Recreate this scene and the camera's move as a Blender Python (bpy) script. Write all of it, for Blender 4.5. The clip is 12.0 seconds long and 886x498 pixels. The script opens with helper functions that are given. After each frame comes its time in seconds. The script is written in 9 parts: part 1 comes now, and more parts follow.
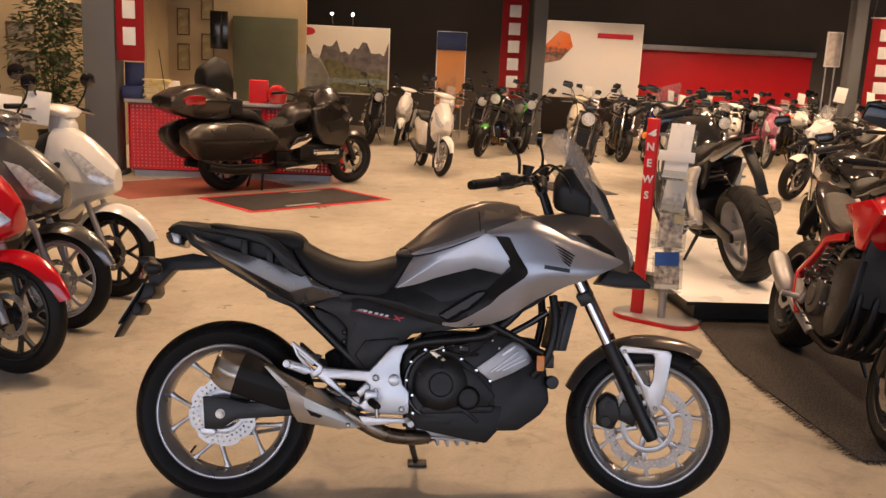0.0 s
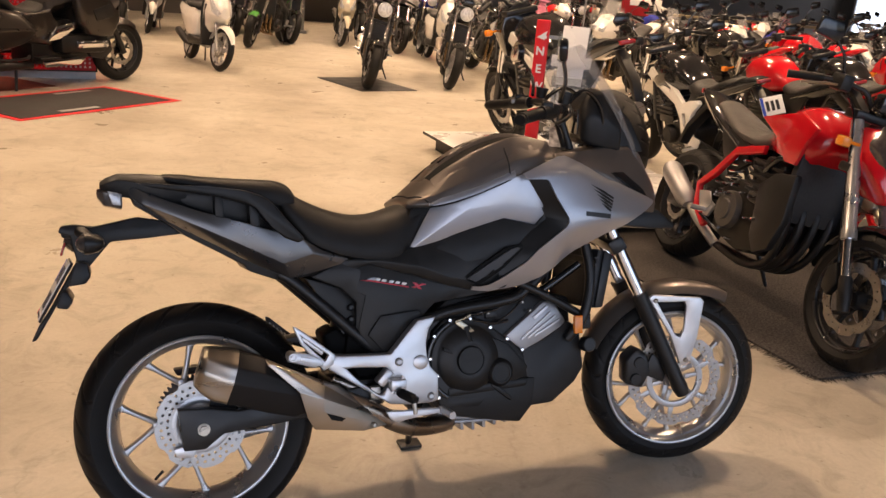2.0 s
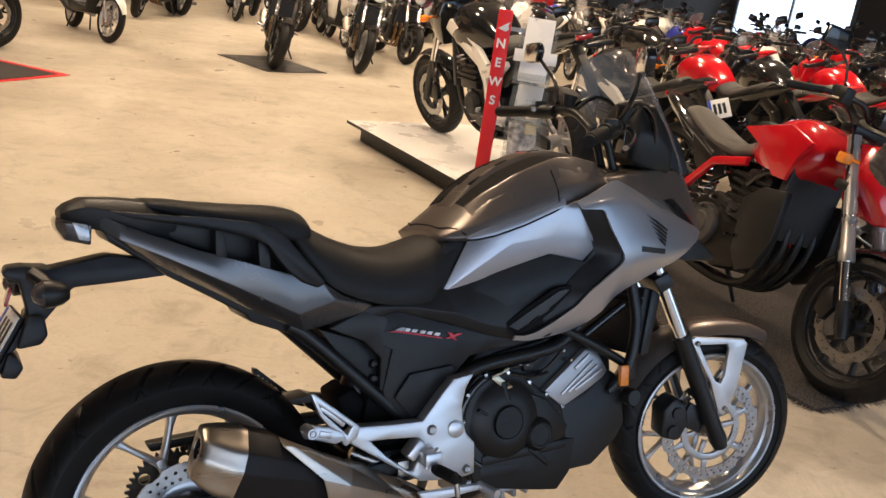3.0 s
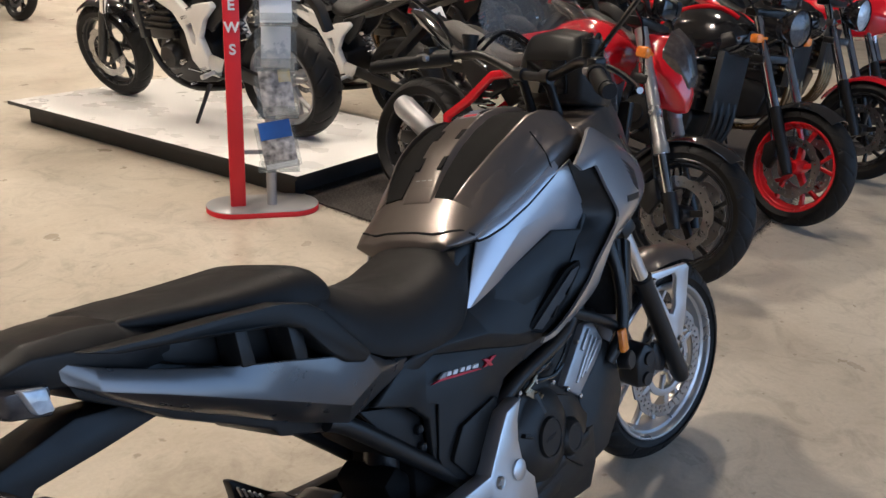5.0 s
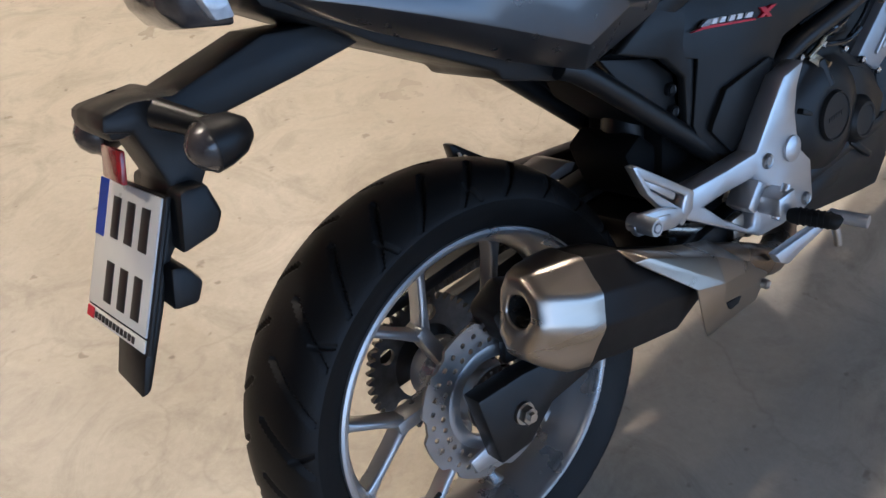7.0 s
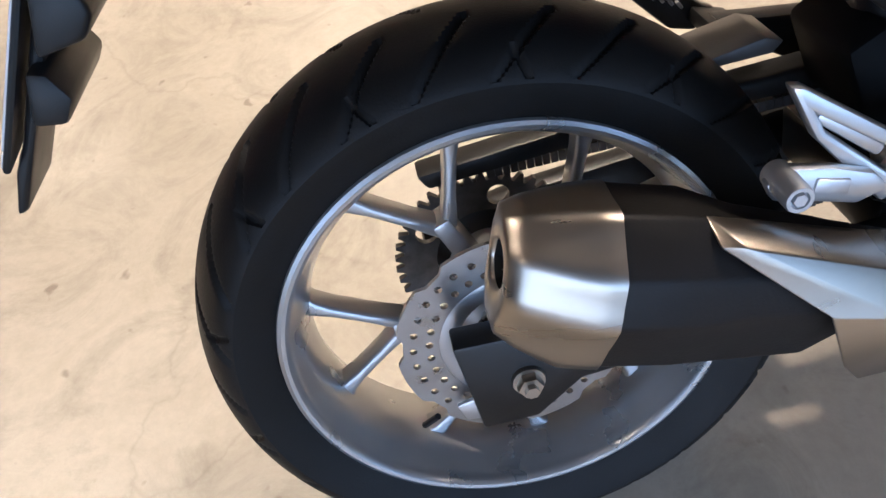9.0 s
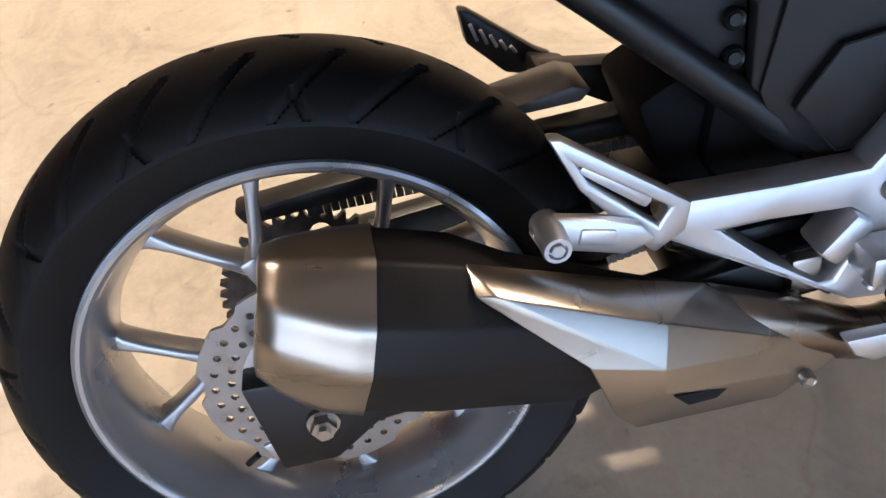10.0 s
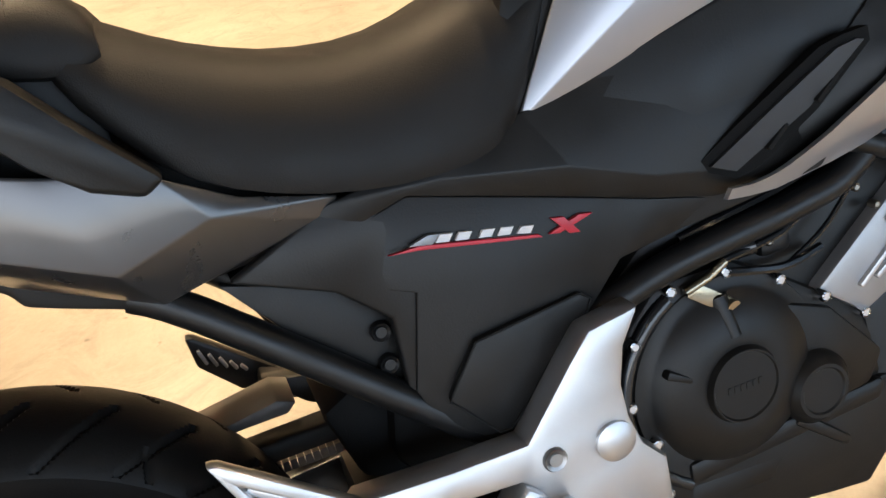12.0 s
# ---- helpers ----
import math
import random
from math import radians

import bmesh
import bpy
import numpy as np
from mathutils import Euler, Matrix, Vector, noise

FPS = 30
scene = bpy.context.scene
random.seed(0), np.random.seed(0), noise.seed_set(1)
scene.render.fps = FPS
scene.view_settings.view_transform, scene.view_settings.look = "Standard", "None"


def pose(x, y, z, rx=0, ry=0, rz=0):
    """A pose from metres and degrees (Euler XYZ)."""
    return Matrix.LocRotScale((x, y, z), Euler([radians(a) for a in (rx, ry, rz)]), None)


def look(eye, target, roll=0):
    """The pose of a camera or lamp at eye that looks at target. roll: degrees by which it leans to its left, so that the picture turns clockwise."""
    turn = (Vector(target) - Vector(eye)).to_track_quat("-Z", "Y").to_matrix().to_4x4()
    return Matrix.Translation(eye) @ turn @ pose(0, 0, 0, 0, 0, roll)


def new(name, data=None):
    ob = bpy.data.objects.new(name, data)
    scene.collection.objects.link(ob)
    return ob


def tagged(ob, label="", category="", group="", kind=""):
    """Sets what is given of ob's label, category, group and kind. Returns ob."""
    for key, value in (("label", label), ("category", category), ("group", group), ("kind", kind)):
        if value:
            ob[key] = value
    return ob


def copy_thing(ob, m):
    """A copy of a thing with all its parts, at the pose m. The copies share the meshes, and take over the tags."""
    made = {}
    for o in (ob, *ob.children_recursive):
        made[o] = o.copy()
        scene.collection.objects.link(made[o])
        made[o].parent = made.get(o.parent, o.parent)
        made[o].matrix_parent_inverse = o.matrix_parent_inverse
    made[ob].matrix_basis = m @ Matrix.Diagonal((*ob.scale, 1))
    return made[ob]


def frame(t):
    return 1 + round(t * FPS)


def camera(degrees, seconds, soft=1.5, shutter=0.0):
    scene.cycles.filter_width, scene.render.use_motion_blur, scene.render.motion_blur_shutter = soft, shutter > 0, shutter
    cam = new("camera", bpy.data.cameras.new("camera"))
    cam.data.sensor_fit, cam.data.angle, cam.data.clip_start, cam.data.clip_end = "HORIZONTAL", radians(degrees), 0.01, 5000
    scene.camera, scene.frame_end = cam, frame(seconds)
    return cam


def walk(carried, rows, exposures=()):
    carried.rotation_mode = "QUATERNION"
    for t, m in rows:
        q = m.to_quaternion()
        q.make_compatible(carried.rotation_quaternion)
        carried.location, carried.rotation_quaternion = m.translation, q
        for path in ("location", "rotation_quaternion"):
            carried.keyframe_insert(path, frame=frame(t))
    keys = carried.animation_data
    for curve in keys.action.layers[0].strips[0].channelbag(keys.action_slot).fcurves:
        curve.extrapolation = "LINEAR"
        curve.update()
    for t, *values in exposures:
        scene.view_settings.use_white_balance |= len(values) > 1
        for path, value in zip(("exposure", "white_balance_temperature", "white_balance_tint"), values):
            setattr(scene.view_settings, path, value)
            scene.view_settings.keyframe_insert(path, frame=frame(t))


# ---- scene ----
cam = camera(54.0, 12.0)

PATH = [
    (0, (0.576, -3.026, 1.55), (0.694, -1.071, 1.145), 2.7),
    (0.5, (0.4, -2.909, 1.558), (0.584, -0.971, 1.096), 3.0),
    (1, (0.243, -2.663, 1.553), (0.554, -0.772, 0.982), 3.1),
    (1.5, (-0.007, -2.45, 1.541), (0.544, -0.621, 0.947), 4.4),
    (2, (-0.219, -2.235, 1.546), (0.5, -0.472, 0.932), 4.9),
    (2.5, (-0.311, -1.911, 1.535), (0.429, -0.157, 0.924), 3.9),
    (2.7, (-0.355, -1.803, 1.516), (0.473, -0.09, 0.899), 5.8),
    (4.3, (-0.5, -1.036, 1.496), (0.82, 0.317, 0.842), 5.0),
    (4.5, (-0.523, -0.972, 1.483), (0.858, 0.317, 0.825), 4.3),
    (5, (-0.653, -0.792, 1.459), (0.885, 0.268, 0.743), 2.8),
    (5.5, (-0.729, -0.688, 1.417), (0.772, 0.365, 0.617), 2.4),
    (6, (-0.737, -0.66, 1.369), (0.669, 0.405, 0.426), 2.0),
    (6.5, (-0.686, -0.664, 1.312), (0.572, 0.412, 0.19), 0.4),
    (7, (-0.535, -0.694, 1.242), (0.412, 0.545, -0.01), -4.6),
    (7.5, (-0.41, -0.687, 1.188), (0.269, 0.635, -0.15), -6.9),
    (7.7, (-0.362, -0.651, 1.157), (0.272, 0.635, -0.238), -6.7),
    (9.3, (0.001, -0.561, 1.07), (-0.066, 0.704, -0.477), -14.5),
    (9.5, (0.027, -0.573, 1.066), (-0.003, 0.701, -0.476), -12.5),
    (10, (0.114, -0.58, 1.061), (0.193, 0.716, -0.46), -9.9),
    (10.5, (0.183, -0.59, 1.066), (0.389, 0.703, -0.446), -7.5),
    (11, (0.254, -0.604, 1.085), (0.633, 0.724, -0.363), -5.3),
    (11.5, (0.289, -0.635, 1.098), (0.774, 0.858, -0.141), -7.7),
    (12, (0.299, -0.661, 1.109), (0.781, 0.948, 0.023), -8.9),
]
walk(cam, [(t, look(eye, target, roll)) for t, eye, target, roll in PATH], [(0, -0.25, 7000, 27), (1.5, -0.15, 6900, 27), (2.5, 0.0, 6300, 18), (4.5, -0.1, 5250, 13), (5.5, -0.15, 4950, 12), (6.5, -0.1, 4950, 12), (7.5, 0.15, 5000, 13), (9.5, 0.66, 5300, 15), (10.0, 0.62, 5550, 16), (10.5, 0.3, 5900, 15), (11.0, 0.35, 6800, 14), (11.5, 0.35, 6700, 13), (12, 0.65, 6500, 12)])

# ---------------------------------------------------------------- light
world = bpy.data.worlds.new("world")
scene.world = world
world.use_nodes = True
wnt = world.node_tree
sky = wnt.nodes.new("ShaderNodeTexSky")
sky.sky_type, sky.sun_disc = "NISHITA", False
sky.sun_elevation, sky.sun_rotation = radians(35), radians(200)
wnt.links.new(sky.outputs[0], wnt.nodes["Background"].inputs[0])
wnt.nodes["Background"].inputs[1].default_value = 0.12

DAYLIGHT, WARM = 380, 42


def area_lamp(name, m, sx, sy, power, colour):
    data = bpy.data.lights.new(name, "AREA")
    data.shape, data.size, data.size_y, data.energy, data.color = "RECTANGLE", sx, sy, power, colour
    ob = new(name, data)
    ob.matrix_world = m
    return ob


def spot_lamp(name, eye, target, power, colour, cone=95, size=0.14):
    data = bpy.data.lights.new(name, "SPOT")
    data.energy, data.color, data.spot_size, data.spot_blend, data.shadow_soft_size = power, colour, radians(cone), 0.5, size
    ob = new(name, data)
    ob.matrix_world = look(eye, target)
    return ob


# ---------------------------------------------------------------- materials
def mat(name, col, rough=0.5, metal=0.0, var=0.12, scale=9.0, bump=0.0, bscale=120.0, coat=0.0, rvar=0.08, stretch=(1, 1, 1), flake=0.0, col2=None, rand=0.0, trans=0.0, spec=0.5):
    """A surface with colour variation at a broad scale, roughness variation, and fine relief."""
    m = bpy.data.materials.new(name)
    m.use_nodes = True
    nt = m.node_tree
    b = nt.nodes["Principled BSDF"]
    tc = nt.nodes.new("ShaderNodeTexCoord")
    mp = nt.nodes.new("ShaderNodeMapping")
    mp.inputs["Scale"].default_value = stretch
    nt.links.new(tc.outputs["Object"], mp.inputs[0])
    n1 = nt.nodes.new("ShaderNodeTexNoise")
    n1.inputs["Scale"].default_value, n1.inputs["Detail"].default_value = scale, 5
    nt.links.new(mp.outputs[0], n1.inputs[0])
    mix = nt.nodes.new("ShaderNodeMix")
    mix.data_type = "RGBA"
    c2 = col2 or tuple(min(1, c * (1 + var)) for c in col)
    c1 = tuple(c * (1 - var) for c in col) if not col2 else col
    mix.inputs["A"].default_value, mix.inputs["B"].default_value = (*c1, 1), (*c2, 1)
    ramp = nt.nodes.new("ShaderNodeMapRange")
    ramp.inputs[1].default_value, ramp.inputs[2].default_value = 0.3, 0.7
    nt.links.new(n1.outputs[0], ramp.inputs[0])
    nt.links.new(ramp.outputs[0], mix.inputs["Factor"])
    out = mix.outputs["Result"]
    if rand:
        info = nt.nodes.new("ShaderNodeObjectInfo")
        hsv = nt.nodes.new("ShaderNodeHueSaturation")
        mr = nt.nodes.new("ShaderNodeMapRange")
        mr.inputs[3].default_value, mr.inputs[4].default_value = 1 - rand, 1 + rand
        nt.links.new(info.outputs["Random"], mr.inputs[0])
        nt.links.new(mr.outputs[0], hsv.inputs["Value"])
        nt.links.new(out, hsv.inputs["Color"])
        out = hsv.outputs[0]
    nt.links.new(out, b.inputs["Base Color"])
    n2 = nt.nodes.new("ShaderNodeTexNoise")
    n2.inputs["Scale"].default_value, n2.inputs["Detail"].default_value = bscale, 3
    nt.links.new(mp.outputs[0], n2.inputs[0])
    rr = nt.nodes.new("ShaderNodeMapRange")
    rr.inputs[1].default_value, rr.inputs[2].default_value = 0.3, 0.7
    rr.inputs[3].default_value, rr.inputs[4].default_value = max(0.02, rough - rvar), min(1, rough + rvar)
    nt.links.new(n1.outputs[0], rr.inputs[0])
    nt.links.new(rr.outputs[0], b.inputs["Roughness"])
    b.inputs["Metallic"].default_value = metal
    b.inputs["Coat Weight"].default_value = coat
    b.inputs["Coat Roughness"].default_value = 0.1
    b.inputs["Specular IOR Level"].default_value = spec
    b.inputs["Transmission Weight"].default_value = trans
    if bump:
        bp = nt.nodes.new("ShaderNodeBump")
        bp.inputs["Strength"].default_value, bp.inputs["Distance"].default_value = bump, 0.002
        nt.links.new(n2.outputs[0], bp.inputs["Height"])
        nt.links.new(bp.outputs[0], b.inputs["Normal"])
    return m


def emitter(name, col, strength):
    m = bpy.data.materials.new(name)
    m.use_nodes = True
    b = m.node_tree.nodes["Principled BSDF"]
    b.inputs["Base Color"].default_value = (*col, 1)
    b.inputs["Emission Color"].default_value = (*col, 1)
    b.inputs["Emission Strength"].default_value = strength
    return m


# hero motorcycle
M_SILVER = mat("silver_paint", (0.40, 0.41, 0.445), 0.33, 0.66, 0.02, 30, 0.0, 900, 1.0, 0.01)
M_GRAPHITE = mat("graphite_paint", (0.115, 0.112, 0.113), 0.28, 0.75, 0.02, 30, 0.0, 900, 0.4, 0.01)
M_BRONZE = mat("bronze_grey_paint", (0.14, 0.120, 0.106), 0.33, 0.55, 0.03, 25, 0.0, 900, 0.35, 0.01)
M_BLACKP = mat("matt_black_plastic", (0.0135, 0.0133, 0.0132), 0.42, 0, 0.2, 20, 0.09, 500, 0, 0.07, spec=0.3)
M_BLADE = mat("slate_plastic", (0.030, 0.031, 0.034), 0.4, 0, 0.15, 20, 0.1, 500, spec=0.4)
M_BRASS = mat("zinc_yellow_steel", (0.42, 0.36, 0.26), 0.24, 1.0, 0.15, 20, 0.05, 200)
M_CASTGREY = mat("grey_cast_alloy", (0.38, 0.38, 0.39), 0.42, 0.7, 0.12, 14, 0.1, 400)
M_TROUGH = mat("dull_black_plastic", (0.006, 0.006, 0.006), 0.7, 0, 0.2, 20, 0.15, 500, 0, 0.05, spec=0.12)
M_BLACKG = mat("gloss_black", (0.008, 0.008, 0.009), 0.16, 0, 0.2, 12, 0, 100, 0.5, 0.05)
M_BLACKM = mat("satin_black_metal", (0.010, 0.010, 0.0105), 0.38, 0.2, 0.2, 20, 0.05, 300)
M_ENGINE = mat("engine_black", (0.011, 0.0103, 0.0098), 0.4, 0.15, 0.2, 14, 0.06, 260, spec=0.35)
M_SEAT = mat("seat_vinyl", (0.0085, 0.008, 0.0078), 0.58, 0, 0.2, 18, 0.22, 700, spec=0.34)
M_GREYSEAT = mat("grey_vinyl", (0.055, 0.05, 0.046), 0.5, 0, 0.2, 18, 0.3, 600, spec=0.5)
M_ALU = mat("silver_cast_alloy", (0.62, 0.62, 0.63), 0.38, 0.85, 0.06, 14, 0.06, 500, 0.15)
M_RIM = mat("wheel_alloy", (0.46, 0.465, 0.475), 0.32, 0.8, 0.07, 12, 0.03, 400, 0.3)
M_STEEL = mat("brushed_steel", (0.42, 0.38, 0.33), 0.30, 1.0, 0.08, 5, 0.04, 420, 0, 0.05, (1, 1, 6))
M_SILENCER = mat("baked_black_paint", (0.0125, 0.011, 0.0105), 0.5, 0, 0.12, 14, 0.12, 380, spec=0.22)
M_PIPE = mat("tinted_steel_pipe", (0.34, 0.27, 0.21), 0.3, 1.0, 0.25, 9, 0.05, 200)
M_CHROME = mat("chrome", (0.78, 0.78, 0.79), 0.1, 1.0, 0.04, 10, 0, 100, 0, 0.04)
M_DISC = mat("brake_disc_steel", (0.37, 0.365, 0.36), 0.32, 1.0, 0.1, 30, 0.1, 250)
M_CHAIN = mat("oily_steel", (0.1, 0.095, 0.09), 0.4, 0.9, 0.3, 60, 0.2, 300)
M_RUBBER = mat("tyre_rubber", (0.0085, 0.0081, 0.0079), 0.54, 0, 0.25, 12, 0.15, 400, spec=0.22)
# black plastic whose grey-brown tone is the floor's reflection put into the colour
M_GUARD = mat("floor_reflection_plastic", (0.10, 0.092, 0.085), 0.4, 0, 0.15, 12, 0.1, 300)
M_RADI = mat("radiator_fins", (0.035, 0.037, 0.04), 0.5, 0.5, 0.2, 80, 0.6, 300)
M_ORANGE = mat("amber_reflector", (0.85, 0.25, 0.02), 0.2, 0, 0.1, 90, 0.4, 400, 0.5)
M_LENS = mat("smoked_lens", (0.055, 0.047, 0.045), 0.14, 0, 0.3, 60, 0.3, 160, 0.5)
M_REDLENS = mat("red_lens", (0.30, 0.012, 0.015), 0.15, 0, 0.2, 60, 0.3, 160, 0.8)
M_CLEARLENS = mat("clear_lens", (0.55, 0.57, 0.6), 0.08, 0.2, 0.3, 40, 0.2, 120, 0.9)
M_WHITEP = mat("white_plate", (0.72, 0.72, 0.69), 0.35, 0, 0.05, 20, 0, 100, 0.2)
M_BLUE = mat("plate_blue", (0.02, 0.06, 0.4), 0.35, 0, 0.1)
M_BLACKINK = mat("black_print", (0.012, 0.012, 0.012), 0.4, 0, 0.1)
M_WHITEINK = mat("white_print", (0.75, 0.75, 0.76), 0.4, 0, 0.05)
M_REDINK = mat("red_print", (0.55, 0.02, 0.04), 0.35, 0, 0.1)
M_GREYINK = mat("grey_print", (0.3, 0.31, 0.33), 0.35, 0.3, 0.1)
M_HOLE = mat("hollow_black", (0.003, 0.003, 0.003), 0.9, 0, 0.1)


def clear_glass(name, col, alpha, rough=0.03):
    m = bpy.data.materials.new(name)
    m.use_nodes = True
    nt = m.node_tree
    b = nt.nodes["Principled BSDF"]
    b.inputs["Base Color"].default_value = (*col, 1)
    b.inputs["Roughness"].default_value = rough
    tr = nt.nodes.new("ShaderNodeBsdfTransparent")
    tr.inputs[0].default_value = (*[min(1, 0.55 + 0.45 * c) for c in col], 1)
    mx = nt.nodes.new("ShaderNodeMixShader")
    n = nt.nodes.new("ShaderNodeTexNoise")
    n.inputs["Scale"].default_value = 6
    mr = nt.nodes.new("ShaderNodeMapRange")
    mr.inputs[3].default_value, mr.inputs[4].default_value = alpha * 0.8, alpha * 1.2
    nt.links.new(n.outputs[0], mr.inputs[0])
    nt.links.new(mr.outputs[0], mx.inputs[0])
    nt.links.new(tr.outputs[0], mx.inputs[1])
    nt.links.new(b.outputs[0], mx.inputs[2])
    nt.links.new(mx.outputs[0], nt.nodes["Material Output"].inputs[0])
    return m


M_SCREEN = clear_glass("tinted_screen", (0.82, 0.81, 0.80), 0.13)
M_PERSPEX = clear_glass("clear_perspex", (0.75, 0.78, 0.78), 0.07)
# showroom
M_WALL = mat("grey_wall_paint", (0.10, 0.095, 0.09), 0.8, 0, 0.12, 0.7, 0.15, 60)
M_DARKWALL = mat("dark_wall_paint", (0.085, 0.075, 0.068), 0.85, 0, 0.15, 0.6, 0.1, 60)
M_CEIL = mat("dark_ceiling", (0.22, 0.21, 0.20), 0.9, 0, 0.1, 0.8)
M_REDPAINT = mat("red_panel", (0.60, 0.008, 0.014), 0.5, 0, 0.06, 3, 0, 60, 0.0)
M_REDFLAG = mat("red_cloth", (0.42, 0.012, 0.02), 0.7, 0, 0.15, 2, 0.2, 300)
M_WHITE = mat("white_laminate", (0.78, 0.77, 0.75), 0.3, 0, 0.05, 3, 0.02, 200, 0.2)
M_BLACKEDGE = mat("black_edging", (0.012, 0.012, 0.012), 0.5, 0, 0.2, 5, 0.1, 100)
M_GREYMETAL = mat("grey_metal", (0.35, 0.35, 0.36), 0.4, 0.6, 0.1, 6, 0.05, 200)
M_MAT = mat("dark_floor_mat", (0.022, 0.019, 0.018), 0.9, 0, 0.3, 6, 0.8, 200)
M_CARPET = mat("worn_black_carpet", (0.010, 0.009, 0.0085), 0.95, 0, 0.0, 95, 1.0, 420, col2=(0.085, 0.076, 0.07), spec=0.2)
M_PILLAR = mat("grey_pillar_paint", (0.12, 0.125, 0.13), 0.6, 0, 0.1, 1.2)
M_WOOD = mat("wood_trim", (0.12, 0.07, 0.04), 0.5, 0, 0.3, 3, 0.1, 80, 0, 0.08, (1, 1, 8))


def concrete():
    """Worn, sealed concrete: mottled beige and grey, with faint cracks and polish that varies."""
    m = bpy.data.materials.new("sealed_concrete")
    m.use_nodes = True
    nt = m.node_tree
    b = nt.nodes["Principled BSDF"]
    tc = nt.nodes.new("ShaderNodeTexCoord")

    def noise_at(scale, detail, rough=0.6, warp=0.0):
        n = nt.nodes.new("ShaderNodeTexNoise")
        n.inputs["Scale"].default_value, n.inputs["Detail"].default_value, n.inputs["Roughness"].default_value, n.inputs["Distortion"].default_value = scale, detail, rough, warp
        nt.links.new(tc.outputs["Object"], n.inputs[0])
        return n.outputs[0]

    def ramp(src, stops):
        r = nt.nodes.new("ShaderNodeValToRGB")
        e = r.color_ramp.elements
        e[0].position, e[0].color = stops[0][0], (*stops[0][1], 1)
        e[1].position, e[1].color = stops[-1][0], (*stops[-1][1], 1)
        for p, c in stops[1:-1]:
            k = e.new(p)
            k.color = (*c, 1)
        nt.links.new(src, r.inputs[0])
        return r.outputs[0]

    def mul(a, c, f=1.0):
        x = nt.nodes.new("ShaderNodeMix")
        x.data_type, x.blend_type = "RGBA", "MULTIPLY"
        x.inputs["Factor"].default_value = f
        nt.links.new(a, x.inputs["A"])
        nt.links.new(c, x.inputs["B"])
        return x.outputs["Result"]

    base = ramp(noise_at(0.9, 6, 0.62, 0.6), [(0.28, (0.34, 0.30, 0.24)), (0.5, (0.455, 0.41, 0.335)), (0.72, (0.55, 0.505, 0.425))])
    patch = ramp(noise_at(4.5, 8, 0.7, 1.2), [(0.3, (0.70, 0.69, 0.67)), (0.52, (1, 1, 1)), (0.75, (0.88, 0.86, 0.82))])
    grain = ramp(noise_at(60, 4, 0.7), [(0.3, (0.9, 0.9, 0.9)), (0.7, (1, 1, 1))])
    specks = ramp(noise_at(22, 2, 0.5), [(0.25, (0.55, 0.52, 0.48)), (0.31, (1, 1, 1)), (1.0, (1, 1, 1))])
    vor = nt.nodes.new("ShaderNodeTexVoronoi")
    vor.feature = "DISTANCE_TO_EDGE"
    vor.inputs["Scale"].default_value = 0.55
    wv = nt.nodes.new("ShaderNodeTexNoise")
    wv.inputs["Scale"].default_value, wv.inputs["Detail"].default_value = 2.2, 6
    nt.links.new(tc.outputs["Object"], wv.inputs[0])
    addv = nt.nodes.new("ShaderNodeVectorMath")
    addv.operation = "ADD"
    nt.links.new(tc.outputs["Object"], addv.inputs[0])
    nt.links.new(wv.outputs["Color"], addv.inputs[1])
    nt.links.new(addv.outputs[0], vor.inputs[0])
    crack = ramp(vor.outputs["Distance"], [(0.0, (0.62, 0.6, 0.57)), (0.006, (1, 1, 1)), (1.0, (1, 1, 1))])
    c = mul(mul(mul(mul(base, patch), grain), specks, 0.8), crack, 0.32)
    nt.links.new(c, b.inputs["Base Color"])
    rr = nt.nodes.new("ShaderNodeMapRange")
    rr.inputs[1].default_value, rr.inputs[2].default_value, rr.inputs[3].default_value, rr.inputs[4].default_value = 0.3, 0.7, 0.26, 0.42
    nt.links.new(noise_at(3.0, 5), rr.inputs[0])
    nt.links.new(rr.outputs[0], b.inputs["Roughness"])
    bp = nt.nodes.new("ShaderNodeBump")
    bp.inputs["Strength"].default_value, bp.inputs["Distance"].default_value = 0.12, 0.004
    nt.links.new(noise_at(14, 6), bp.inputs["Height"])
    nt.links.new(bp.outputs[0], b.inputs["Normal"])
    b.inputs["Specular IOR Level"].default_value = 0.45
    return m


M_FLOOR = concrete()


# ---------------------------------------------------------------- mesh helpers
def link_mesh(name, bm, material, smooth=40):
    bmesh.ops.recalc_face_normals(bm, faces=bm.faces)
    for f in bm.faces:
        f.smooth = True
    lim = radians(smooth)
    for e in bm.edges:
        e.smooth = len(e.link_faces) == 2 and e.calc_face_angle(0) < lim
    me = bpy.data.meshes.new(name)
    bm.to_mesh(me)
    bm.free()
    me.materials.append(material)
    return me


def part(name, bm, material, parent, label="", smooth=40):
    """One mesh under a thing or part; a list of meshes gives one object for each."""
    if isinstance(bm, list):
        return [part(name, b, material, parent, label, smooth) for b in bm][0]
    ob = new(name, link_mesh(name, bm, material, smooth))
    ob.parent = parent
    if label:
        tagged(ob, label)
    return ob


def mirrored(bm):
    b = bm.copy()
    for v in b.verts:
        v.co.y = -v.co.y
    bmesh.ops.reverse_faces(b, faces=b.faces)
    return b


def pair(name, bm, material, parent, label="", smooth=40):
    """The part and its mirror image on the other side of the machine."""
    other = mirrored(bm)
    a = part(name, bm, material, parent, label, smooth)
    return a, part(name, other, material, parent, label, smooth)


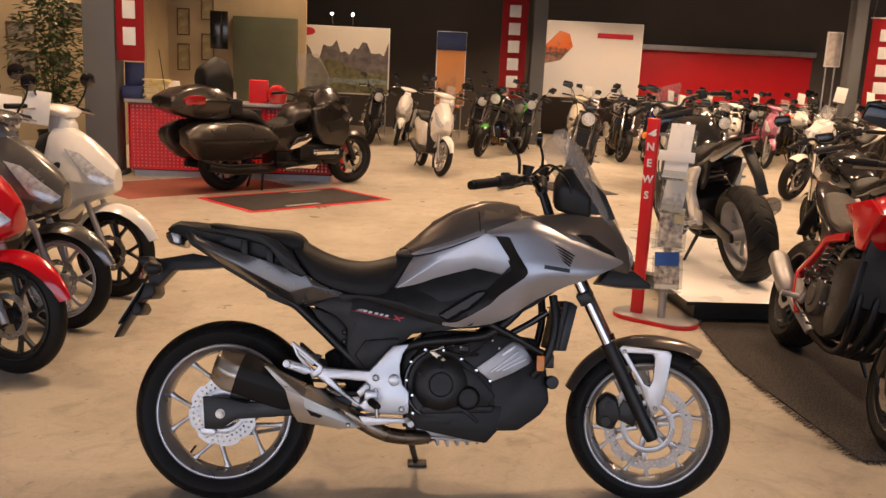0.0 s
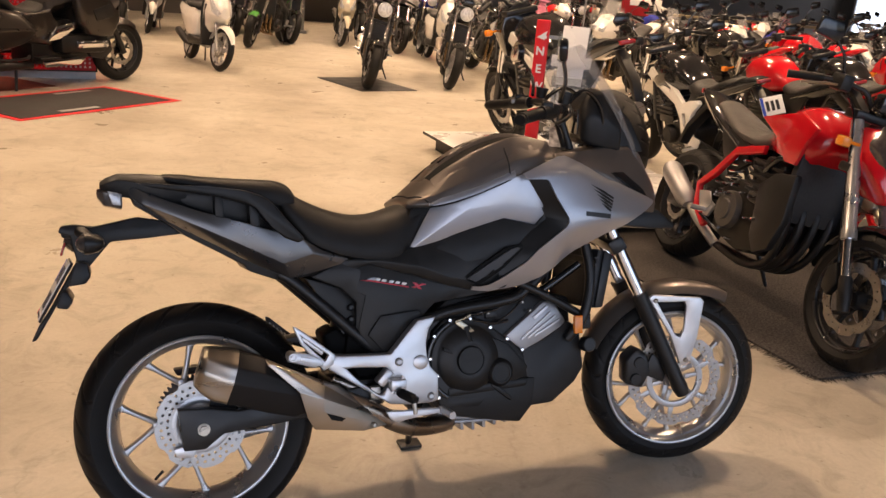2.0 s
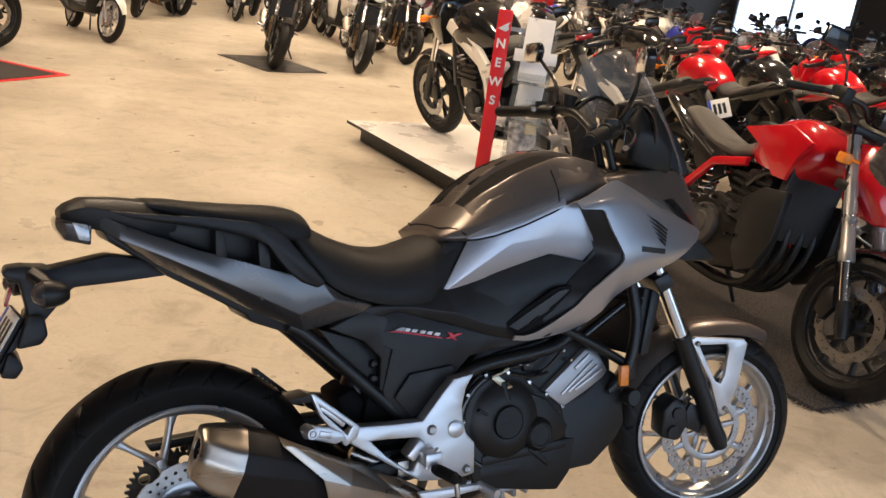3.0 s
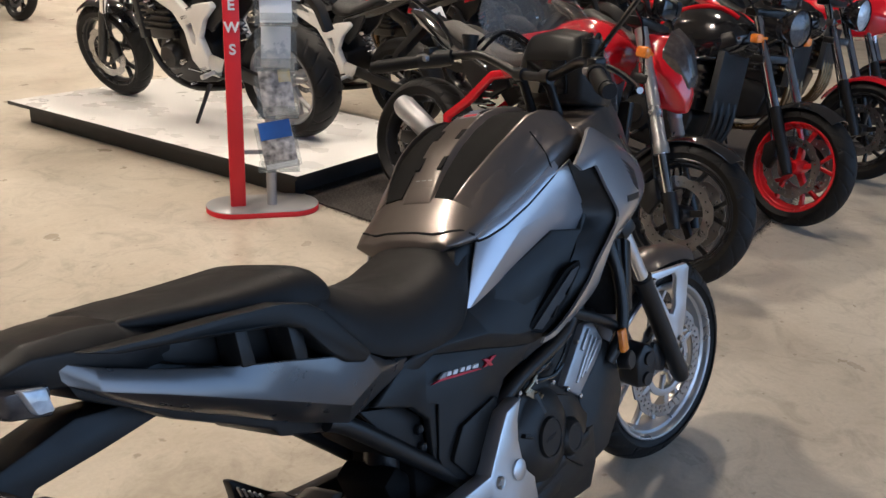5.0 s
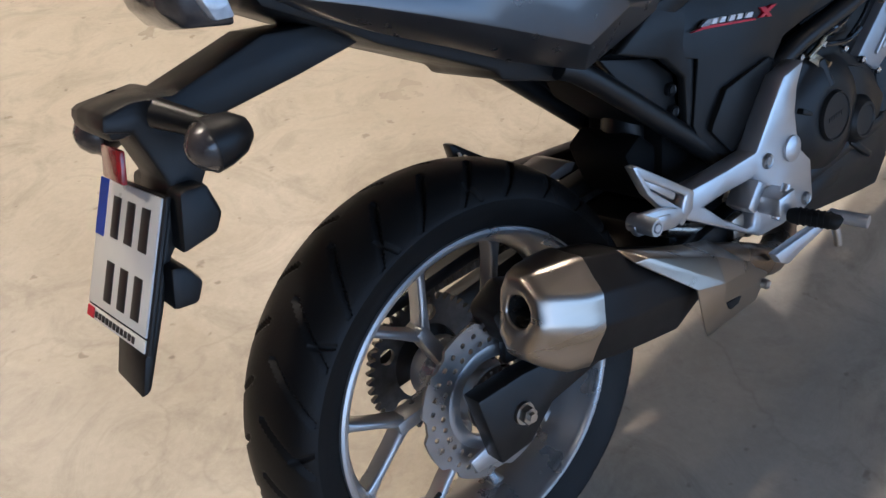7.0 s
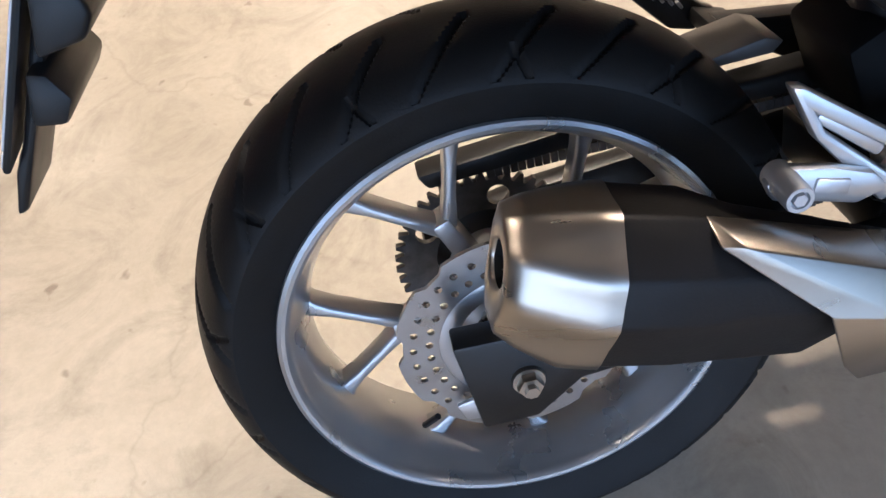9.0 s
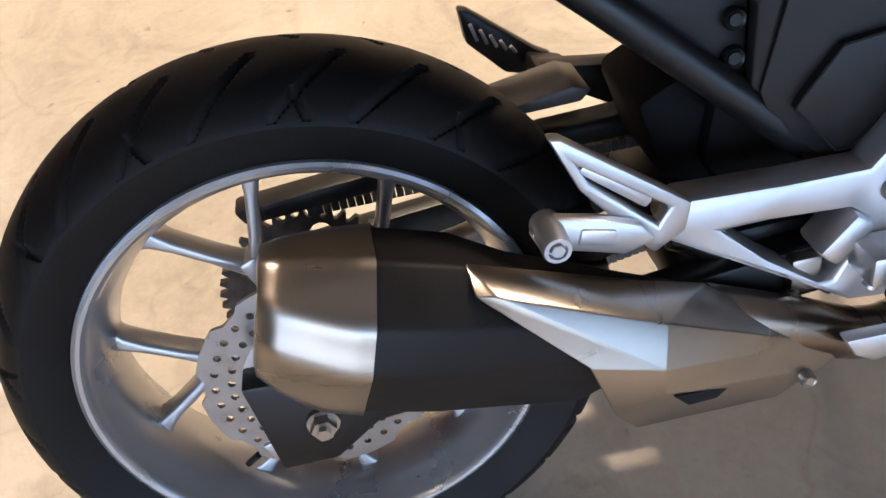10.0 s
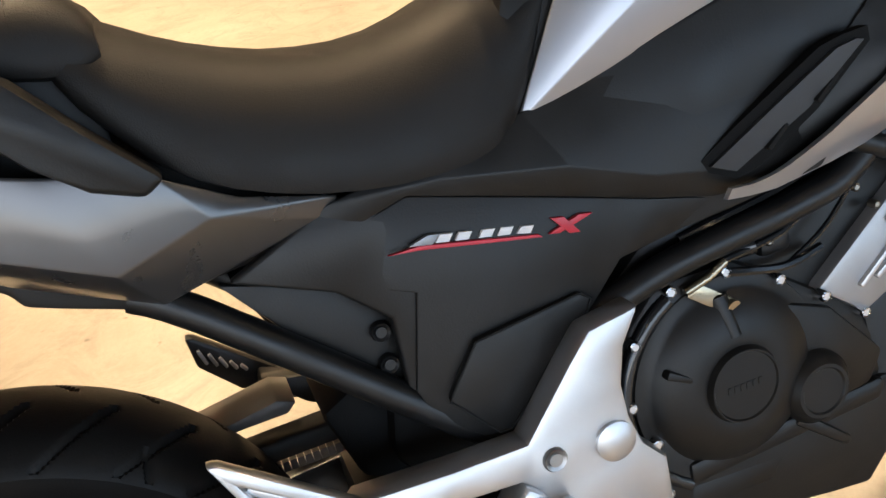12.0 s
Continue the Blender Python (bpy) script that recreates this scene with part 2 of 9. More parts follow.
def thing(name, m, label, category, group="", kind=""):
    ob = new(name)
    ob.matrix_world = m
    ob.empty_display_size = 0.1
    return tagged(ob, label, category, group, kind)


def soften(bm, width, segments=2, angle=28):
    if width > 0:
        es = [e for e in bm.edges if len(e.link_faces) == 2 and e.calc_face_angle(0) > radians(angle)]
        bmesh.ops.bevel(bm, geom=es, offset=width, segments=segments, profile=0.5, affect="EDGES", clamp_overlap=True)
    return bm


def join(*bms):
    out = bms[0]
    for b in bms[1:]:
        me = bpy.data.meshes.new("tmp")
        b.to_mesh(me)
        out.from_mesh(me)
        bpy.data.meshes.remove(me)
        b.free()
    return out


def moved(bm, m):
    if isinstance(bm, list):
        return [moved(b, m) for b in bm]
    bm.transform(m)
    return bm


def box(x0, x1, y0, y1, z0, z1, bev=0.0):
    bm = bmesh.new()
    bmesh.ops.create_cube(bm, size=1, matrix=Matrix.Translation(((x0 + x1) / 2, (y0 + y1) / 2, (z0 + z1) / 2)) @ Matrix.Diagonal((x1 - x0, y1 - y0, z1 - z0, 1)))
    return soften(bm, bev)


def prism(poly, y0, y1, bev=0.0, dy=None, seg=2):
    """A polygon in x and z drawn out from y0 to y1; dy(x, z) bends both faces."""
    bm = bmesh.new()
    n = len(poly)
    sides = []
    for y in (y0, y1):
        sides.append([bm.verts.new((x, y + (dy(x, z) if dy else 0), z)) for x, z in poly])
    bm.faces.new(sides[0])
    bm.faces.new(sides[1][::-1])
    for i in range(n):
        bm.faces.new((sides[0][i], sides[1][i], sides[1][(i + 1) % n], sides[0][(i + 1) % n]))
    bmesh.ops.recalc_face_normals(bm, faces=bm.faces)
    return soften(bm, bev, seg)


def plate(outer, holes, y0, y1, bev=0.0):
    """A flat plate with holes, outlines in x and z."""
    bm = bmesh.new()
    es = []
    for loop in [outer] + list(holes):
        vs = [bm.verts.new((x, y0, z)) for x, z in loop]
        es += [bm.edges.new((vs[i], vs[(i + 1) % len(vs)])) for i in range(len(vs))]
    bmesh.ops.triangle_fill(bm, use_beauty=True, use_dissolve=False, edges=es)
    r = bmesh.ops.extrude_face_region(bm, geom=list(bm.faces))
    bmesh.ops.translate(bm, verts=[g for g in r["geom"] if isinstance(g, bmesh.types.BMVert)], vec=(0, y1 - y0, 0))
    bmesh.ops.recalc_face_normals(bm, faces=bm.faces)
    return soften(bm, bev, 2, 50)


def circle(cx, cz, r, n=24, a0=0.0):
    return [(cx + r * math.cos(a0 + 2 * math.pi * i / n), cz + r * math.sin(a0 + 2 * math.pi * i / n)) for i in range(n)]


def lathe(profile, cx=0.0, cz=0.0, n=64, closed=False, cy=0.0):
    """Rings of (radius, y) round an axis along y."""
    bm = bmesh.new()
    rings = []
    for r, y in profile:
        if r < 1e-6:
            rings.append([bm.verts.new((cx, cy + y, cz))])
        else:
            rings.append([bm.verts.new((cx + r * math.cos(2 * math.pi * i / n), cy + y, cz + r * math.sin(2 * math.pi * i / n))) for i in range(n)])
    pairs = list(zip(rings, rings[1:])) + ([(rings[-1], rings[0])] if closed else [])
    for a, b in pairs:
        for i in range(n):
            j = (i + 1) % n
            if len(a) == 1 and len(b) == 1:
                continue
            if len(a) == 1:
                bm.faces.new((a[0], b[j], b[i]))
            elif len(b) == 1:
                bm.faces.new((a[i], a[j], b[0]))
            else:
                bm.faces.new((a[i], a[j], b[j], b[i]))
    return bm


def tube(pts, r, n=10, caps=True, smooth_pts=0):
    """A round bar along points; r is one radius or one for each point."""
    pts = [Vector(p) for p in pts]
    rad = list(r) if isinstance(r, (list, tuple)) else [r] * len(pts)
    if smooth_pts:
        fine, frad = [], []
        for i in range(len(pts) - 1):
            p0, p1, p2, p3 = pts[max(i - 1, 0)], pts[i], pts[i + 1], pts[min(i + 2, len(pts) - 1)]
            for k in range(smooth_pts):
                t = k / smooth_pts
                fine.append(0.5 * ((2 * p1) + (p2 - p0) * t + (2 * p0 - 5 * p1 + 4 * p2 - p3) * t * t + (3 * p1 - p0 - 3 * p2 + p3) * t**3))
                frad.append(rad[i] * (1 - t) + rad[i + 1] * t)
        pts, rad = fine + [pts[-1]], frad + [rad[-1]]
    bm = bmesh.new()
    rings = []
    side = None
    for i, p in enumerate(pts):
        d = (pts[min(i + 1, len(pts) - 1)] - pts[max(i - 1, 0)]).normalized()
        if side is None:
            side = d.cross(Vector((0, 0, 1)) if abs(d.z) < 0.9 else Vector((1, 0, 0))).normalized()
        side = (side - d * side.dot(d)).normalized()
        up = d.cross(side)
        rings.append([bm.verts.new(p + rad[i] * (math.cos(2 * math.pi * k / n) * side + math.sin(2 * math.pi * k / n) * up)) for k in range(n)])
    for a, b in zip(rings, rings[1:]):
        for i in range(n):
            bm.faces.new((a[i], a[(i + 1) % n], b[(i + 1) % n], b[i]))
    if caps:
        bm.faces.new(rings[0][::-1])
        bm.faces.new(rings[-1])
    return bm


def loft(sections, closed_ring=True, caps=True):
    """A skin through rings of points with equal counts."""
    bm = bmesh.new()
    rings = [[bm.verts.new(p) for p in s] for s in sections]
    n = len(rings[0])
    for a, b in zip(rings, rings[1:]):
        for i in range(n if closed_ring else n - 1):
            j = (i + 1) % n
            bm.faces.new((a[i], a[j], b[j], b[i]))
    if caps and closed_ring:
        bm.faces.new(rings[0][::-1])
        bm.faces.new(rings[-1])
    bmesh.ops.recalc_face_normals(bm, faces=bm.faces)
    return bm


def half_body(rows, closed=True):
    """A body that is the same on both sides: rows of (x, [(y, z) from the top centre out and down]), mirrored over y."""
    secs = []
    for x, prof in rows:
        right = [(x, -y, z) for y, z in prof]
        left = [(x, y, z) for y, z in reversed(prof) if y > 1e-6]
        secs.append(right + left)
    return loft(secs)


def panel(verts, faces, thick, bev=0.003, seg=2):
    """A shell panel from corner points and faces, given thickness towards the machine's middle."""
    bm = bmesh.new()
    vs = [bm.verts.new(v) for v in verts]
    for f in faces:
        bm.faces.new([vs[i] for i in f])
    bmesh.ops.recalc_face_normals(bm, faces=bm.faces)
    m = sum((f.normal.y * f.calc_area() for f in bm.faces))
    if (m > 0) == (sum(v[1] for v in verts) < 0):
        bmesh.ops.reverse_faces(bm, faces=bm.faces)
    bmesh.ops.solidify(bm, geom=list(bm.faces), thickness=thick)
    bmesh.ops.recalc_face_normals(bm, faces=bm.faces)
    return soften(bm, bev, seg, 12)


def subdivided(bm, cuts=1, smooth=0.8):
    bmesh.ops.subdivide_edges(bm, edges=list(bm.edges), cuts=cuts, smooth=smooth, use_grid_fill=True)
    return bm


def bolt(x, y, z, r=0.008, depth=0.006, n=6):
    """A bolt head that faces the machine's right."""
    bm = lathe([(0, y - depth), (r * 0.55, y - depth), (r * 0.55, y - depth * 0.6), (r * 0.9, y - depth), (r, y - depth * 0.7), (r, y + 0.004), (0, y + 0.004)], x, z, 14)
    return bm


# ---------------------------------------------------------------- wheels
def tyre_mesh(r, w, rim_r, n, grooves=0, drop=0.06, cx=0.0, cz=0.0):
    """A tyre round an axis along y; grooves: how many slanted tread cuts go round each half."""
    prof = [(rim_r - 0.004, -w * 0.70), (rim_r + 0.010, -w * 0.80), (rim_r + 0.03, -w * 0.95)]
    prof = [(a, b, None) for a, b in prof]
    m = 41 if grooves else 9
    for i in range(m):
        s = -1 + 2 * i / (m - 1)
        phi = s * radians(80)
        prof.append((r - drop * (1 - math.cos(phi)) / (1 - math.cos(radians(80))), w * math.sin(phi) / math.sin(radians(80)), s))
    prof += [(rim_r + 0.03, w * 0.95, None), (rim_r + 0.010, w * 0.80, None), (rim_r - 0.004, w * 0.70, None)]
    bm = bmesh.new()
    rings = []
    pitch = 2 * math.pi / grooves if grooves else 1
    for rr, y, s in prof:
        ring = []
        for i in range(n):
            a = 2 * math.pi * i / n
            q = rr
            if grooves and s is not None and 0.12 < abs(s) < 0.93:
                u = (a / pitch + (0.5 if s > 0 else 0) - 1.1 * abs(s)) % 1
                v = (a / pitch + (0.5 if s > 0 else 0) + 0.45 * abs(s)) % 1
                cut = max(0, 1 - abs(u - 0.12) / 0.07)
                if abs(s) > 0.55 and int(a / pitch) % 2:
                    cut = max(cut, 1 - abs(v - 0.1) / 0.065)
                q = rr - 0.006 * min(1, cut * 2.0)
            ring.append(bm.verts.new((cx + q * math.cos(a), y, cz + q * math.sin(a))))
        rings.append(ring)
    for a, b in zip(rings, rings[1:]):
        for i in range(n):
            bm.faces.new((a[i], a[(i + 1) % n], b[(i + 1) % n], b[i]))
    return bm


def rim_mesh(rim_r, w, n=72, cx=0.0, cz=0.0):
    p = [(rim_r + 0.004, -w), (rim_r + 0.003, -w - 0.004), (rim_r - 0.001, -w - 0.006), (rim_r - 0.005, -w - 0.0052), (rim_r - 0.0085, -w - 0.002), (rim_r - 0.0105, -w + 0.003), (rim_r - 0.013, -w + 0.010), (rim_r - 0.020, -w * 0.70), (rim_r - 0.025, -w * 0.45), (rim_r - 0.03, -0.012)]
    p += [(a, -b) for a, b in reversed(p)]
    p += [(rim_r - 0.02, w * 0.4), (rim_r - 0.024, 0), (rim_r - 0.02, -w * 0.4)]
    return lathe(p, cx, cz, n, closed=True)


def bar_xz(p0, p1, w0, w1, y0, y1, bev=0.003):
    d = Vector((p1[0] - p0[0], 0, p1[1] - p0[1])).normalized()
    s = Vector((-d.z, 0, d.x))
    return prism([(p0[0] + s.x * w0 / 2, p0[1] + s.z * w0 / 2), (p1[0] + s.x * w1 / 2, p1[1] + s.z * w1 / 2), (p1[0] - s.x * w1 / 2, p1[1] - s.z * w1 / 2), (p0[0] - s.x * w0 / 2, p0[1] - s.z * w0 / 2)], y0, y1, bev)


def y_spokes(cx, cz, rim_r, count, a0, stem=0.026, arm=0.017, depth=0.02, fork=0.115, spread=18):
    out = []
    for k in range(count):
        a = radians(a0 + 360 / count * k)
        at = lambda r, b: (cx + r * math.cos(b), cz + r * math.sin(b))  # noqa: E731
        one = [bar_xz(at(0.035, a), at(fork + 0.008, a), stem, stem * 0.9, -depth, depth, 0.004)]
        for sgn in (-1, 1):
            b = a + sgn * radians(spread)
            p0, p1 = Vector(at(fork - 0.006, a + sgn * 0.03)), Vector(at(rim_r - 0.014, b))
            d = (p1 - p0).normalized()
            side = Vector((-d.y, d.x))
            steps = [(p0 + (p1 - p0) * f, arm * w / 2) for f, w in ((0, 1.15), (0.35, 0.85), (0.7, 0.9), (0.88, 1.25), (1.0, 2.3))]
            one.append(prism([tuple(c + side * w) for c, w in steps] + [tuple(c - side * w) for c, w in reversed(steps)], -depth * 0.85, depth * 0.85, 0.005, seg=3))
        out.append(join(*one))
    return out


def wave_disc(cx, cz, ro, ri, y, thick, waves, holes, rings, hole_r):
    outer = []
    for i in range(waves * 10):
        a = 2 * math.pi * i / (waves * 10)
        ph = (i % 10) / 10
        outer.append((cx + (ro - 0.007 * (1 if 0.62 < ph < 0.98 else 0)) * math.cos(a), cz + (ro - 0.007 * (1 if 0.62 < ph < 0.98 else 0)) * math.sin(a)))
    hs = [circle(cx, cz, ri, 48)[::-1]]
    for k in range(holes):
        for q in range(rings):
            a = 2 * math.pi * (k + q * 0.33) / holes
            rr = ri + (ro - 0.009 - ri) * (q + 0.6) / (rings + 0.1)
            hs.append(circle(cx + rr * math.cos(a), cz + rr * math.sin(a), hole_r, 8)[::-1])
    return plate(outer, hs, y - thick / 2, y + thick / 2)


# ---------------------------------------------------------------- the adventure motorcycle
LEAN_DEG, LINE_Y = 15.5, -0.088
bike = thing("motorcycle", pose(0, LINE_Y, 0, -LEAN_DEG, 0, 0), "silver and black adventure motorcycle leaning on its side stand", "motorcycle")
RAKE = math.atan2(0.5, 1.0)
STEER = Matrix.Translation((1.515, 0, 0.30)) @ Matrix.Rotation(radians(-15), 4, Vector((-math.sin(RAKE), 0, math.cos(RAKE)))) @ Matrix.Translation((-1.515, 0, -0.30))
RX, RZ, RR = 0.0, 0.312, 0.322
FX, FZ, FR = 1.552, 0.300, 0.300


def steer(bm):
    return moved(bm, STEER)


# rear wheel
rw = part("rear_wheel", rim_mesh(0.236, 0.067, 96, RX, RZ), M_RIM, bike, "silver cast alloy wheel with forked spokes", 30)
part("spoke", y_spokes(RX, RZ, 0.230, 5, 40, 0.023, 0.0145, 0.018), M_RIM, rw, "", 40)
part("hub", lathe([(0.0, -0.062), (0.026, -0.062), (0.03, -0.05), (0.05, -0.045), (0.05, 0.05), (0.03, 0.062), (0, 0.062)], RX, RZ, 32), M_RIM, rw)
part("valve", tube([(0.196 * math.cos(radians(232)), -0.02, RZ + 0.196 * math.sin(radians(232))), (0.165 * math.cos(radians(232)), -0.035, RZ + 0.165 * math.sin(radians(232)))], 0.004, 8), M_BLACKM, rw)
part("tyre", tyre_mesh(RR, 0.086, 0.234, 936, 26, 0.042, RX, RZ), M_RUBBER, rw, "black road tyre with slanted tread cuts", 35)
part("brake_disc", wave_disc(RX, RZ, 0.122, 0.078, -0.078, 0.005, 8, 32, 2, 0.0042), M_DISC, rw, "wavy drilled steel disc")
part("disc_carrier", plate(circle(RX, RZ, 0.079, 48), [circle(RX, RZ, 0.058, 48)[::-1]], -0.08, -0.068, 0.002), M_RIM, rw)
part("sensor_ring", plate(circle(RX, RZ, 0.05, 48), [circle(RX + 0.043 * math.cos(k * 0.2618), RZ + 0.043 * math.sin(k * 0.2618), 0.0032, 6)[::-1] for k in range(24)] + [circle(RX, RZ, 0.034, 32)[::-1]], -0.09, -0.086), M_DISC, rw)
teeth = []
for i in range(43 * 4):
    a = 2 * math.pi * i / (43 * 4)
    teeth.append((RX + (0.108 if i % 4 in (0, 1) else 0.098) * math.cos(a), RZ + (0.108 if i % 4 in (0, 1) else 0.098) * math.sin(a)))
part("sprocket", plate(teeth, [circle(RX, RZ, 0.06, 32)[::-1]] + [circle(RX + 0.079 * math.cos(k * 1.2566), RZ + 0.079 * math.sin(k * 1.2566), 0.013, 12)[::-1] for k in range(5)], 0.072, 0.08), M_CHAIN, rw)

# front wheel, turned with the handlebar
fw = part("front_wheel", steer(rim_mesh(0.229, 0.05, 96, FX, FZ)), M_RIM, bike, "silver cast alloy wheel with slim forked spokes", 30)
part("spoke", steer(y_spokes(FX, FZ, 0.224, 6, 20, 0.02, 0.013, 0.012, 0.12, 13)), M_RIM, fw, "", 30)
part("hub", steer(lathe([(0, -0.05), (0.03, -0.05), (0.036, -0.03), (0.036, 0.03), (0.03, 0.05), (0, 0.05)], FX, FZ, 32)), M_RIM, fw)
part("tyre", steer(tyre_mesh(FR, 0.061, 0.227, 720, 24, 0.05, FX, FZ)), M_RUBBER, fw, "black road tyre with slanted tread cuts", 35)
part("brake_disc", steer(wave_disc(FX, FZ, 0.16, 0.124, -0.062, 0.005, 10, 40, 2, 0.0042)), M_DISC, fw, "wavy drilled steel disc")
part("disc_carrier", steer(plate(circle(FX, FZ, 0.098, 48), [circle(FX, FZ, 0.078, 48)[::-1]], -0.066, -0.054, 0.002)), M_RIM, fw)
arms = []
for k in range(6):
    a = radians(60 * k + 12)
    arms.append(bar_xz((FX + 0.036 * math.cos(a), FZ + 0.036 * math.sin(a)), (FX + 0.085 * math.cos(a), FZ + 0.085 * math.sin(a)), 0.016, 0.012, -0.064, -0.052, 0.002))
    b = a + radians(14)
    arms.append(bar_xz((FX + 0.094 * math.cos(b), FZ + 0.094 * math.sin(b)), (FX + 0.13 * math.cos(b), FZ + 0.13 * math.sin(b)), 0.02, 0.013, -0.065, -0.058, 0.002))
part("carrier_arm", steer(arms), M_RIM, fw)
part("brake_caliper", steer(join(prism([(1.365, 0.30), (1.425, 0.285), (1.452, 0.34), (1.44, 0.40), (1.40, 0.42), (1.362, 0.385)], -0.105, -0.03, 0.012), lathe([(0, -0.112), (0.018, -0.112), (0.02, -0.1), (0, -0.1)], 1.41, 0.375, 16), lathe([(0, -0.112), (0.018, -0.112), (0.02, -0.1), (0, -0.1)], 1.40, 0.32, 16), prism([(1.43, 0.33), (1.50, 0.30), (1.52, 0.36), (1.46, 0.40)], -0.09, -0.075, 0.004))), M_BLACKM, bike)

# fork: shining upper tubes in black lower legs
FD = Vector((-math.sin(RAKE), 0, math.cos(RAKE)))
for side in (-1, 1):
    foot = Vector((1.568, side * 0.099, 0.262))
    part("fork_leg", steer(join(tube([foot, foot + FD * 0.03, foot + FD * 0.06, foot + FD * 0.36, foot + FD * 0.385], [0.022, 0.027, 0.025, 0.026, 0.028], 20), lathe([(0, -0.02), (0.02, -0.02), (0.022, 0.02), (0, 0.02)], 1.555, 0.30, 20, cy=side * 0.085))), M_BLACKM, bike, "satin black lower fork leg")
    part("fork_tube", steer(tube([foot + FD * 0.36, foot + FD * 0.80], 0.0205, 20)), M_CHROME, bike, "polished chrome fork tube")
part("triple_clamp", steer([prism([(1.30, 0.735), (1.345, 0.76), (1.32, 0.80), (1.275, 0.775)], -0.13, 0.13, 0.008), prism([(1.165, 1.00), (1.22, 1.025), (1.205, 1.055), (1.15, 1.03)], -0.13, 0.13, 0.008)]), M_BLACKM, bike)
# front mudguard
arc = []
for i in range(19):
    a = radians(158 - 102 * i / 18)
    w = 0.068 if i < 13 else 0.068 - 0.03 * ((i - 12) / 6) ** 1.4
    if i < 2:
        w = 0.058 + 0.005 * i
    rr = 0.330 + 0.012 * (i > 14) * (i - 14) / 4
    ring = []
    for k in range(9):
        s = -1 + k / 4
        ring.append((FX + (rr - 0.034 * abs(s) ** 2.6) * math.cos(a), w * s, FZ + (rr - 0.034 * abs(s) ** 2.6) * math.sin(a)))
    arc.append(ring)
fen = loft(arc, closed_ring=False)
bmesh.ops.solidify(fen, geom=list(fen.faces), thickness=0.004)
part("front_mudguard", steer(fen), M_BRONZE, bike, "glossy bronze-grey front mudguard")
stay = plate([(1.438, 0.585), (1.452, 0.597), (1.615, 0.585), (1.628, 0.573), (1.612, 0.45), (1.592, 0.372), (1.575, 0.352), (1.555, 0.365), (1.52, 0.455)], [[(1.468, 0.572), (1.478, 0.555), (1.535, 0.46), (1.553, 0.452), (1.563, 0.475), (1.568, 0.555), (1.56, 0.572)]], -0.088, -0.072, 0.004)
a, b = pair("mudguard_stay", steer(stay), M_ALU, bike, "silver cast mudguard stay")
part("stay_bolt", steer([bolt(1.46, -0.088, 0.578), bolt(1.575, -0.088, 0.375)]), M_STEEL, a)

# swinging arm, axle and chain run
part("swinging_arm", join(prism([(-0.064, 0.370), (-0.052, 0.258), (0.004, 0.258), (0.052, 0.294), (0.50, 0.332), (0.50, 0.39), (0.09, 0.352), (0.015, 0.366)], -0.142, -0.108, 0.004), prism([(-0.07, 0.345), (-0.07, 0.275), (0.08, 0.28), (0.50, 0.325), (0.50, 0.40), (0.06, 0.365)], 0.10, 0.135, 0.008), box(0.36, 0.50, -0.11, 0.10, 0.33, 0.40, 0.01)), M_BLACKM, bike, "black box-section swinging arm")
part("axle_nut", join(lathe([(0, -0.163), (0.007, -0.163), (0.007, -0.157), (0.012, -0.157), (0.013, -0.155), (0.013, -0.146), (0.0, -0.146)], 0, RZ, 6), lathe([(0, -0.147), (0.016, -0.147), (0.017, -0.141), (0, -0.141)], 0, RZ, 24)), M_STEEL, bike, "zinc-plated axle nut")
part("rear_caliper", join(prism([(0.02, 0.395), (0.10, 0.375), (0.13, 0.43), (0.06, 0.47), (0.01, 0.445)], -0.11, -0.05, 0.012), prism([(0.02, 0.36), (0.09, 0.35), (0.1, 0.4), (0.03, 0.41)], -0.1, -0.085, 0.004)), M_BLACKM, bike)
part("sensor_bracket", prism([(-0.075, 0.255), (-0.068, 0.232), (-0.03, 0.226), (-0.018, 0.245), (-0.045, 0.262)], -0.10, -0.094, 0.002), M_ALU, bike)
ch = []
for i in range(60):
    x = 0.02 + 0.53 * i / 59
    for z0, z1 in ((0.418, 0.415), (0.205, 0.30)):
        ch.append(box(x - 0.0035, x + 0.0045, 0.069, 0.083, z0 + (z1 - z0) * i / 59 - 0.006, z0 + (z1 - z0) * i / 59 + 0.006, 0))
tagged(part("chain", join(*ch), M_CHAIN, bike, "steel drive chain"), kind="stuff")
part("chain_guard", prism([(-0.06, 0.44), (0.10, 0.452), (0.48, 0.46), (0.5, 0.43), (0.1, 0.428), (-0.05, 0.42)], 0.06, 0.1, 0.006), M_BLACKP, bike)
part("linkage_cover", prism([(0.42, 0.56), (0.46, 0.53), (0.60, 0.58), (0.62, 0.42), (0.52, 0.34), (0.44, 0.40), (0.40, 0.46)], -0.075, 0.085, 0.015), M_TROUGH, bike)
part("shock_absorber", tube([(0.40, 0.0, 0.48), (0.46, 0.0, 0.66)], 0.04, 16), M_BLACKM, bike)
part("hugger_plate", prism([(0.222, 0.503), (0.310, 0.516), (0.330, 0.508), (0.318, 0.497), (0.228, 0.496)], 0.03, 0.105, 0.003), M_GUARD, bike, "black plastic guard plate, the floor's reflection painted in as grey-brown")
part("hugger", prism([(0.345, 0.525), (0.385, 0.545), (0.43, 0.50), (0.42, 0.42), (0.37, 0.44)], -0.06, 0.065, 0.01), M_TROUGH, bike)

